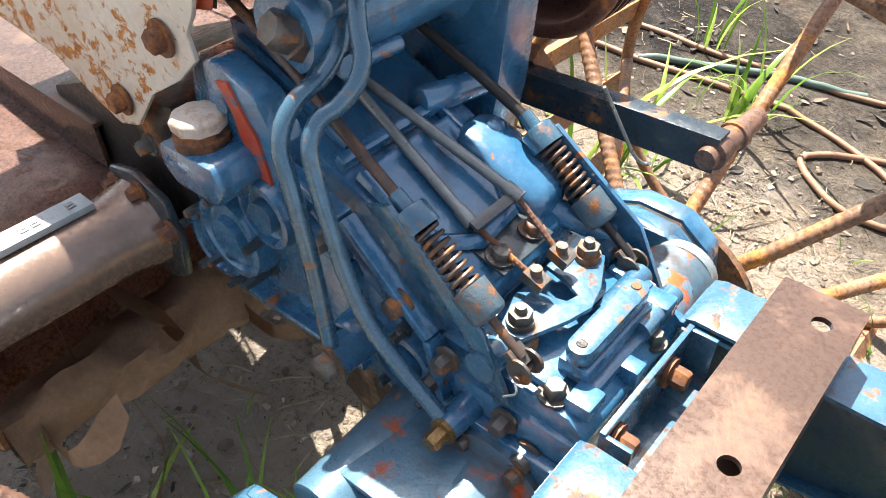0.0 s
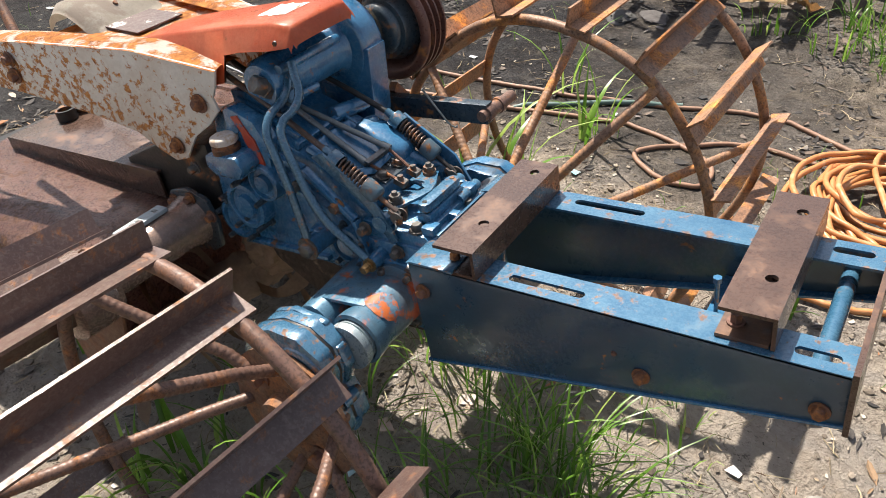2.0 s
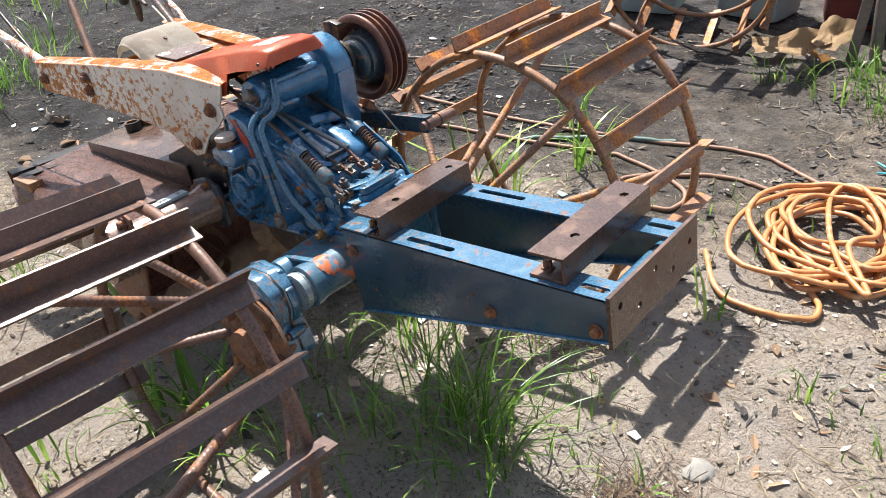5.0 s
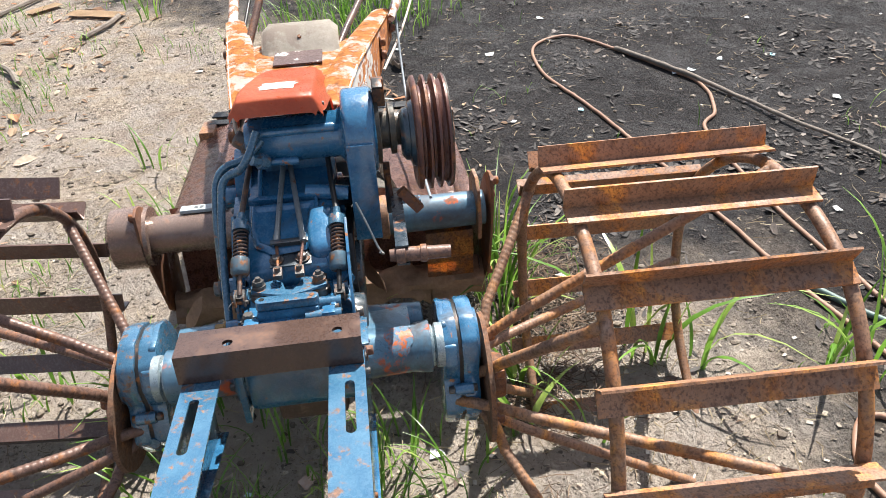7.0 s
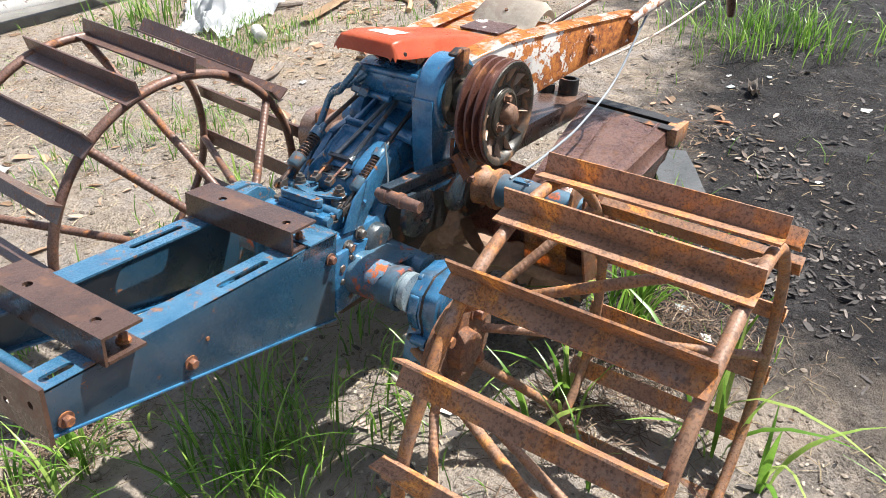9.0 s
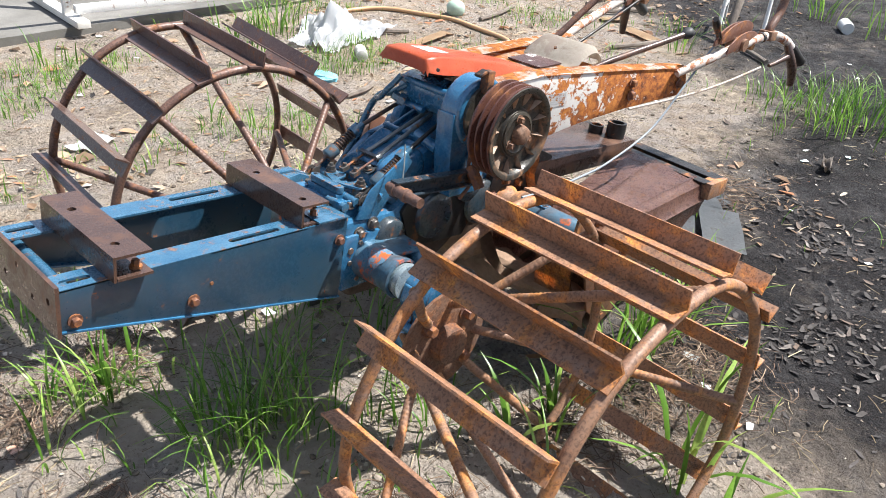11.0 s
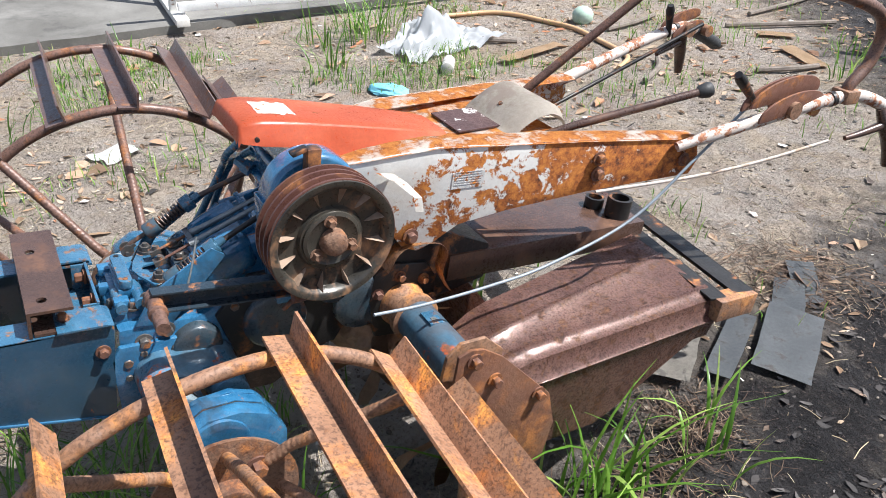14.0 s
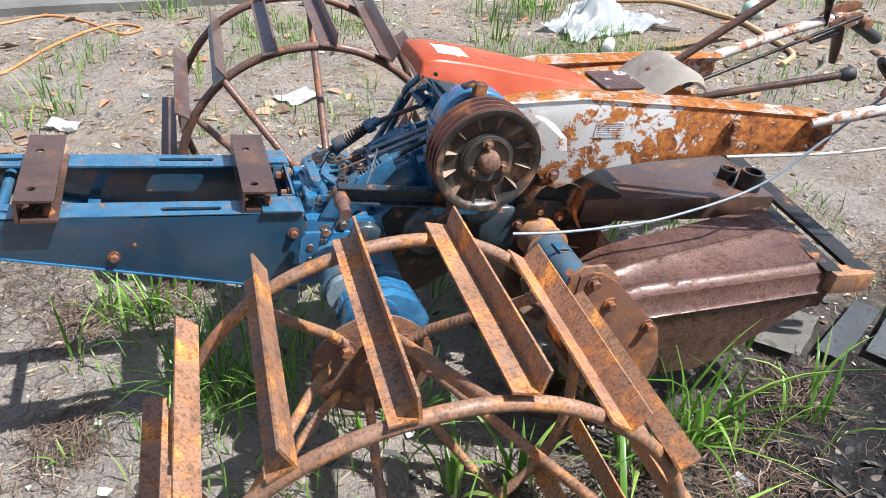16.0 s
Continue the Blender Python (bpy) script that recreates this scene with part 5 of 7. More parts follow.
def build_hood():
    # pressed cover: flat top, crisp side creases, splayed sides that step down behind the front
    rows = []
    for x, z_top, z_low, crease, low in ((-0.352, 0.316, 0.288, 0.076, 0.094), (-0.357, 0.3215, 0.286, 0.078, 0.097), (-0.40, 0.3245, 0.279, 0.078, 0.100), (-0.48, 0.318, 0.272, 0.077, 0.103), (-0.524, 0.312, 0.264, 0.076, 0.105), (-0.540, 0.310, 0.208, 0.076, 0.112), (-0.60, 0.302, 0.196, 0.074, 0.115), (-0.69, 0.290, 0.200, 0.071, 0.115), (-0.78, 0.276, 0.216, 0.067, 0.112), (-0.845, 0.263, 0.236, 0.062, 0.106)):
        c = 0.010 - 0.012 * (x + 0.38)
        dent = 0.0022 * noise.noise(Vector((x * 9, 3, 0)))
        half = ((low + 0.001, z_low), (low, z_low + 0.003), ((low + crease) / 2 + dent, (z_low + z_top) / 2), (crease + 0.0030, z_top - 0.0075), (crease, z_top - 0.0025), (crease - 0.005, z_top - 0.0005), (crease * 0.5, z_top + 0.0008))
        rows.append([Vector((x, c - y, z)) for y, z in half] + [Vector((x, c + dent, z_top + 0.001))] + [Vector((x, c + y, z)) for y, z in half[::-1]])
    last = len(rows[0]) - 1
    front = [[Vector((p.x + 0.004, p.y, p.z - (0.030 if 2 < i < last - 2 else 0.012))) for i, p in enumerate(rows[0])]]
    back = [[Vector((p.x - 0.006, p.y, p.z - 0.014 if 2 < i < last - 2 else p.z)) for i, p in enumerate(rows[-1])]]
    bm = B()
    add_sheet(bm, front + rows + back)
    bmesh.ops.solidify(bm, geom=bm.faces[:], thickness=0.003)
    hood = part("hood", bm, ORANGE, tractor, "orange sheet-metal cover with a white paint mark")
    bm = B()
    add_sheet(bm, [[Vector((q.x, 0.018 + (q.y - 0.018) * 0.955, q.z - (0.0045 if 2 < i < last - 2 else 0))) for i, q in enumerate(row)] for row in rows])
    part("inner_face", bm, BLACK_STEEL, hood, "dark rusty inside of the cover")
    bm = B()
    g = []
    for i in range(7):
        row = []
        for j in range(7):
            x = -0.405 - 0.013 * i
            y = 0.012 + 0.072 * (j / 6 - 0.5) + 0.016 * noise.noise(Vector((i * 0.9, j * 0.5, 2)))
            row.append(Vector((x + 0.006 * noise.noise(Vector((i * 0.7, j * 0.9, 7))), y, 0.3255 - 0.088 * (-0.40 - x) + 0.0012)))
        g.append(row)
    add_sheet(bm, g)
    part("paint_mark", bm, WHITE_MARK, hood, "white paint mark")
    bm = B()
    for y in (-0.083, 0.103):
        add_lathe(bm, (-0.385, y, 0.292), (0, 1 if y > 0 else -1, 0), [(0, 0.006), (0.004, 0.005)], 10)
    part("screw", bm, BLACK_STEEL, hood)


build_hood()


def y_left(x):
    return 0.155 + (-0.6 - x) * 0.19


def y_right(x):
    return -0.118 - (-0.6 - x) * 0.12


def build_handle_frame():
    outline = [(-0.545, 0.238), (-0.76, 0.276), (-1.10, 0.288), (-1.425, 0.294), (-1.445, 0.235), (-1.43, 0.198), (-1.15, 0.158), (-0.95, 0.118), (-0.83, 0.085), (-0.775, 0.042), (-0.74, 0.022), (-0.705, 0.030), (-0.66, 0.085), (-0.605, 0.118), (-0.57, 0.150), (-0.575, 0.178), (-0.56, 0.20)]
    for yf, s in ((y_right, -1), (y_left, 1)):
        bm = B()
        add_prism(bm, outline, yf, lambda x: yf(x) - s * 0.006)
        side = part("handle_arm", bm, WHITE_RUST if s > 0 else WHITE_SPECKLED, tractor, "chipped white handle frame with orange rust", 0.0015)
        bm = B()
        top = [(-0.545, 0.238), (-0.76, 0.276), (-1.10, 0.288), (-1.425, 0.294)]
        g = []
        for x, z in top:
            row = []
            for k in range(5):
                w = (0.075 if x > -1.2 else 0.060) * k / 4
                row.append(Vector((x, yf(x) + s * 0.003 - s * w, z + 0.004 - (0.006 if k in (0, 4) else 0))))
            g.append(row)
        add_sheet(bm, g)
        bmesh.ops.solidify(bm, geom=bm.faces[:], thickness=0.005)
        part("top_flange", bm, WHITE_RUST_TOP, side, "rust-stained top flange")
        bm = B()
        for x, z, r in ((-0.612, 0.166, 0.014), (-0.718, 0.062, 0.013), (-1.160, 0.245, 0.012), (-1.165, 0.205, 0.013), (-1.40, 0.238, 0.012)):
            add_bolt(bm, (x, yf(x) + s * 0.001, z), (0, s, 0), r, 0.014)
        part("bolt", bm, RUSTY_BOLT, side)
    # deck between the arms
    bm = B()
    g = []
    for x, z in ((-0.60, 0.22), (-0.80, 0.246), (-1.0, 0.262), (-1.12, 0.262)):
        g.append([Vector((x, y_right(x) + 0.02 + (y_left(x) - y_right(x) - 0.04) * k / 6, z + (0.01 if 0 < k < 6 else 0))) for k in range(7)])
    add_sheet(bm, g)
    bmesh.ops.solidify(bm, geom=bm.faces[:], thickness=0.004)
    deck = part("deck", bm, WHITE_RUST_TOP, tractor, "rust-stained deck between the handle arms")
    bm = B()
    add_box(bm, (-0.925, 0.03, 0.2715), (0.115, 0.13, 0.004), Matrix.Rotation(radians(4), 3, "Y"))
    part("name_plate", bm, surface("peeling_black_plate", (0.05, 0.025, 0.022), (0.09, 0.05, 0.045), 20, 0.5, 0, ((0.6, 0.55, 0.5), (0.7, 0.66, 0.62)), 0.28, 22, 0.02), deck, "peeling black plate")
    # rubber pad
    bm = B()
    prof = [(-0.975, 0.270), (-1.015, 0.305), (-1.06, 0.330), (-1.10, 0.335), (-1.135, 0.318), (-1.15, 0.285)]
    path = smooth_path([(p[0], 0, p[1]) for p in prof], 3)
    g = [[Vector((q.x, 0.035 + 0.108 * w, q.z - 0.02 * max(0, abs(w) - 0.8) * 5)) for w in (-1, -0.94, -0.8, -0.4, 0, 0.4, 0.8, 0.94, 1)] for q in path]
    add_sheet(bm, g)
    bmesh.ops.solidify(bm, geom=bm.faces[:], thickness=0.010)
    pad = part("pad", bm, PAD, tractor, "worn grey-beige rubber flap")
    bm = B()
    add_lathe(bm, (-1.02, 0.035, 0.308), Vector((0.6, 0, 0.8)), [(0, 0.006), (0.005, 0.005)], 10)
    part("stud", bm, BOLT, pad)
    # bracket on the left arm: a bent strip standing out and down
    bm = B()
    pts = [Vector((-0.640, 0.170, 0.222)), Vector((-0.655, 0.215, 0.220)), Vector((-0.672, 0.265, 0.205))]
    g = [[p + Vector((k, 0, k * 0.15)), p, p + Vector((-k, 0, -k * 0.15))] for p, k in zip(pts, (0.022, 0.015, 0.010))]
    g.append([p + Vector((-0.004, 0.008, -0.030)) for p in g[-1]])
    add_sheet(bm, g)
    bmesh.ops.solidify(bm, geom=bm.faces[:], thickness=0.006)
    part("arm_bracket", bm, WHITE_RUST, tractor, "bent white bracket standing off the arm")
    # faint data plate
    bm = B()
    add_prism(bm, [(-0.80, 0.215), (-0.80, 0.175), (-0.875, 0.182), (-0.875, 0.222)], lambda x: y_left(x) + 0.0015, lambda x: y_left(x) + 0.0005)
    plate = part("data_plate", bm, surface("faded_grey_plate", (0.56, 0.55, 0.52), (0.66, 0.64, 0.60), 60, 0.5, 0, BRIGHT_RUST, 0.38, 30, 0.03), tractor)
    bm = B()
    for i in range(6):
        z = 0.2165 - 0.006 * i
        add_prism(bm, [(-0.805, z), (-0.805, z - 0.002), (-0.868, z + 0.004), (-0.868, z + 0.006)], lambda x: y_left(x) + 0.0022, lambda x: y_left(x) + 0.0017)
    part("text_bar", bm, surface("faded_print", (0.46, 0.45, 0.44), (0.56, 0.55, 0.53), 60, 0.5, 0, BRIGHT_RUST, 0.35, 30, 0.03), plate)


build_handle_frame()


def build_handles():
    tube_paint = surface("rust_flaked_white_tube", (0.5, 0.42, 0.36), (0.66, 0.60, 0.54), 14, 0.45, 0, ((0.10, 0.04, 0.02), (0.26, 0.10, 0.05), (0.42, 0.2, 0.1)), 0.42, 26, 0.03)
    leaf_rust = surface("red_brown_rusted_leaf", (0.13, 0.060, 0.042), (0.22, 0.105, 0.070), 14, 0.45, 0.1, RUST, 0.4, 18)
    left = [(-1.36, 0.312, 0.275), (-1.47, 0.343, 0.318), (-1.60, 0.370, 0.358), (-1.78, 0.400, 0.404), (-1.87, 0.412, 0.413), (-1.95, 0.430, 0.395), (-2.0, 0.445, 0.368)]
    right = [(-1.36, -0.195, 0.262), (-1.52, -0.200, 0.322), (-1.70, -0.207, 0.385), (-1.84, -0.213, 0.424), (-1.904, -0.217, 0.428), (-1.96, -0.232, 0.412)]
    for s, pts, tip in ((1, left, (-2.09, 0.468, 0.312)), (-1, right, (-2.145, -0.280, 0.350))):
        p = smooth_path(pts, 5)
        bm = B()
        add_tube(bm, p, [0.0125 if q.x > -1.42 else 0.0165 for q in p], 14)
        h = part("handlebar", bm, tube_paint, tractor, "rust-flaked white handlebar tube")
        e, d = Vector(pts[-1]), Vector(tip) - Vector(pts[-1])
        bm = B()
        add_tube(bm, [e - d * 0.08, e + d * 0.08, e + d * 0.5, e + d * 0.92, e + d], [0.018, 0.021, 0.020, 0.021, 0.015], 14)
        part("grip", bm, RUBBER if s < 0 else BLACK_STEEL, h, "black hand grip")
        # stacked leaf plates that hold the cable drum, either side of the tube
        at = Vector((-1.64, pts[2][1] + s * 0.003, 0.372)) if s > 0 else Vector((-1.88, -0.214, 0.415))
        k = 1.0 if s > 0 else 0.55
        for dy, dz, size in ((-0.024, 0.012, 1.0), (-0.008, 0.022, 0.9), (0.020, -0.006, 0.85)):
            bm = B()
            n = 14
            up_ = [(at.x + 0.135 * size * k * math.cos(math.pi * i / n), at.z + dz + 0.016 - 0.05 * (math.cos(math.pi * i / n)) * 0.4 + 0.050 * k * size * math.sin(math.pi * i / n)) for i in range(n + 1)]
            lo_ = [(x, z - 0.010 - 0.052 * k * size * math.sin(math.pi * i / n)) for i, (x, z) in reversed(list(enumerate(up_)))]
            add_prism(bm, up_ + lo_, at.y + dy - 0.003, at.y + dy + 0.003)
            part("leaf_plate", bm, leaf_rust, h, "curved rusty leaf plate", 0.0015)
        bm = B()
        add_cyl(bm, at + Vector((0.0, -0.034, 0.01)), at + Vector((0, 0.034, 0.01)), 0.022, 16)
        add_lathe(bm, at + Vector((-0.10, -0.022, 0.004)), Y, [(0, 0.018), (0.044, 0.018)], 14)
        part("cable_drum", bm, RING_RUST, h)
        # clutch lever: pivot, arm and curved finger
        m = Vector(pts[-2])
        bm = B()
        q = smooth_path([m + Vector((0.0, s * 0.012, -0.012)), m + Vector((-0.02, s * 0.030, -0.055)), m + Vector((-0.048, s * 0.044, -0.105)), m + Vector((-0.068, s * 0.049, -0.163))], 5)
        add_tube(bm, q, [0.013 + 0.006 * math.sin(math.pi * i / (len(q) - 1)) for i in range(len(q))], 8)
        add_tube(bm, [m + Vector((-0.02, s * 0.028, -0.05)), m + Vector((0.07, s * 0.014, -0.078)), m + Vector((0.105, s * 0.006, -0.088))], [0.013, 0.009, 0.007], 8)
        part("clutch_lever", bm, BROWN_STEEL, h, "curved brown clutch lever")
        bm = B()
        a = Vector((-1.54, 0.346, 0.398)) if s > 0 else Vector((-1.80, -0.200, 0.425))
        b = Vector((-1.449, 0.353, 0.464)) if s > 0 else Vector((-1.77, -0.19, 0.50))
        add_tube(bm, [a + (a - b) * 0.3, a, a.lerp(b, 0.8), b], [0.008, 0.009, 0.014, 0.010], 10)
        part("throttle_lever", bm, BLACK_STEEL, h)
        bm = B()
        band = Vector(pts[3])
        ax = (Vector(pts[4]) - Vector(pts[2])).normalized()
        add_lathe(bm, band - ax * 0.006, ax, [(0, 0.019), (0.013, 0.019)], 16)
        part("band", bm, BLACK_STEEL, h)
    bm = B()
    add_tube(bm, smooth_path([(-1.83, 0.402, 0.412), (-1.838, 0.400, 0.440), (-1.885, 0.40, 0.495), (-1.892, 0.40, 0.565), (-1.855, 0.40, 0.615), (-1.76, 0.395, 0.645), (-1.60, 0.385, 0.672)], 6), 0.016, 12)
    part("hoop_pipe", bm, RING_DARK, tractor, "bent grey-brown hoop pipe clamped to the handlebar")
    bm = B()
    add_box(bm, (-1.83, 0.402, 0.412), (0.055, 0.05, 0.034))
    part("hoop_clamp", bm, RING_RUST, tractor, "rusty clamp", 0.004)
    # gear lever with its knob
    bm = B()
    add_tube(bm, [(-1.02, 0.12, 0.235), (-1.16, 0.165, 0.292), (-1.455, 0.262, 0.394)], 0.0105, 12)
    lev = part("gear_lever", bm, BROWN_STEEL, tractor, "brown steel gear lever with black knob")
    bm = B()
    add_lathe(bm, (-1.445, 0.258, 0.390), Vector((-0.295, 0.097, 0.105)), [(0, 0.012), (0.008, 0.017), (0.026, 0.020), (0.036, 0.017), (0.041, 0.008)], 16)
    part("knob", bm, RUBBER, lev)
    bm = B()
    add_tube(bm, [(-1.15, -0.17, 0.20), (-1.32, -0.192, 0.175), (-1.60, -0.157, 0.322), (-1.857, -0.124, 0.46)], 0.006, 10)
    part("gear_lever", bm, BLACK_STEEL, tractor, "thin dark second lever")
    bm = B()
    add_tube(bm, [(-1.11, -0.165, 0.165), (-1.176, -0.140, 0.235), (-1.35, -0.065, 0.435), (-1.56, 0.025, 0.675)], 0.012, 12)
    part("steering_stay", bm, RING_DARK, tractor, "slanting brown stay tube rising from the deck")
    # cables
    bm = B()
    add_tube(bm, smooth_path([(-0.56, 0.33, -0.020), (-0.68, 0.33, -0.021), (-0.85, 0.33, -0.008), (-1.014, 0.33, 0.018), (-1.246, 0.33, 0.100), (-1.409, 0.332, 0.242), (-1.48, 0.336, 0.315), (-1.545, 0.343, 0.385)], 8), 0.0038, 8)
    part("brake_cable", bm, CABLE, tractor, "grey brake cable")
    bm = B()
    add_tube(bm, smooth_path([(-1.17, 0.268, 0.158), (-1.42, 0.335, 0.200), (-1.60, 0.382, 0.243), (-1.784, 0.43, 0.303)], 8), 0.0042, 8)
    part("link_pole", bm, CAP, tractor, "pale link rod to the lever")


build_handles()


# ---- rear cross tube and rotary tiller ----
def build_tiller():
    c, c_right = Vector((-0.735, 0, -0.140)), Vector((-0.748, 0, -0.128))
    bm = B()
    add_lathe(bm, c_right + Y * -0.140, -Y, [(0, 0.066), (0.012, 0.062), (0.05, 0.054), (0.275, 0.052)], 32)
    tube = part("drive_tube", bm, TUBE_BROWN, tractor, "shiny brown tiller drive tube")
    bm = B()
    add_prism(bm, [(-0.675, -0.062), (-0.660, -0.12), (-0.672, -0.185), (-0.705, -0.205), (-0.775, -0.210), (-0.812, -0.180), (-0.818, -0.105), (-0.795, -0.058), (-0.735, -0.044)], -0.147, -0.134)
    part("flange", bm, BLUE_DIRTY, tube, "dark greasy flange", 0.004)
    bm = B()
    add_lathe(bm, c_right + Y * -0.405, -Y, [(0, 0.080), (0.012, 0.082), (0.014, 0.086), (0.095, 0.083), (0.105, 0.07)], 28)
    part("chain_drum", bm, TUBE_BROWN, tube, "worn drum on the tube's end")
    bm = B()
    add_lathe(bm, c + Y * 0.215, Y, [(0, 0.050), (0.275, 0.048)], 32)
    left = part("drive_tube", bm, BLUE_RED, tractor, "blue tiller drive tube with rust")
    bm = B()
    add_lathe(bm, c + Y * 0.150, Y, [(0, 0.060), (0.012, 0.058), (0.018, 0.052), (0.050, 0.050), (0.052, 0.060), (0.072, 0.061), (0.075, 0.052)], 28)
    part("coupling", bm, RING_RUST, left, "rusty coupling sleeve")
    bm = B()
    add_prism(bm, [(-0.660, -0.06), (-0.652, -0.14), (-0.668, -0.205), (-0.78, -0.215), (-0.81, -0.16), (-0.80, -0.07), (-0.75, -0.030), (-0.69, -0.032)], 0.462, 0.472)
    part("end_flange", bm, RING_RUST, left, "rusty plate on the tube's end", 0.002)
    bm = B()
    add_prism(bm, [(-0.655, -0.045), (-0.645, -0.12), (-0.67, -0.225), (-0.78, -0.235), (-0.825, -0.19), (-0.825, -0.08), (-0.79, -0.035), (-0.70, -0.025)], 0.134, 0.150)
    part("flange", bm, BLACK_STEEL, left, "oily black flange", 0.004)
    for s, par in ((-1, tube), (1, left)):
        bm = B()
        c = c_right if s < 0 else Vector((-0.735, 0, -0.140))
        add_box(bm, c + Vector((0.004 if s > 0 else -0.012, s * (0.262 if s < 0 else 0.292), 0.046 if s > 0 else 0.060)), (0.034, 0.125 if s < 0 else 0.05, 0.010))
        tag = part("cast_tag", bm, TAG if s < 0 else BLUE_WORN, par, "pale raised casting tag", 0.002)
        bm = B()
        for y, w in (((0.222, 0.010), (0.268, 0.010), (0.283, 0.010)) if s < 0 else ((0.300, 0.010),)):
            add_box(bm, c + Vector((0.004 if s > 0 else -0.012, s * y, 0.0515 if s > 0 else 0.0655)), (0.013, w, 0.002))
            add_box(bm, c + Vector((0.004 if s > 0 else -0.012, s * y, 0.0518 if s > 0 else 0.0658)), (0.003, w * 0.6, 0.003))
        part("text_bar", bm, ROD, tag)
    bm = B()
    for k in range(5):
        a = radians(30 + 50 * k)
        add_bolt(bm, c + Vector((0.078 * math.cos(a), -0.148, 0.078 * math.sin(a))), -Y, 0.010, 0.014)
        add_bolt(bm, c + Vector((0.080 * math.cos(a), 0.149, 0.080 * math.sin(a))), Y, 0.010, 0.014)
    part("bolt", bm, RUSTY_BOLT, tube)
    c = Vector((-0.735, 0, -0.140))
    # folded brown guard straps behind the tube
    for y0, y1 in ((0.152, 0.192),):
        bm = B()
        line = smooth_path([(-0.665, 0, -0.02), (-0.70, 0, 0.035), (-0.78, 0, 0.040), (-0.82, 0, 0.01), (-0.815, 0, -0.05), (-0.85, 0, -0.11)], 4)
        add_sheet(bm, [[v + Y * y0, v + Y * ((y0 + y1) / 2), v + Y * y1] for v in line])
        bmesh.ops.solidify(bm, geom=bm.faces[:], thickness=0.008)
        part("strap", bm, RING_RUST, tractor, "bent rusty flat-iron strap")
    # black hanger block between gearbox and beam
    bm = B()
    add_prism(bm, [(-0.66, 0.06), (-0.80, 0.05), (-0.98, -0.02), (-0.98, -0.12), (-0.80, -0.16), (-0.66, -0.12)], -0.11, 0.14)
    part("hanger", bm, BLACK_STEEL, tractor, "oily dark hanger block", 0.008)
    # rear beam
    bm = B()
    add_prism(bm, [(-0.123, -0.105), (-0.123, -0.033), (0.147, -0.033), (0.147, -0.105), (0.140, -0.105), (0.140, -0.040), (-0.116, -0.040), (-0.116, -0.105)], -1.52, -0.86, "yz")
    beam = part("rear_beam", bm, BROWN_STEEL, tractor, "brown box beam over the tiller", 0.001)
    for x, y, r, h in ((-1.432, 0.020, 0.028, 0.030), (-1.460, 0.090, 0.036, 0.056)):
        bm = B()
        add_lathe(bm, (x, y, -0.032), (0, 0, 1), [(0, r), (h, r), (h, r * 0.72), (0.012, r * 0.72)], 22)
        part("socket", bm, BLACK_STEEL, beam, "round steel socket")
    # hood: crowned sheets with turned-down edges, open beside the beam
    def hood_sheet(sections, length=0.675):
        bm = B()
        g = []
        for i in range(15):
            k = i / 14
            x = -0.80 - length * k
            row = []
            for y, z in sections(k):
                dz = -0.03 * max(0, 1 - k * 10)
                rise = 0.05 * k if z > -0.2 else (0.04 * k if z > -0.3 else 0.02 * k + 0.43 * max(0, k - 0.52))
                row.append(Vector((x, y, z + dz + rise + 0.001 * noise.noise(Vector((x * 7, y * 7, 1))))))
            g.append(row)
        add_sheet(bm, g)
        bmesh.ops.solidify(bm, geom=bm.faces[:], thickness=0.004)
        return bm

    def left_side(k):
        y0 = 0.275 - 0.125 * k
        r = y0 + 0.10 + 0.02 * k
        return [(y0 - 0.003, -0.160), (y0, -0.116), (r - 0.010, -0.119), (r - 0.004, -0.112), (r + 0.004, -0.112), (r + 0.010, -0.1195), (0.425, -0.128), (0.431, -0.120), (0.440, -0.120), (0.446, -0.129), (0.476, -0.134), (0.484, -0.180), (0.496, -0.188), (0.489, -0.200), (0.484, -0.235), (0.482, -0.395)]

    def right_side(k):
        return [(-0.405, -0.27), (-0.400, -0.165), (-0.375, -0.140), (-0.30, -0.126), (-0.288, -0.120), (-0.276, -0.124), (-0.20, -0.118), (-0.06, -0.112), (-0.055, -0.15)]
    hood = part("tiller_hood", hood_sheet(left_side), HOOD_RUST, tractor, "rust-brown pressed sheet tiller hood")
    part("hood_sheet", hood_sheet(right_side, 0.80), HOOD_RUST, hood)
    for x0, x1 in ((-1.49, -1.44), (-1.595, -1.53)):
        bm = B()
        for (ya, yb) in ((-0.36, 0.49),):
            a, b = Vector(((x0 + x1) / 2 - 0.11, ya, -0.080)), Vector(((x0 + x1) / 2, yb, -0.075))
            ang = math.atan2(b.x - a.x, b.y - a.y)
            r = Matrix.Rotation(-ang, 3, "Z")
            add_box(bm, (a + b) / 2, (x1 - x0, (b - a).length, 0.006), r)
            add_box(bm, (a + b) / 2 + Vector(((x0 - x1) / 2, 0, -0.022)), (0.006, (b - a).length, 0.05), r)
        part("rear_bar", bm, BLACK_STEEL, hood, "dark angle bar across the hood's rear", 0.001)
    for y in (0.486, -0.36):
        bm = B()
        add_box(bm, (-1.525, y, -0.105), (0.14, 0.05, 0.060))
        part("corner_bracket", bm, RING_RUST, hood, "rusty corner bracket", 0.003)
    # side plates with bolts
    for y, s in ((0.500, 1), (-0.415, -1)):
        bm = B()
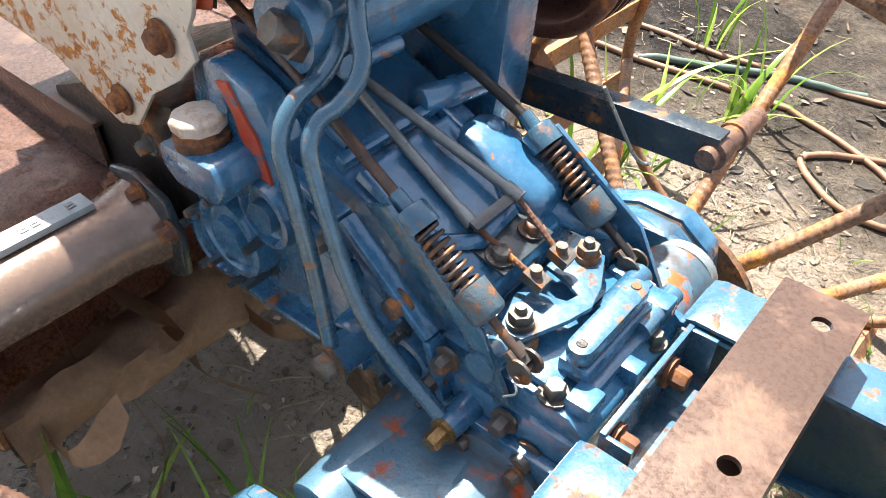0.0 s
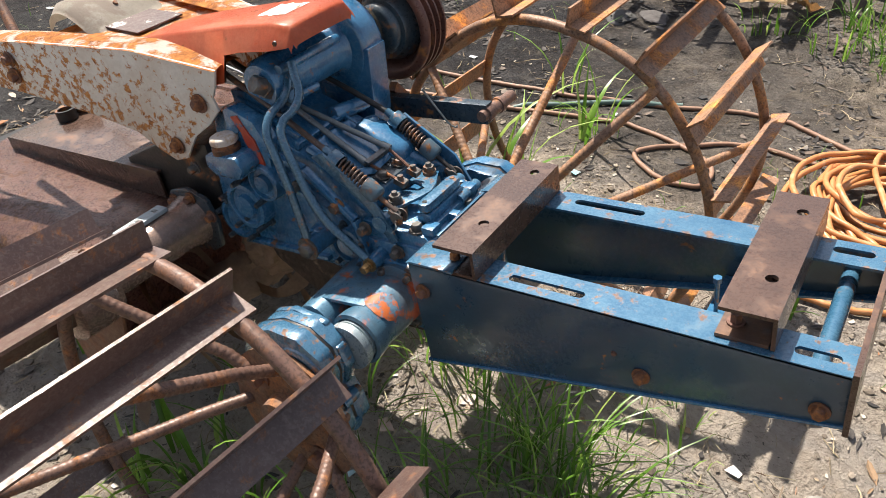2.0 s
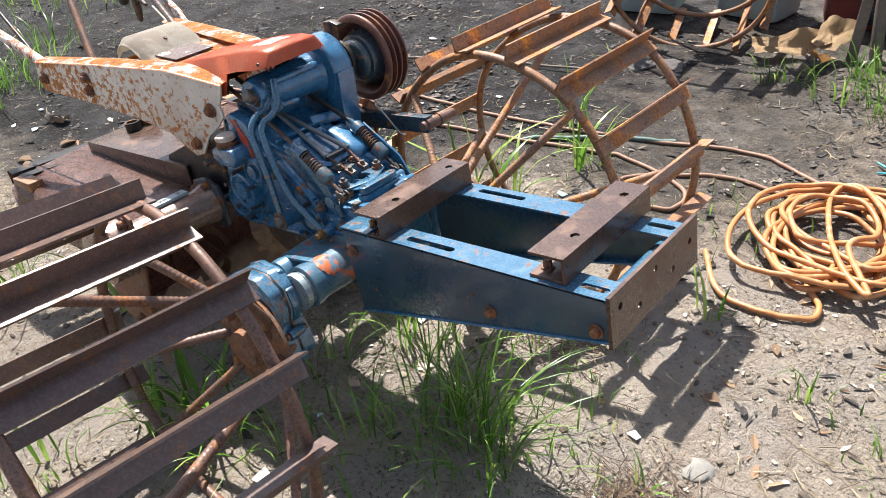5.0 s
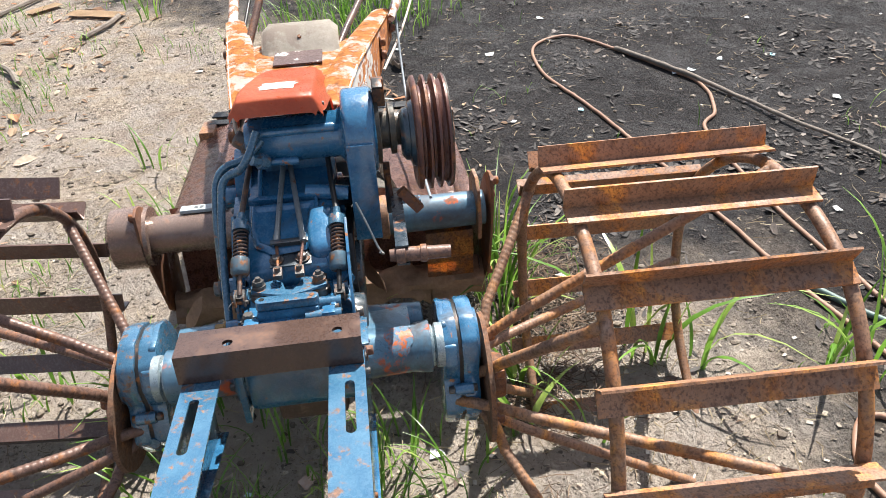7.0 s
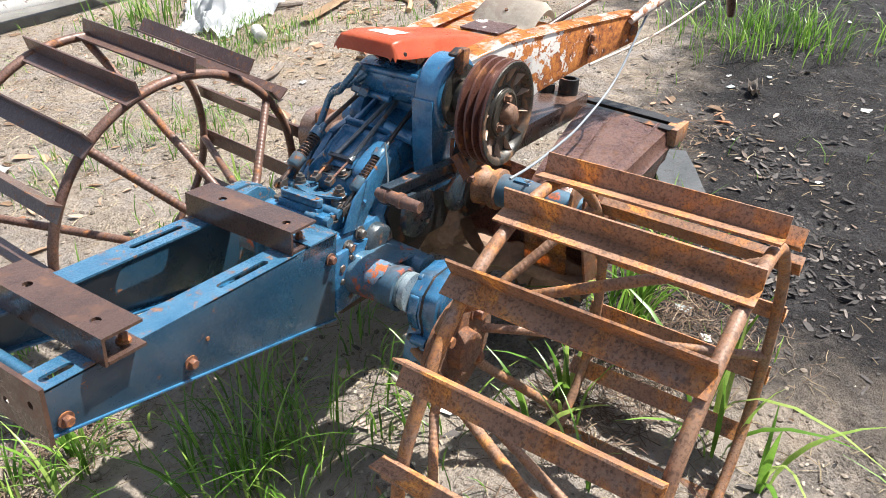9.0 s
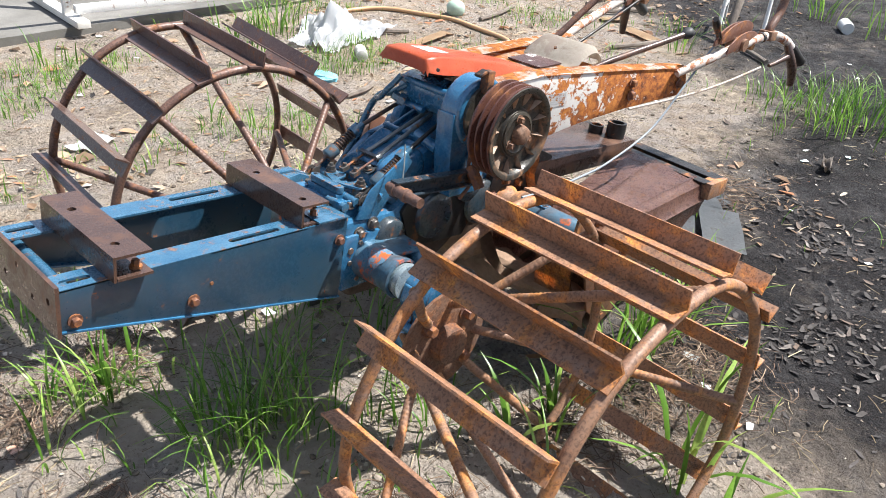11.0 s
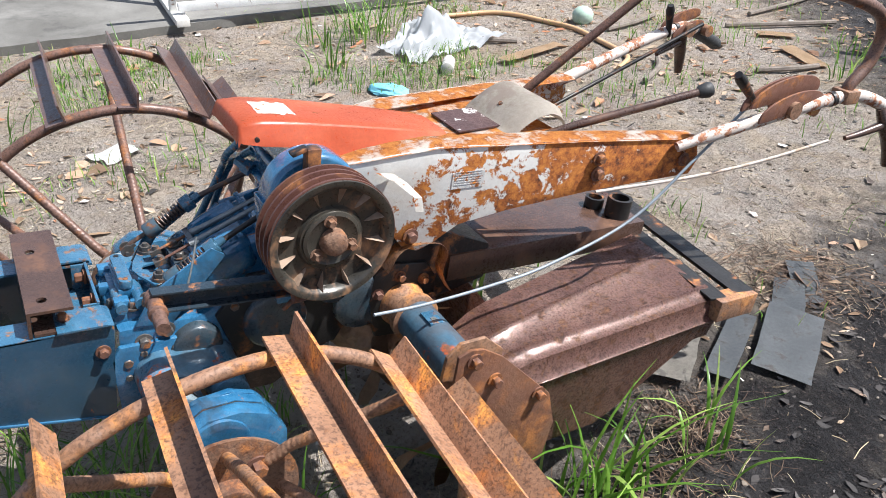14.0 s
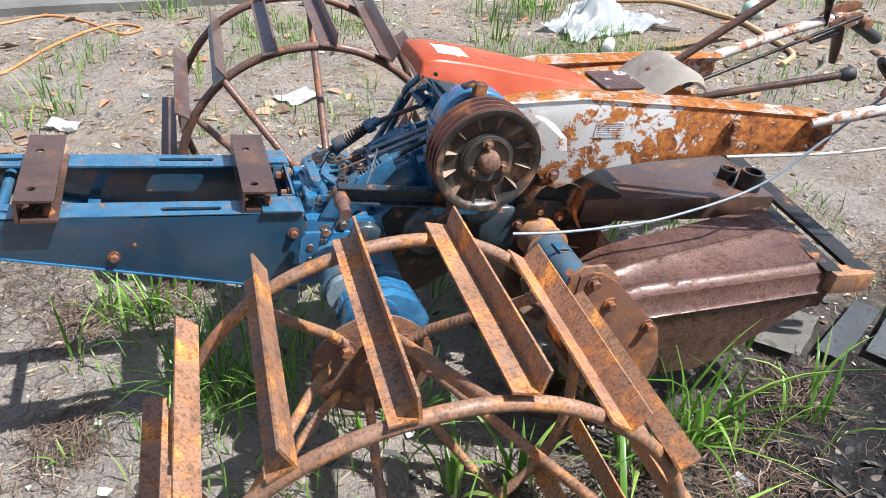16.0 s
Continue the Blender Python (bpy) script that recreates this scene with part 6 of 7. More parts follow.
        add_prism(bm, [(-0.662, -0.034), (-0.69, -0.022), (-0.722, -0.028), (-0.775, -0.060), (-0.932, -0.205), (-0.966, -0.30), (-0.955, -0.41), (-0.87, -0.45), (-0.77, -0.37), (-0.70, -0.22), (-0.66, -0.10)], y, y + s * 0.008)
        sp = part("side_plate", bm, surface("rusty_side_plate", (0.13, 0.06, 0.04), (0.2, 0.1, 0.06), 7, 0.55, 0.1, RUST, 0.45, 9, 0.1, 0.4, 90, (0.04, 0.07, 0.09), 0.25), hood, "rusty tiller side plate", 0.002)
        bm = B()
        for x, z in ((-0.70, -0.050), (-0.762, -0.115), (-0.895, -0.192), (-0.84, -0.40)):
            add_bolt(bm, (x, y + s * 0.008, z), (0, s, 0), 0.012, 0.016)
        part("bolt", bm, RUSTY_BOLT, hood)
    # apron hanging behind the rotor, and a folded guard in front of it
    bm = B()
    add_sheet(bm, [[Vector((-0.93 - 0.10 * v + 0.10 * v * v, -0.40 + 0.88 * u / 8, -0.13 - 0.36 * v + 0.012 * noise.noise(Vector((u * 0.9, v * 3, 5))))) for u in range(9)] for v in (0, 0.2, 0.4, 0.6, 0.8, 1.0)])
    bmesh.ops.solidify(bm, geom=bm.faces[:], thickness=0.004)
    part("apron", bm, HOOD_RUST, hood, "rust-brown apron behind the rotor")
    bm = B()
    add_sheet(bm, [[Vector((x, y, z)) for y in (0.322, 0.330, 0.40, 0.446, 0.454)] for x, z in ((-0.745, -0.190), (-0.715, -0.196), (-0.712, -0.265), (-0.722, -0.272), (-0.735, -0.345), (-0.76, -0.350))])
    bmesh.ops.solidify(bm, geom=bm.faces[:], thickness=0.005)
    part("guard_plate", bm, LUG_RUST, hood, "orange-rusted folded guard plate")
    # rotor with bent tines
    rot = Vector((-0.83, 0, -0.405))
    bm = B()
    rr = []
    for i in range(46):
        y, row = -0.41 + 0.905 * i / 45, []
        for k in range(20):
            a = 2 * math.pi * k / 20
            d = Vector((math.cos(a), y * 9, math.sin(a)))
            r = 0.052 + 0.030 * noise.noise(d * 1.1) + 0.016 * noise.noise(d * 2.7) + 0.006 * noise.noise(d * 7)
            row.append(rot + Vector((r * math.cos(a), y, r * math.sin(a))))
        rr.append(row + row[:1])
    add_sheet(bm, rr)
    bmesh.ops.remove_doubles(bm, verts=bm.verts[:], dist=1e-5)
    rotor = part("rotor", bm, MUD, tractor, "mud-caked tiller rotor")
    src = None
    for k in range(20):
        y = -0.37 + 0.83 * k / 19
        a = radians(k * 137)
        if src is None:
            bm = B()
            g = []
            for i in range(9):
                u = i / 8
                r = 0.03 + 0.19 * u
                bend = 0.22 * max(0, u - 0.5) ** 1.6
                sweep = 0.55 * u * u
                d = Vector((math.cos(sweep), 0, math.sin(sweep)))
                w = 0.015 + (0.016 * min(1, max(0, u - 0.55) / 0.3) if u < 0.95 else 0.004)
                tdir = Vector((-math.sin(sweep), 0, math.cos(sweep)))
                g.append([d * r + Vector((0, bend, 0)) - tdir * w, d * r + Vector((0, bend + 0.004, 0)) + tdir * w])
            add_sheet(bm, g)
            bmesh.ops.solidify(bm, geom=bm.faces[:], thickness=0.020)
            src = part("tine", bm, MUD, rotor, "curved muddy tine", 0, Matrix.Translation(rot + Y * y) @ Matrix.Rotation(a, 4, "Y"))
        else:
            share("tine", src, rotor, Matrix.Translation(rot + Y * y) @ Matrix.Rotation(a, 4, "Y") @ (Matrix.Scale(-1, 4, Y) if k % 2 else Matrix.Identity(4)))
    # tension arm with its handle stub on the left
    bm = B()
    a, b = Vector((-0.47, 0.240, 0.030)), Vector((-0.143, 0.230, 0.043))
    d = (b - a).normalized()
    r = Matrix.Rotation(-math.atan2(d.z, d.x), 3, "Y")
    m = (a + b) / 2
    sec = [(-0.012, 0.022), (0.014, 0.022), (0.014, 0.0175), (-0.007, 0.0175), (-0.007, -0.0175), (0.014, -0.0175), (0.014, -0.022), (-0.012, -0.022)]
    ends = [[bm.verts.new(q + Vector((0, y, z))) for y, z in sec] for q in (a, b)]
    bm.faces.new(ends[0]), bm.faces.new(ends[1][::-1])
    for i in range(8):
        bm.faces.new((ends[0][i], ends[1][i], ends[1][(i + 1) % 8], ends[0][(i + 1) % 8]))
    arm = part("tension_arm", bm, surface("dark_blue_brown_arm", (0.018, 0.040, 0.062), (0.050, 0.060, 0.070), 9, 0.3, 0.3, RUST, 0.3, 22), tractor, "dark flat steel arm", 0.001)
    bm = B()
    o = Vector((-0.150, 0.206, 0.043))
    ax = Vector((0.008, 0.146, -0.001))
    add_lathe(bm, o, ax, [(0, 0.012), (0.012, 0.013), (0.013, 0.018), (0.030, 0.018), (0.032, 0.015), (0.060, 0.015), (0.061, 0.018), (0.072, 0.018), (0.074, 0.014), (0.120, 0.013)], 18)
    part("handle_stub", bm, RING_DARK, arm, "brown ribbed pin")
    bm = B()
    add_tube(bm, smooth_path([(-0.25, 0.150, 0.12), (-0.235, 0.17, 0.07), (-0.22, 0.185, 0.03), (-0.21, 0.195, 0.018), (-0.202, 0.188, 0.026)], 5), 0.0022, 6)
    part("wire_hook", bm, ROD, tractor, "bent wire hook")
    # mud-caked chain case under the tube
    bm = B()
    bmesh.ops.create_icosphere(bm, subdivisions=5, radius=1.0)
    for v in bm.verts:
        n = noise.noise(v.co * 2.3) * 0.20 + noise.noise(v.co * 6) * 0.12 + noise.noise(v.co * 15) * 0.05
        v.co = Vector((-0.70 + v.co.x * 0.085 * (1 + n), 0.04 + v.co.y * 0.09 * (1 + n), -0.27 + v.co.z * 0.10 * (1 + n)))
    part("chain_case", bm, MUD, tractor, "mud-caked chain case")


build_tiller()


# ---- the yard round the machine ----
def ground_at(x, y):
    return mud_height(x, y)


def on_ground(x, y, lift=0.0):
    return Vector((x, y, ground_at(x, y) + lift))


def hose(name, pts, r, mat, label, category, lift=None, n=9, sub=8):
    bm = B()
    p = smooth_path([(x, y, 0) for x, y in pts], sub)
    p = [Vector((q.x, q.y, ground_at(q.x, q.y) + (r if lift is None else lift))) for q in p]
    add_tube(bm, p, r, n)
    return single(name, bm, mat, label, category)


def build_hoses():
    rnd = random.Random(3)
    # coil of orange hose, tumbled in loops
    pts = [(0.30, 1.16), (0.42, 0.98), (0.56, 0.93), (0.72, 0.97), (0.73, 1.06), (0.66, 1.16)]
    line = [Vector((x, y, 0.016)) for x, y in pts]
    a = -1.7
    for k in range(15):
        cx, cy = 0.66 + rnd.uniform(-0.08, 0.08), 1.52 + rnd.uniform(-0.10, 0.10)
        rx, ry = rnd.uniform(0.10, 0.31), rnd.uniform(0.16, 0.38)
        turn = rnd.uniform(-0.5, 0.5)
        for i in range(9):
            a += 2 * math.pi / 9
            u, v = rx * math.cos(a), ry * math.sin(a)
            line.append(Vector((cx + u * math.cos(turn) - v * math.sin(turn), cy + u * math.sin(turn) + v * math.cos(turn), 0.012 + 0.005 * k + rnd.uniform(0, 0.022))))
    line += [Vector((0.95, 1.65, 0.02)), Vector((1.15, 1.72, 0.02)), Vector((1.5, 1.9, 0.02)), Vector((2.2, 2.3, 0.02))]
    bm = B()
    p = smooth_path(line, 6)
    add_tube(bm, [q + Vector((0, 0, ground_at(q.x, q.y))) for q in p], 0.0105, 8)
    single("air_hose", bm, HOSE, "orange rubber hose lying in a tumbled coil", "hose")
    hose("brown_hose", [(0.55, 1.85), (0.18, 2.0), (-0.15, 1.95), (-0.49, 1.85), (-1.2, 1.78), (-1.97, 1.77), (-2.2, 1.91), (-2.6, 1.98), (-3.09, 1.76), (-3.43, 1.56), (-3.40, 1.36), (-3.20, 1.23), (-2.8, 1.22), (-2.4, 1.33), (-1.99, 1.42), (-1.4, 1.52), (-0.8, 1.60), (-0.35, 1.68), (0.02, 1.55), (0.06, 1.38), (-0.1, 1.36), (-0.22, 1.50), (0.10, 1.72), (0.4, 1.72)], 0.0095, HOSE_BROWN, "dusty brown hose snaking over the dark soil", "hose")
    hose("green_pipe", [(-0.82, 1.60), (-0.69, 1.69), (-0.45, 1.83), (-0.20, 1.95)], 0.012, surface("dull_green_pipe", (0.06, 0.11, 0.10), (0.12, 0.17, 0.15), 12, 0.5), "dull green length of pipe", "pipe")
    hose("orange_cord", [(1.6, -2.55), (1.2, -2.9), (0.95, -3.35), (0.62, -3.75), (0.42, -3.62), (0.55, -3.50), (0.80, -3.90), (1.05, -4.05), (1.36, -3.89), (2.2, -3.7)], 0.009, HOSE, "thin orange cord on the dry soil", "cord")
    hose("bent_pipe", [(-3.05, -3.55), (-3.43, -3.44), (-3.62, -3.1), (-3.69, -2.8), (-3.68, -2.4), (-3.60, -2.14), (-3.40, -2.0)], 0.018, HOSE_PALE, "pale orange bent pipe", "pipe")
    bm = B()
    for j in range(4):
        q = [Vector((0.62 + 0.30 * t + 0.03 * math.sin(7 * t + j * 2), 2.12 + 0.05 * math.sin(5 * t + j) + 0.02 * j, 0)) for t in [i / 24 for i in range(25)]]
        add_tube(bm, [Vector((v.x, v.y, ground_at(v.x, v.y) + 0.008 + 0.004 * j)) for v in q], 0.005, 6)
    single("turquoise_string", bm, CYAN, "tangled turquoise plastic string on soil", "string")
    # dead branch
    bm = B()
    p = smooth_path([(-3.15, 1.72, 0.02), (-2.75, 1.92, 0.03), (-2.34, 2.08, 0.02), (-1.95, 2.20, 0.03), (-1.55, 2.39, 0.02), (-0.9, 2.55, 0.03)], 6)
    add_tube(bm, [v + Vector((0, 0.008 * noise.noise(v * 9), ground_at(v.x, v.y))) for v in p], [(0.0135 - 0.006 * i / (len(p) - 1)) * (1 + 0.25 * noise.noise(Vector((i * 0.9, 0, 4)))) for i in range(len(p))], 10)
    single("dead_branch", bm, BARK, "long grey dead branch on the soil", "branch")


build_hoses()


def slab(name, mat, x, y, sx, sy, sz, rz, label, category, tilt=(0, 0), lift=0.0, rough=0.0, group=""):
    bm = B()
    nx, ny = max(2, int(sx / 0.06)), max(2, int(sy / 0.06))
    g = [[Vector((sx * (i / nx - 0.5), sy * (j / ny - 0.5), rough * noise.noise(Vector((i * 0.5 + x * 3, j * 0.5, y))))) for i in range(nx + 1)] for j in range(ny + 1)]
    for row in (g[0], g[-1]):
        for q in row:
            q.y += 0.25 * rough * noise.noise(q * 30) + 0.006 * noise.noise(q * 20)
    add_sheet(bm, g)
    bmesh.ops.solidify(bm, geom=bm.faces[:], thickness=-sz)
    z = ground_at(x, y) + sz * 0.5 + lift
    return single(name, bm, mat, label, category, group, at=pose(x, y, z, tilt[0], tilt[1], rz))


# grey boards beside the tiller
for x, y, sx, sy, rz, tx, lift in ((-1.857, 0.289, 0.357, 0.086, 28, (3, 2), 0.025), (-2.045, 0.372, 0.372, 0.185, 31, (-3, 2), 0.020), (-2.26, 0.20, 0.30, 0.11, 36, (4, -3), 0.015), (-2.42, 0.15, 0.26, 0.10, 48, (2, 3), 0.010)):
    slab("board", PLANK, x, y, sx, sy, 0.014, rz, "weathered grey broken board lying on the soil", "board", tx, lift, 0.004, "broken boards by the tiller")
slab("wood_slab", surface("muddy_wood_slab", (0.20, 0.18, 0.155), (0.32, 0.29, 0.25), 12, 0.85, 0, ((0.09, 0.08, 0.07), (0.14, 0.125, 0.11)), 0.3, 14), -1.64, 0.235, 0.24, 0.15, 0.045, 36, "muddy grey wooden slab under the tiller hood", "wood", (4, 3), 0.015, 0.006)
slab("timber", TIMBER, -3.1, -2.52, 0.55, 0.09, 0.05, 12, "rough brown timber offcut", "timber", lift=0.01, rough=0.006)
slab("plank", TIMBER, -4.69, -1.62, 0.42, 0.13, 0.025, 70, "short pale plank on the ground", "plank", lift=0.01, rough=0.005)
slab("wood_block", TIMBER, -4.95, -2.05, 0.26, 0.10, 0.03, -40, "sun-bleached wood piece on dry soil", "wood", lift=0.01, rough=0.005)


def crumpled(name, mat, x, y, size, label, category, seed, flat_=1.0, sub=4):
    bm = B()
    bmesh.ops.create_icosphere(bm, subdivisions=sub, radius=1.0)
    off = Vector((seed * 3.1, seed * 1.7, seed))
    for v in bm.verts:
        c = v.co.copy()
        d = 1 + 0.40 * noise.noise(c * 1.3 + off) + 0.25 * abs(noise.noise(c * 3.1 + off)) + 0.10 * noise.noise(c * 8 + off)
        v.co = Vector((c.x * size[0] * d, c.y * size[1] * d, max(c.z, -0.55) * size[2] * d * flat_))
    lo = min(v.co.z for v in bm.verts)
    return single(name, bm, mat, label, category, at=pose(x, y, ground_at(x, y) - lo - 0.01, 0, 0, seed * 40))


def build_sack():
    """A thin sheet of plastic dropped in folds."""
    bm = B()
    n = 56
    g = []
    for j in range(n + 1):
        row = []
        for i in range(n + 1):
            u, v = 2 * i / n - 1, 2 * j / n - 1
            q = Vector((u * 1.6, v * 1.6, 7.0))
            edge = 1 + 0.22 * noise.noise(Vector((u * 1.3, v * 1.3, 2)))
            hump = 0.46 * max(0, 1 - math.sqrt(1.5 * (u - 0.15) ** 2 + 2.6 * v * v)) ** 0.9
            fold = 0.08 * abs(noise.noise(q * 0.9)) + 0.07 * abs(noise.noise(q * 1.9 + Vector((0, 4, 0)))) + 0.03 * abs(noise.noise(q * 4.1)) + 0.006 * noise.noise(q * 9)
            row.append(Vector((0.40 * u * edge, 0.27 * v * edge * (1 - 0.3 * u), hump * (0.6 + 0.6 * noise.noise(q * 1.4 + Vector((3, 0, 0)))) + fold)))
        g.append(row)
    add_sheet(bm, g)
    single("plastic_sack", bm, BAG, "crumpled thin white plastic sheet on the grass", "plastic bag", at=pose(-2.62, -3.02, ground_at(-2.62, -3.02) - 0.005, 0, 0, 30))


build_sack()
crumpled("plastic_bag", BLUE_BAG, -1.95, -2.36, (0.11, 0.07, 0.032), "crumpled light blue plastic bag", "plastic bag", 3)
crumpled("black_sack", BLACK_BAG, 0.42, 4.15, (0.55, 0.40, 0.34), "shiny black plastic sack on the scrap heap", "plastic bag", 4)
crumpled("black_sack", BLACK_BAG, 1.15, 3.95, (0.45, 0.40, 0.28), "shiny black plastic sack on the scrap heap", "plastic bag", 6)
crumpled("stone", surface("pale_grey_stone", (0.17, 0.16, 0.145), (0.27, 0.255, 0.23), 30, 0.85), 0.702, 0.252, (0.040, 0.034, 0.011), "pale grey crumpled stone on the mud", "stone", 5, 1, 3)
crumpled("rag", surface("grey_cloth_rag", (0.045, 0.042, 0.04), (0.09, 0.084, 0.08), 14, 0.9), -0.82, 2.78, (0.09, 0.07, 0.022), "grey muddy rag under the scrap wheel", "rag", 7)
crumpled("rag", surface("mauve_cloth_rag", (0.055, 0.048, 0.046), (0.10, 0.088, 0.084), 14, 0.9), -0.66, 2.86, (0.09, 0.06, 0.024), "grey muddy rag under the scrap wheel", "rag", 8)


def build_bottle():
    bm = B()
    add_lathe(bm, (0, 0, 0), (1, 0, 0), [(0, 0.030), (0.006, 0.040), (0.05, 0.041), (0.055, 0.038), (0.09, 0.041), (0.095, 0.038), (0.14, 0.041), (0.175, 0.036), (0.20, 0.016), (0.215, 0.015)], 20)
    ob = thing("bottle", "crushed clear plastic bottle on the dry soil", "bottle", at=pose(-2.40, -2.45, ground_at(-2.4, -2.45) + 0.04, 0, 0, -125))
    body = part("body", bm, CLEAR, ob)
    bm = B()
    add_lathe(bm, (0.212, 0, 0), (1, 0, 0), [(0, 0.018), (0.018, 0.018)], 16)
    part("cap", bm, PAPER, ob)
    bm = B()
    add_lathe(bm, (0, 0, 0), (1, 0, 0), [(0, 0.05), (0.02, 0.055), (0.06, 0.050), (0.09, 0.055), (0.12, 0.050), (0.16, 0.055), (0.2, 0.05)], 18)
    single("can", bm, PAPER, "white ribbed plastic can on its side", "can", at=pose(-6.63, -0.68, ground_at(-6.63, -0.68) + 0.055, 0, 0, 30))
    bm = B()
    add_lathe(bm, (0, 0, 0), (0, 0, 1), [(0, 0.055), (0.02, 0.075), (0.07, 0.080), (0.10, 0.062), (0.12, 0.03)], 20)
    single("plastic_pot", bm, GREEN_PLASTIC, "small pale green plastic pot", "pot", at=pose(-3.88, -2.95, ground_at(-3.88, -2.95)))


build_bottle()


def scrap_sheet(name, mat, x, y, sx, sy, rz, label, category, seed, curl=0.02, tilt=(0, 0), lift=0.012):
    bm = B()
    g = []
    for j in range(9):
        row = []
        for i in range(9):
            u, v = i / 8 - 0.5, j / 8 - 0.5
            e = 1 + 0.18 * noise.noise(Vector((u * 3 + seed, v * 3, seed)))
            row.append(Vector((u * sx * e, v * sy * e, curl * noise.noise(Vector((u * 2.5, v * 2.5, seed * 2))) + curl * 1.2 * (u * u + v * v))))
        g.append(row)
    add_sheet(bm, g)
    bmesh.ops.solidify(bm, geom=bm.faces[:], thickness=0.002)
    return single(name, bm, mat, label, category, at=pose(x, y, ground_at(x, y) + lift, tilt[0], tilt[1], rz))


scrap_sheet("paper_sheet", PAPER, -0.39, -2.17, 0.20, 0.15, 25, "dirty white paper sheet on the soil", "paper", 1)
scrap_sheet("paper_sheet", PAPER, 0.78, -2.13, 0.12, 0.16, 60, "dirty white paper scrap on soil", "paper", 4, 0.04)
scrap_sheet("cardboard", CARD, -0.18, 3.30, 0.40, 0.15, 30, "torn brown cardboard leaning on the scrap heap", "cardboard", 2, 0.06, (24, -6), 0.08)
scrap_sheet("cardboard", CARD, 0.02, 3.40, 0.18, 0.20, -15, "torn brown cardboard leaning on the scrap heap", "cardboard", 5, 0.06, (40, 4), 0.13)
scrap_sheet("cardboard", CARD, 0.02, 3.20, 0.20, 0.08, 70, "torn strip of brown cardboard", "cardboard", 6, 0.05, (0, 25), 0.06)
scrap_sheet("fallen_leaf", surface("big_dry_leaf", (0.14, 0.115, 0.095), (0.22, 0.185, 0.155), 20, 0.7), -3.2, 0.42, 0.16, 0.05, 20, "large dry curled leaf on soil", "leaf", 8, 0.06)


def build_scrap_heap():
    """Scrap beyond the left wheel: an upright cage wheel, containers, posts and a muddy axle."""
    wheel = thing("scrap_cage_wheel", "rusty spare cage wheel leaning by the containers", "cage wheel", at=Matrix.Translation((-0.77, 3.27, 0.45)) @ Matrix.Rotation(radians(14), 4, "Z") @ Matrix.Rotation(radians(18), 4, "X"))
    for y in (-0.17, 0.17):
        bm = B()
        add_tube(bm, [(0.46 * math.cos(2 * math.pi * k / 64), y, 0.46 * math.sin(2 * math.pi * k / 64)) for k in range(64)], 0.015, 9, True)
        part("rim", bm, RING_RUST, wheel)
    src = None
    for k in range(14):
        m = Matrix.Rotation(2 * math.pi * k / 14, 4, "Y")
        if src is None:
            bm = B()
            add_box(bm, (0.475, 0, 0.0), (0.006, 0.48, 0.05))
            add_box(bm, (0.497, 0, -0.022), (0.05, 0.48, 0.006))
            src = part("lug", bm, LUG_RUST, wheel, "", 0, m)
        else:
            share("lug", src, wheel, m)
    for k in range(4):
        bm = B()
        a = radians(45 + 90 * k)
        add_tube(bm, [(0.08 * math.cos(a), 0, 0.08 * math.sin(a)), (0.46 * math.cos(a), 0.17, 0.46 * math.sin(a))], 0.012, 8)
        part("spoke", bm, RING_RUST, wheel)
    bm = B()
    add_lathe(bm, (0, -0.02, 0), (0, 1, 0), [(0, 0.12), (0.04, 0.12)], 24)
    part("hub_plate", bm, RING_RUST, wheel)
    for x, y, rz, mat, lab in ((-1.30, 3.82, 12, DRUM_GREY, "grey-green plastic container on the scrap heap"), (-0.62, 4.00, -8, DRUM_GREY, "grey-green plastic container on the scrap heap"), (-0.02, 4.10, 20, DRUM_RED, "dark red container on the scrap heap")):
        ob = thing("container", lab, "container", at=pose(x, y, ground_at(x, y), 0, 0, rz))
        bm = B()
        add_box(bm, (0, 0, 0.34), (0.42, 0.34, 0.68))
        part("body", bm, mat, ob, "", 0.045)
        bm = B()
        for z in (0.2, 0.46):
            add_box(bm, (0, 0, z), (0.43, 0.35, 0.03))
        part("band", bm, mat, ob, "", 0.01)
        bm = B()
        add_lathe(bm, (0.1, 0, 0.68), (0, 0, 1), [(0, 0.05), (0.04, 0.05)], 16)
        part("cap", bm, RUBBER, ob)
    for x, y, rz, tilt in ((0.13, 3.43, 10, 3), (0.24, 3.50, 40, -4)):
        bm = B()
        add_box(bm, (0, 0, 0.55), (0.055, 0.045, 1.15))
        single("post", bm, BARK, "rough dark wooden post", "post", at=pose(x, y, ground_at(x, y) - 0.03, tilt, tilt, rz), bev=0.006)
    ob = thing("scrap_axle", "muddy rusty axle part of scrap machinery", "axle", at=pose(0.86, 2.80, ground_at(0.86, 2.8), 0, 0, 0))
    bm = B()
    add_tube(bm, smooth_path([(-0.10, 0.55, 0.50), (-0.06, 0.30, 0.30), (0.0, 0.10, 0.16), (0.14, 0.02, 0.10), (0.34, 0.05, 0.12)], 6), 0.034, 10)
    part("beam", bm, HUB_MUD, ob)
    bm = B()
    add_lathe(bm, (0.06, -0.02, 0.07), (0.3, 0.2, 1), [(-0.06, 0.05), (-0.03, 0.085), (0.05, 0.085), (0.08, 0.05)], 18)
    part("hub", bm, HUB_MUD, ob)
    bm = B()
    add_tube(bm, smooth_path([(0.05, 0.1, 0.15), (0.25, 0.35, 0.32), (0.55, 0.50, 0.36), (0.9, 0.6, 0.5)], 6), 0.022, 10)
    part("stay", bm, HUB_MUD, ob)
    bm = B()
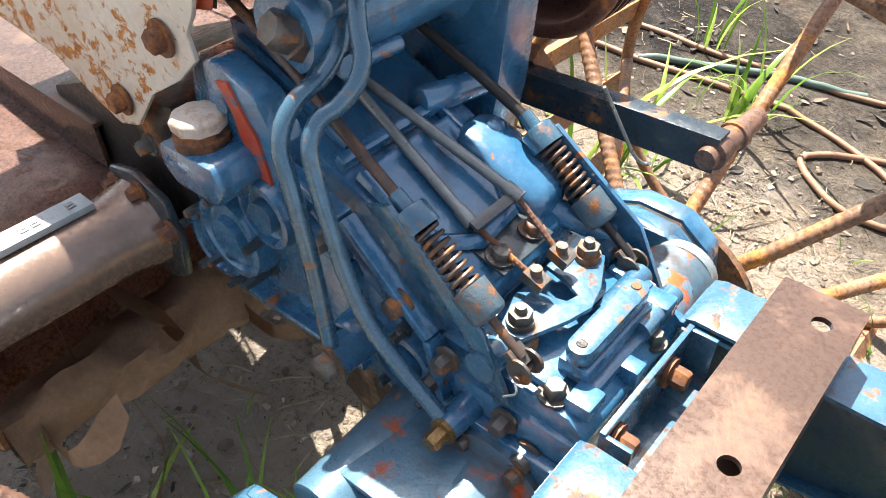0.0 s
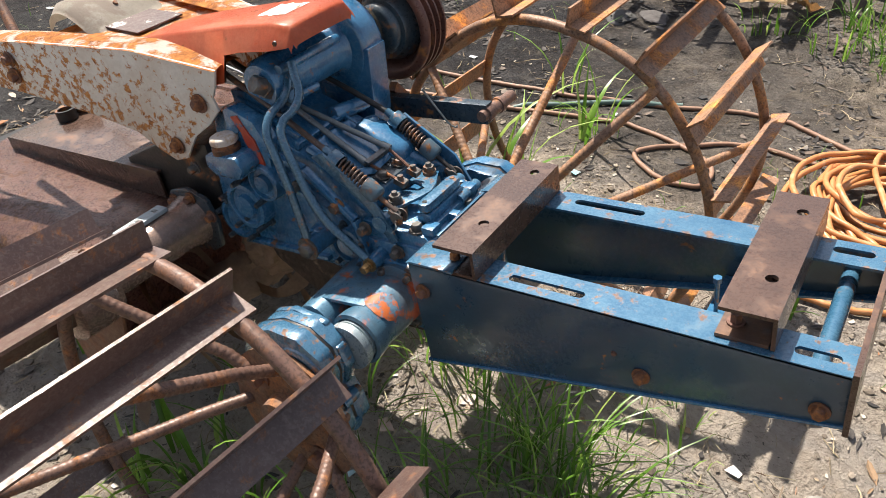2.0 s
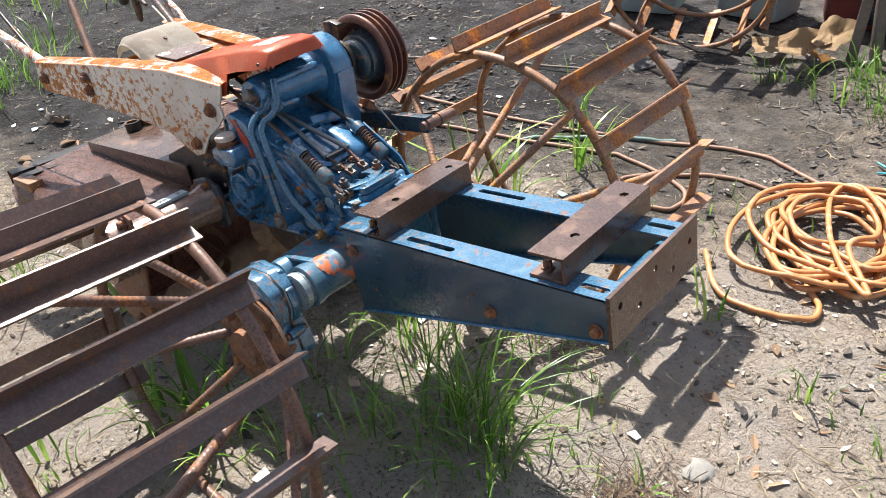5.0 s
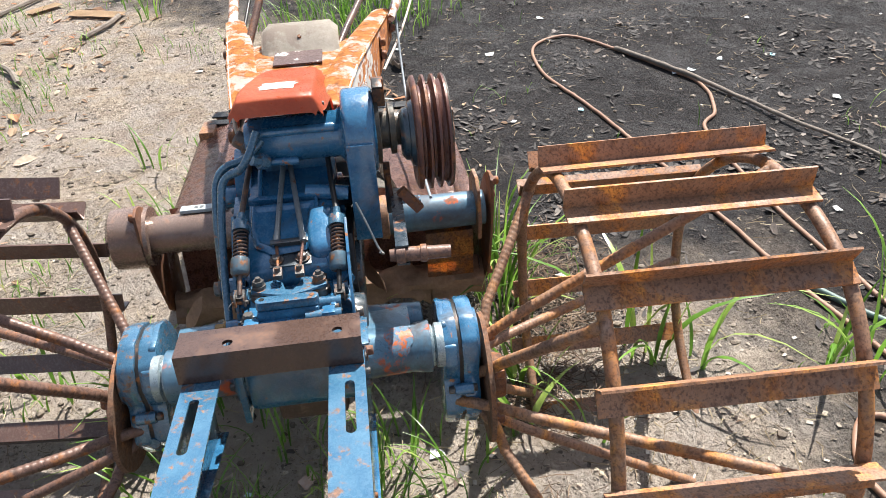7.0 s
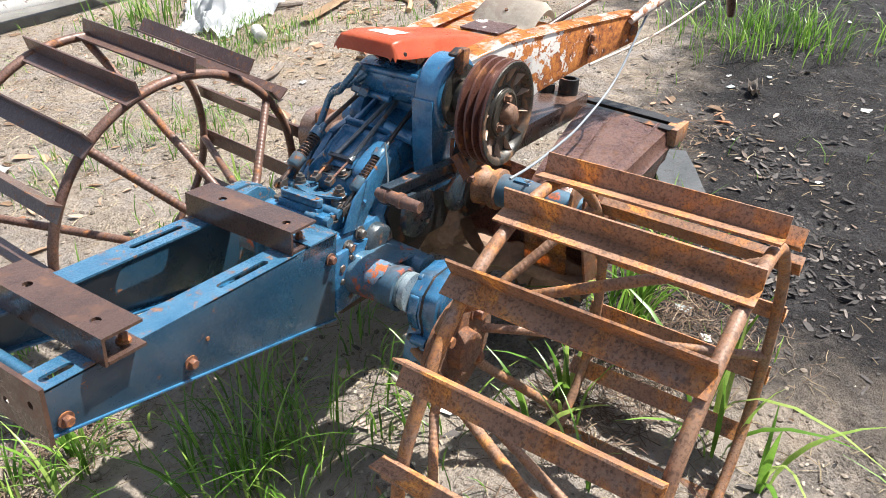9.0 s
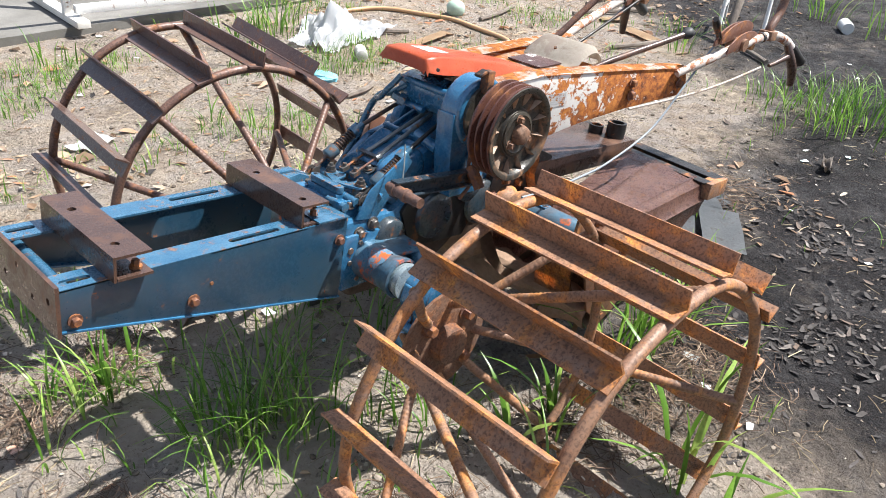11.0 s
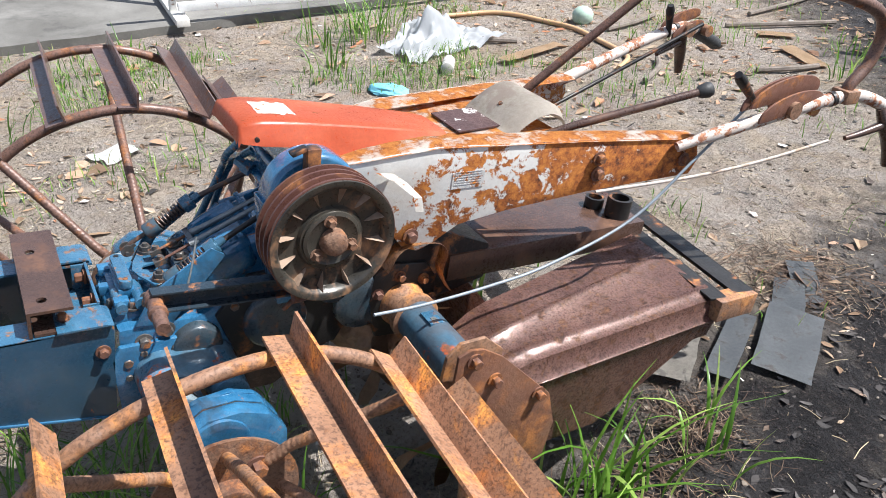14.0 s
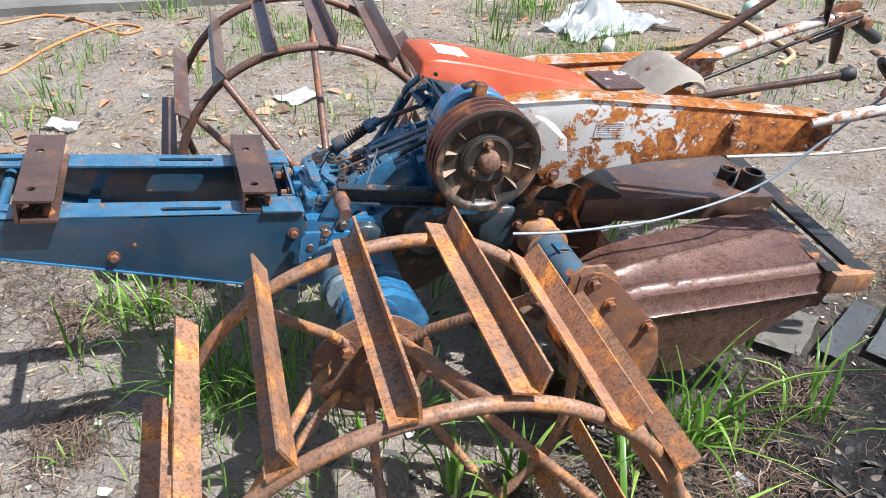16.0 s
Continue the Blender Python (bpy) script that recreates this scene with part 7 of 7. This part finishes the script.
    add_tube(bm, [(-0.55, 0.02, 0), (0.55, -0.02, 0.04)], 0.032, 8)
    single("log", bm, BARK, "rough brown log in front of the black sacks", "log", at=pose(0.95, 3.45, ground_at(0.95, 3.45) + 0.16, 0, -6, 8))
    # old tyre far behind
    bm = B()
    add_tube(bm, [(0.34 * math.cos(2 * math.pi * k / 48), 0, 0.34 * math.sin(2 * math.pi * k / 48)) for k in range(48)], 0.07, 12, True)
    single("tyre", bm, surface("dusty_grey_tyre", (0.09, 0.09, 0.09), (0.16, 0.155, 0.15), 9, 0.8), "dusty old tyre standing by the weeds", "tyre", at=pose(-6.0, 2.6, ground_at(-6, 2.6) + 0.38, 8, 0, 35))
    bm = B()
    add_tube(bm, [(0.30 * math.cos(2 * math.pi * k / 48), 0, 0.30 * math.sin(2 * math.pi * k / 48)) for k in range(48)], 0.022, 8, True)
    single("wheel_rim", bm, BARK, "old thin wheel rim lying at the back", "rim", at=pose(-5.2, 3.4, ground_at(-5.2, 3.4) + 0.10, 62, 0, 10))


build_scrap_heap()


def build_far_side():
    # concrete slab beyond the dry grass
    bm = B()
    edge = [(-3.2 + 0.11 * i, -4.10 + 0.05 * noise.noise(Vector((i * 0.4, 3, 0)))) for i in range(61)]
    add_prism(bm, edge + [(3.4, -9.0), (-3.2, -9.0)], -0.08, 0.032, "xy")
    single("pavement", bm, CONCRETE, "pale concrete slab, stained and mottled with painted tree shadow", "pavement", "", "structure")
    tr = thing("trestle", "white-painted steel trestle with rusty feet", "trestle", at=pose(-1.22, -4.45, 0.04, 0, 0, -4))
    bm = B()
    add_box(bm, (0.0, 0.0, 0.03), (0.09, 0.95, 0.05))
    part("foot", bm, WHITE_RUST, tr, "rusty channel foot", 0.004)
    for y in (-0.3, 0.3):
        bm = B()
        add_box(bm, (0.02, y, 0.40), (0.05, 0.05, 0.74), Matrix.Rotation(radians(-14 if y > 0 else 14), 3, "X"))
        part("leg", bm, WHITE_METAL, tr, "", 0.004)
    bm = B()
    add_box(bm, (-1.2, 0.33, 0.085), (2.4, 0.05, 0.06), Matrix.Rotation(radians(-1), 3, "Y"))
    part("rail", bm, WHITE_METAL, tr, "", 0.004)
    ob = thing("folding_frame", "white steel A-frame standing on the soil", "frame", at=pose(-5.55, -1.35, ground_at(-5.55, -1.35), 0, 0, 20))
    for x0, x1, y in ((-0.25, -0.02, 0), (0.25, 0.02, 0), (-0.25, -0.02, 0.35), (0.25, 0.02, 0.35)):
        bm = B()
        add_tube(bm, [(x0, y, 0), (x1, y, 0.7)], 0.016, 8)
        part("leg", bm, WHITE_METAL, ob)
    for z, h in ((0.22, 0.18), (0.45, 0.1)):
        bm = B()
        add_tube(bm, [(-h, 0, z), (h, 0, z)], 0.013, 8)
        part("rung", bm, WHITE_METAL, ob)
    bm = B()
    p = smooth_path([(-5.1, -1.1, 0.0), (-5.25, -1.12, 0.25), (-5.5, -1.2, 0.55), (-5.55, -1.3, 0.9)], 5)
    add_tube(bm, p, [0.035] * len(p), 8)
    single("stump", bm, BARK, "leaning dark branch stump", "branch")
    for x, y, rz, l in ((-3.6, -1.9, 40, 0.5), (-4.4, -1.5, -15, 0.45), (-5.0, -0.9, 65, 0.6), (-3.0, -2.9, -35, 0.4), (-2.0, -2.0, 20, 0.3), (-4.2, -2.75, 15, 0.6), (-5.2, -2.2, -20, 0.9), (-5.8, -2.6, 10, 1.2)):
        bm = B()
        p = smooth_path([(-l / 2, 0, 0.02), (0, 0.03, 0.03), (l / 2, -0.02, 0.02)], 5)
        add_tube(bm, p, 0.018, 7)
        single("stick", bm, BARK, "dry grey stick on the ground", "stick", "dry sticks", at=pose(x, y, ground_at(x, y), 0, 0, rz))


build_far_side()


# ---- grass ----
def add_blade(bm, base, lean, length, width, droop, segs=5):
    d = Vector((math.cos(lean), math.sin(lean), 0))
    s = Vector((-d.y, d.x, 0))
    rows = []
    for i in range(segs + 1):
        t = i / segs
        out = droop * t * t * length
        up = length * (t - 0.42 * droop * t ** 3)
        w = width * (1 - t ** 1.6) * (0.65 + 0.7 * min(1, t * 3)) * 0.5 + 0.0004
        p = base + d * out + Vector((0, 0, up))
        fold = d * w * 0.35
        rows.append([p - s * w + fold, p, p + s * w + fold])
    add_sheet(bm, rows)


def grass_clump(x, y, n, height, spread, width, seed, label="tuft of tall green grass growing from the mud"):
    rnd = random.Random(seed)
    bm = B()
    for _ in range(max(5, int(n * (0.27 if width <= 0.007 else 0.40)))):
        a, r = rnd.uniform(0, 2 * math.pi), 1.25 * spread * math.sqrt(rnd.random())
        bx, by = x + r * math.cos(a), y + r * math.sin(a)
        add_blade(bm, Vector((bx - x, by - y, ground_at(bx, by) - 0.004 - ground_at(x, y))), a + rnd.uniform(-0.8, 0.8), height * rnd.uniform(0.45, 1.1), width * rnd.uniform(0.6, 1.2), rnd.uniform(0.15, 0.95), 6)
    single("grass_tuft", bm, GRASS, label, "grass", "grass tufts", "stuff", at=Matrix.Translation((x, y, ground_at(x, y))))


TUFTS = [
    (-0.60, -0.41, 40, 0.32, 0.07, 0.013), (-0.46, -0.44, 34, 0.26, 0.06, 0.012), (-0.64, -0.55, 22, 0.24, 0.06, 0.011), (-0.22, -0.33, 60, 0.28, 0.13, 0.006),
    (-0.05, 0.06, 70, 0.30, 0.10, 0.006), (0.11, 0.02, 80, 0.28, 0.10, 0.006), (-0.20, 0.34, 30, 0.26, 0.08, 0.008), (-0.03, -0.18, 30, 0.28, 0.10, 0.006),
    (0.26, -0.02, 22, 0.24, 0.06, 0.007), (-0.68, 1.86, 16, 0.40, 0.05, 0.014), (-0.41, 1.58, 18, 0.42, 0.06, 0.014), (-0.92, 0.58, 36, 0.48, 0.08, 0.012),
    (-0.53, 1.10, 9, 0.42, 0.03, 0.018), (-0.46, 1.48, 9, 0.34, 0.03, 0.018), (-0.30, 0.72, 9, 0.30, 0.04, 0.010),
    (-0.33, 0.22, 60, 0.26, 0.09, 0.007), (-0.36, -0.50, 20, 0.22, 0.06, 0.009), (-1.21, -0.30, 14, 0.42, 0.04, 0.012), (-0.72, -0.83, 16, 0.30, 0.06, 0.012),
    (0.33, -0.55, 10, 0.22, 0.05, 0.010), (0.42, -0.52, 8, 0.24, 0.05, 0.010), (0.52, -0.55, 9, 0.24, 0.03, 0.010), (0.09, -0.16, 50, 0.28, 0.12, 0.006),
    (-0.07, -0.24, 45, 0.28, 0.12, 0.006), (0.24, -0.10, 30, 0.26, 0.07, 0.008), (0.12, -0.47, 18, 0.26, 0.09, 0.007), (-0.02, 0.02, 60, 0.26, 0.10, 0.006),
    (-0.38, -0.12, 60, 0.26, 0.12, 0.006), (-0.18, 0.09, 50, 0.26, 0.10, 0.006), (-0.49, 0.58, 14, 0.34, 0.06, 0.010), (-0.62, 0.93, 14, 0.58, 0.04, 0.018),
    (-0.56, 0.98, 10, 0.46, 0.04, 0.018), (-1.12, 0.51, 12, 0.46, 0.04, 0.014), (-1.50, 0.50, 12, 0.30, 0.06, 0.010),
    (-1.40, 0.62, 20, 0.30, 0.08, 0.010), (-1.47, 0.24, 10, 0.28, 0.04, 0.012), (-0.91, 0.45, 16, 0.22, 0.06, 0.008), (-0.36, 0.53, 8, 0.30, 0.03, 0.016),
    (-0.54, 0.55, 6, 0.40, 0.02, 0.018), (0.30, -0.50, 24, 0.24, 0.06, 0.010), (0.17, -0.04, 34, 0.24, 0.07, 0.008), (0.03, -0.10, 50, 0.26, 0.09, 0.006),
    (-2.30, -3.25, 80, 0.42, 0.16, 0.010), (-2.45, -3.46, 50, 0.40, 0.14, 0.010), (-1.95, -3.32, 40, 0.34, 0.12, 0.010), (-0.81, -3.58, 40, 0.28, 0.14, 0.008),
    (-1.80, -2.82, 50, 0.32, 0.12, 0.009), (-2.2, -3.5, 40, 0.4, 0.12, 0.010), (0.085, -2.63, 50, 0.36, 0.13, 0.009), (0.235, -3.9, 30, 0.36, 0.10, 0.010),
    (0.84, -2.4, 50, 0.28, 0.15, 0.008), (0.99, -2.08, 30, 0.22, 0.10, 0.008), (-0.82, -2.24, 24, 0.26, 0.08, 0.007), (-0.49, -0.22, 70, 0.26, 0.12, 0.006),
    (-0.63, -0.54, 24, 0.24, 0.07, 0.008), (-1.0, -2.1, 24, 0.24, 0.07, 0.008), (-0.99, -1.27, 8, 0.24, 0.03, 0.010), (-0.47, -1.78, 14, 0.18, 0.05, 0.007),
    (-4.25, 0.03, 180, 0.30, 0.22, 0.007), (-3.97, 0.07, 120, 0.26, 0.18, 0.007), (-4.06, -0.22, 120, 0.28, 0.2, 0.007), (-5.1, -1.02, 30, 0.34, 0.10, 0.010),
    (-4.58, -1.21, 30, 0.34, 0.08, 0.010), (-6.7, -0.35, 60, 0.5, 0.25, 0.012), (-6.9, -1.0, 60, 0.5, 0.25, 0.012), (-1.70, -0.55, 30, 0.24, 0.10, 0.007),
    (-4.2, 0.19, 100, 0.3, 0.2, 0.007), (-4.1, 0.65, 120, 0.34, 0.2, 0.007), (-4.9, -1.4, 30, 0.3, 0.12, 0.009), (-2.18, -0.77, 14, 0.32, 0.05, 0.010), (-1.69, -0.76, 14, 0.28, 0.05, 0.010),
    (0.56, 2.80, 110, 0.24, 0.18, 0.009), (0.30, 2.95, 110, 0.22, 0.2, 0.008), (0.42, 3.10, 90, 0.26, 0.16, 0.009), (-0.10, 3.0, 50, 0.18, 0.14, 0.008), (0.72, 3.05, 60, 0.26, 0.14, 0.009),
    (-0.88, 0.56, 44, 0.50, 0.07, 0.010), (-1.05, 0.58, 40, 0.46, 0.06, 0.010), (-1.20, 0.60, 26, 0.40, 0.06, 0.010), (-1.66, -0.50, 30, 0.24, 0.12, 0.008), (-1.80, -0.48, 20, 0.24, 0.10, 0.008),
    (0.19, 0.01, 55, 0.44, 0.05, 0.005), (0.28, -0.07, 40, 0.30, 0.04, 0.007), (0.38, -0.47, 60, 0.24, 0.04, 0.008), (0.47, -0.42, 10, 0.26, 0.02, 0.008), (0.53, -0.52, 14, 0.20, 0.03, 0.008), (0.01, 0.09, 35, 0.40, 0.05, 0.005), (0.09, 0.07, 35, 0.40, 0.05, 0.005), (0.11, -0.02, 40, 0.44, 0.06, 0.005),
    (0.46, 0.81, 7, 0.28, 0.04, 0.010), (0.84, 0.63, 5, 0.14, 0.02, 0.006), (0.62, 0.10, 6, 0.12, 0.02, 0.006), (0.62, -0.30, 6, 0.26, 0.03, 0.008), (0.36, 0.12, 10, 0.22, 0.05, 0.006),
    (-3.9, 0.35, 200, 0.34, 0.25, 0.007), (-4.3, 0.45, 160, 0.34, 0.25, 0.008), (-3.6, 0.05, 60, 0.2, 0.15, 0.006), (-4.5, 1.0, 90, 0.3, 0.25, 0.008), (-0.95, 2.65, 14, 0.16, 0.08, 0.006), (-5.6, 2.0, 80, 0.4, 0.3, 0.010), (-5.9, 1.6, 70, 0.4, 0.3, 0.010),
]
for i, (x, y, n, h, sp, w) in enumerate(TUFTS):
    grass_clump(x, y, n, h, sp, w, i)


# ---- litter on the ground ----
def stuff(name, bm, mat, label, category):
    me = as_mesh(name, bm, mat)
    tagged(new(name, me), label, category, "", "stuff")


def scatter(rnd, weight, n, x0, x1, y0, y1):
    out = []
    while len(out) < n:
        x, y = rnd.uniform(x0, x1), rnd.uniform(y0, y1)
        if rnd.random() < weight(x, y):
            out.append((x, y))
    return out


def damp_shade_share(x, y):
    """Share of dark earth, damp and painted tree shade together, as in the soil's colour."""
    wet_shade = max(min(-1.4 * x - 0.75, 1.8 * y - 0.45 - 0.3 * x, 1.2), min(1.2 * y - 1.25, 0.85), min(-1.1 * x + 0.9 * y - 3.7, 1.0))
    return min(1, max(0, (wet_shade + 0.6 * noise.noise(Vector((x * 1.3, y * 1.3, 4)))) / 0.9))


def near(x, y, c=4.0):
    return math.exp(-((x + 0.6) ** 2 + y * y) / (2 * c * c))


def build_litter():
    rnd = random.Random(11)
    verts, faces = [], []

    def mesh(name, mat, label, category):
        me = bpy.data.meshes.new(name)
        me.from_pydata(verts, [], faces)
        me.materials.append(mat)
        tagged(new(name, me), label, category, "", "stuff")
        verts.clear(), faces.clear()

    # leaves
    for x, y in scatter(rnd, lambda x, y: near(x, y, 3.2) * (0.06 + 0.94 * damp_shade_share(x, y)) * (0.06 + 1.5 * max(0, noise.noise(Vector((x * 1.5, y * 1.5, 12))) + 0.6 * noise.noise(Vector((x * 4.5, y * 4.5, 2))) + 0.02)), 15000, -8, 3, -6, 6):
        l = 0.003 + 0.030 * rnd.random() ** 2.2
        w = l * rnd.uniform(0.16, 0.6)
        a, curl = rnd.uniform(0, 6.3), rnd.uniform(-0.3, 0.6)
        c, s = math.cos(a), math.sin(a)
        z = ground_at(x, y) + 0.004
        tx, ty = rnd.uniform(-0.35, 0.35), rnd.uniform(-0.35, 0.35)
        b = len(verts)
        for u, v in ((-1, 0), (-0.45, 0.8), (0.35, 0.85), (1, 0), (0.35, -0.85), (-0.45, -0.8), (-0.2, 0.0), (0.4, 0.0)):
            px, py = (u + rnd.uniform(-0.25, 0.25)) * l, (v + rnd.uniform(-0.4, 0.4)) * w
            verts.append((x + c * px - s * py, y + s * px + c * py, max(z + px * tx + py * ty + abs(v) * w * curl + u * u * l * curl * 0.5, z - 0.003)))
        faces.extend([(b, b + 6, b + 1), (b + 1, b + 6, b + 7, b + 2), (b + 2, b + 7, b + 3), (b, b + 5, b + 6), (b + 5, b + 4, b + 7, b + 6), (b + 4, b + 3, b + 7)])
    mesh("leaf_litter", LEAF, "grey and brown dead leaves strewn over the soil", "leaves")
    # straw
    for x, y in scatter(rnd, lambda x, y: near(x, y, 3.0) * (1 - 0.75 * damp_shade_share(x, y)) * (0.25 + 0.75 * max(0, noise.noise(Vector((x * 1.3, y * 1.3, 9))) + 0.25)), 12000, -7, 3, -6, 5):
        l, w = rnd.uniform(0.015, 0.09), rnd.uniform(0.0004, 0.0013)
        a = rnd.uniform(0, 6.3)
        c, s = math.cos(a), math.sin(a)
        z = ground_at(x, y) + rnd.uniform(0.002, 0.012)
        bend, rise = rnd.uniform(-0.3, 0.3), rnd.uniform(-0.1, 0.25)
        b = len(verts)
        for u in (-1, 0, 1):
            for v in (-1, 1):
                px, py = u * l * 0.5, v * w + bend * l * 0.3 * u * u
                verts.append((x + c * px - s * py, y + s * px + c * py, z + rise * l * 0.5 * (u + 1) * 0.5 + (0.0015 if v > 0 else 0)))
        faces.extend([(b, b + 1, b + 3, b + 2), (b + 2, b + 3, b + 5, b + 4)])
    mesh("straw", DRY_GRASS, "dry straw and dead grass stems on the mud", "straw")
    # clods and small stones
    ico = bmesh.new()
    bmesh.ops.create_icosphere(ico, subdivisions=1, radius=1)
    iv, fi = [v.co.copy() for v in ico.verts], [[v.index for v in f.verts] for f in ico.faces]
    ico.free()
    for x, y in scatter(rnd, lambda x, y: near(x, y, 2.6) * (1 - 0.8 * damp_shade_share(x, y)) * (0.25 + 0.75 * max(0, noise.noise(Vector((x * 2, y * 2, 1))) + 0.2)), 10000, -5, 2.4, -4.5, 4.5):
        r = 0.0022 + 0.013 * rnd.random() ** 6
        z, b = ground_at(x, y) + r * 0.2, len(verts)
        sx, sy, sz = rnd.uniform(0.7, 1.4) * r, rnd.uniform(0.7, 1.4) * r, rnd.uniform(0.4, 0.9) * r
        for v in iv:
            k = 1 + 0.35 * (rnd.random() - 0.5)
            verts.append((x + v.x * sx * k, y + v.y * sy * k, z + v.z * sz * k))
        faces.extend([tuple(b + i for i in f) for f in fi])
    mesh("clods", CLOD, "crumbly clods of dried mud", "clods")
    # chips of bark, leaf and shell
    for x, y in scatter(rnd, lambda x, y: near(x, y, 2.8) * (1 - 0.85 * damp_shade_share(x, y)) * (0.15 + 1.5 * max(0, noise.noise(Vector((x * 1.8, y * 1.8, 21))) + 0.15)), 13000, -6, 2.6, -5, 4.6):
        l, a = 0.002 + 0.008 * rnd.random() ** 2, rnd.uniform(0, 6.3)
        c, s = math.cos(a), math.sin(a)
        z, b = ground_at(x, y) + 0.003, len(verts)
        k = rnd.uniform(0.3, 0.8)
        for u, v in ((-1, -k), (1, -k * 0.7), (0.7, k), (-0.8, k * 0.8)):
            verts.append((x + c * u * l - s * v * l, y + s * u * l + c * v * l, z + rnd.uniform(0, 0.004)))
        faces.append((b, b + 1, b + 2, b + 3))
    mesh("chips", CHIP, "tiny chips of bark and leaf over the soil", "chips")
    # paper and plastic scraps
    for x, y in scatter(rnd, lambda x, y: near(x, y, 3.2), 90, -7, 2.5, -5, 4):
        l, a = rnd.uniform(0.008, 0.028), rnd.uniform(0, 6.3)
        c, s = math.cos(a), math.sin(a)
        z, b = ground_at(x, y) + 0.005, len(verts)
        for u, v in ((-1, -0.7), (1, -0.5), (0.8, 0.6), (-0.7, 0.8)):
            verts.append((x + c * u * l - s * v * l, y + s * u * l + c * v * l, z + rnd.uniform(0, 0.010)))
        faces.append((b, b + 1, b + 2, b + 3))
    mesh("scraps", SCRAP, "small scraps of paper and plastic", "scraps")
    # bleached leaves and bark strips on the dry side and round the boards
    def dry_side(x, y):
        a = max(0, min(1, (-1.0 - y) / 0.8)) * (0.3 + max(0, noise.noise(Vector((x * 1.7, y * 1.7, 6)))))
        return min(1, near(x, y, 3.6) * a * (1.2 + 1.6 * max(0, min(1, (-2.4 - x) / 0.8))) + 1.0 * math.exp(-((x + 2.28) ** 2 + (y - 0.08) ** 2) / 0.03) + 0.45 * math.exp(-((x + 2.40) ** 2 + (y - 0.20) ** 2) / 0.20) + 0.16 * math.exp(-((x - 0.85) ** 2 + (y - 0.40) ** 2) / 0.30) + 0.10 * math.exp(-((x - 0.3) ** 2 + (y - 0.8) ** 2) / 0.30))
    for x, y in scatter(rnd, dry_side, 4200, -7, 1.5, -4.2, 1.6):
        l = 0.006 + 0.030 * rnd.random() ** 2
        w = l * rnd.uniform(0.12, 0.5)
        if rnd.random() < 0.07 and (y < -1.0 or x < -1.5):
            l = rnd.uniform(0.03, 0.06)
            w = l * rnd.uniform(0.35, 0.6)
        a, curl = rnd.uniform(0, 6.3), rnd.uniform(0.0, 0.9)
        c, s = math.cos(a), math.sin(a)
        z = ground_at(x, y) + 0.004
        tx, ty = rnd.uniform(-0.25, 0.25), rnd.uniform(-0.35, 0.35)
        b = len(verts)
        for u, v in ((-1, 0), (-0.5, 0.7), (0.3, 1.0), (1, 0), (0.4, -0.8), (-0.4, -0.9), (-0.2, 0.0), (0.4, 0.0)):
            u, v = u + rnd.uniform(-0.15, 0.15), v + rnd.uniform(-0.2, 0.2)
            px, py = u * l, v * w
            verts.append((x + c * px - s * py, y + s * px + c * py, max(z + px * tx + py * ty + abs(v) * w * curl, z - 0.002)))
        faces.extend([(b, b + 6, b + 1), (b + 1, b + 6, b + 7, b + 2), (b + 2, b + 7, b + 3), (b, b + 5, b + 6), (b + 5, b + 4, b + 7, b + 6), (b + 4, b + 3, b + 7)])
    mesh("leaf_scraps", DEAD, "bleached and rust-coloured leaves and bark on dry soil", "leaves")
    # trodden mats of brown straw
    mats = [(-1.22, 0.66, 0.22), (-1.05, 0.80, 0.20), (-0.80, 0.72, 0.18), (-1.50, 0.45, 0.15),  (-2.35, 0.02, 0.20), (-2.50, 0.16, 0.22), (0.78, -0.80, 0.22), (0.92, -1.10, 0.25), (0.62, -0.50, 0.15), (0.62, 0.02, 0.14), (0.30, -0.62, 0.16), (0.10, 0.55, 0.16), (-0.55, 0.62, 0.2)]
    for mx, my, r in mats:
        for _ in range(450):
            x, y = rnd.gauss(mx, r * 0.6), rnd.gauss(my, r * 0.6)
            l, w, a = rnd.uniform(0.02, 0.10), rnd.uniform(0.0005, 0.0016), rnd.gauss(mx * 9, 1.6)
            c, s = math.cos(a), math.sin(a)
            z = ground_at(x, y) + rnd.uniform(0.002, 0.022)
            bend, rise = rnd.uniform(-0.4, 0.4), rnd.uniform(-0.15, 0.25)
            b = len(verts)
            for u in (-1, 0, 1):
                for v in (-1, 1):
                    px, py = u * l * 0.5, v * w + bend * l * 0.3 * u * u
                    verts.append((x + c * px - s * py, y + s * px + c * py, z + rise * l * 0.25 * (u + 1) + (0.0012 if v > 0 else 0)))
            faces.extend([(b, b + 1, b + 3, b + 2), (b + 2, b + 3, b + 5, b + 4)])
    mesh("straw_mat", MAT_STRAW, "trodden mats of brown dead grass on the mud", "straw")
    # low grass
    bm = B()
    for x, y in scatter(rnd, lambda x, y: near(x, y, 3.0) * max(0, noise.noise(Vector((x * 1.4, y * 1.4, 3))) - 0.02) * (1 - 0.9 * damp_shade_share(x, y)) * (0.4 + max(0, min(1.6, -0.8 - y))) * 2, 4500, -7, 2.5, -4.2, 3):
        add_blade(bm, on_ground(x, y, -0.003), rnd.uniform(0, 6.3), rnd.uniform(0.04, 0.14), rnd.uniform(0.002, 0.006), rnd.uniform(0.2, 0.9), 3)
    stuff("low_grass", bm, GRASS, "thin low grass between the tufts", "grass")


build_litter()
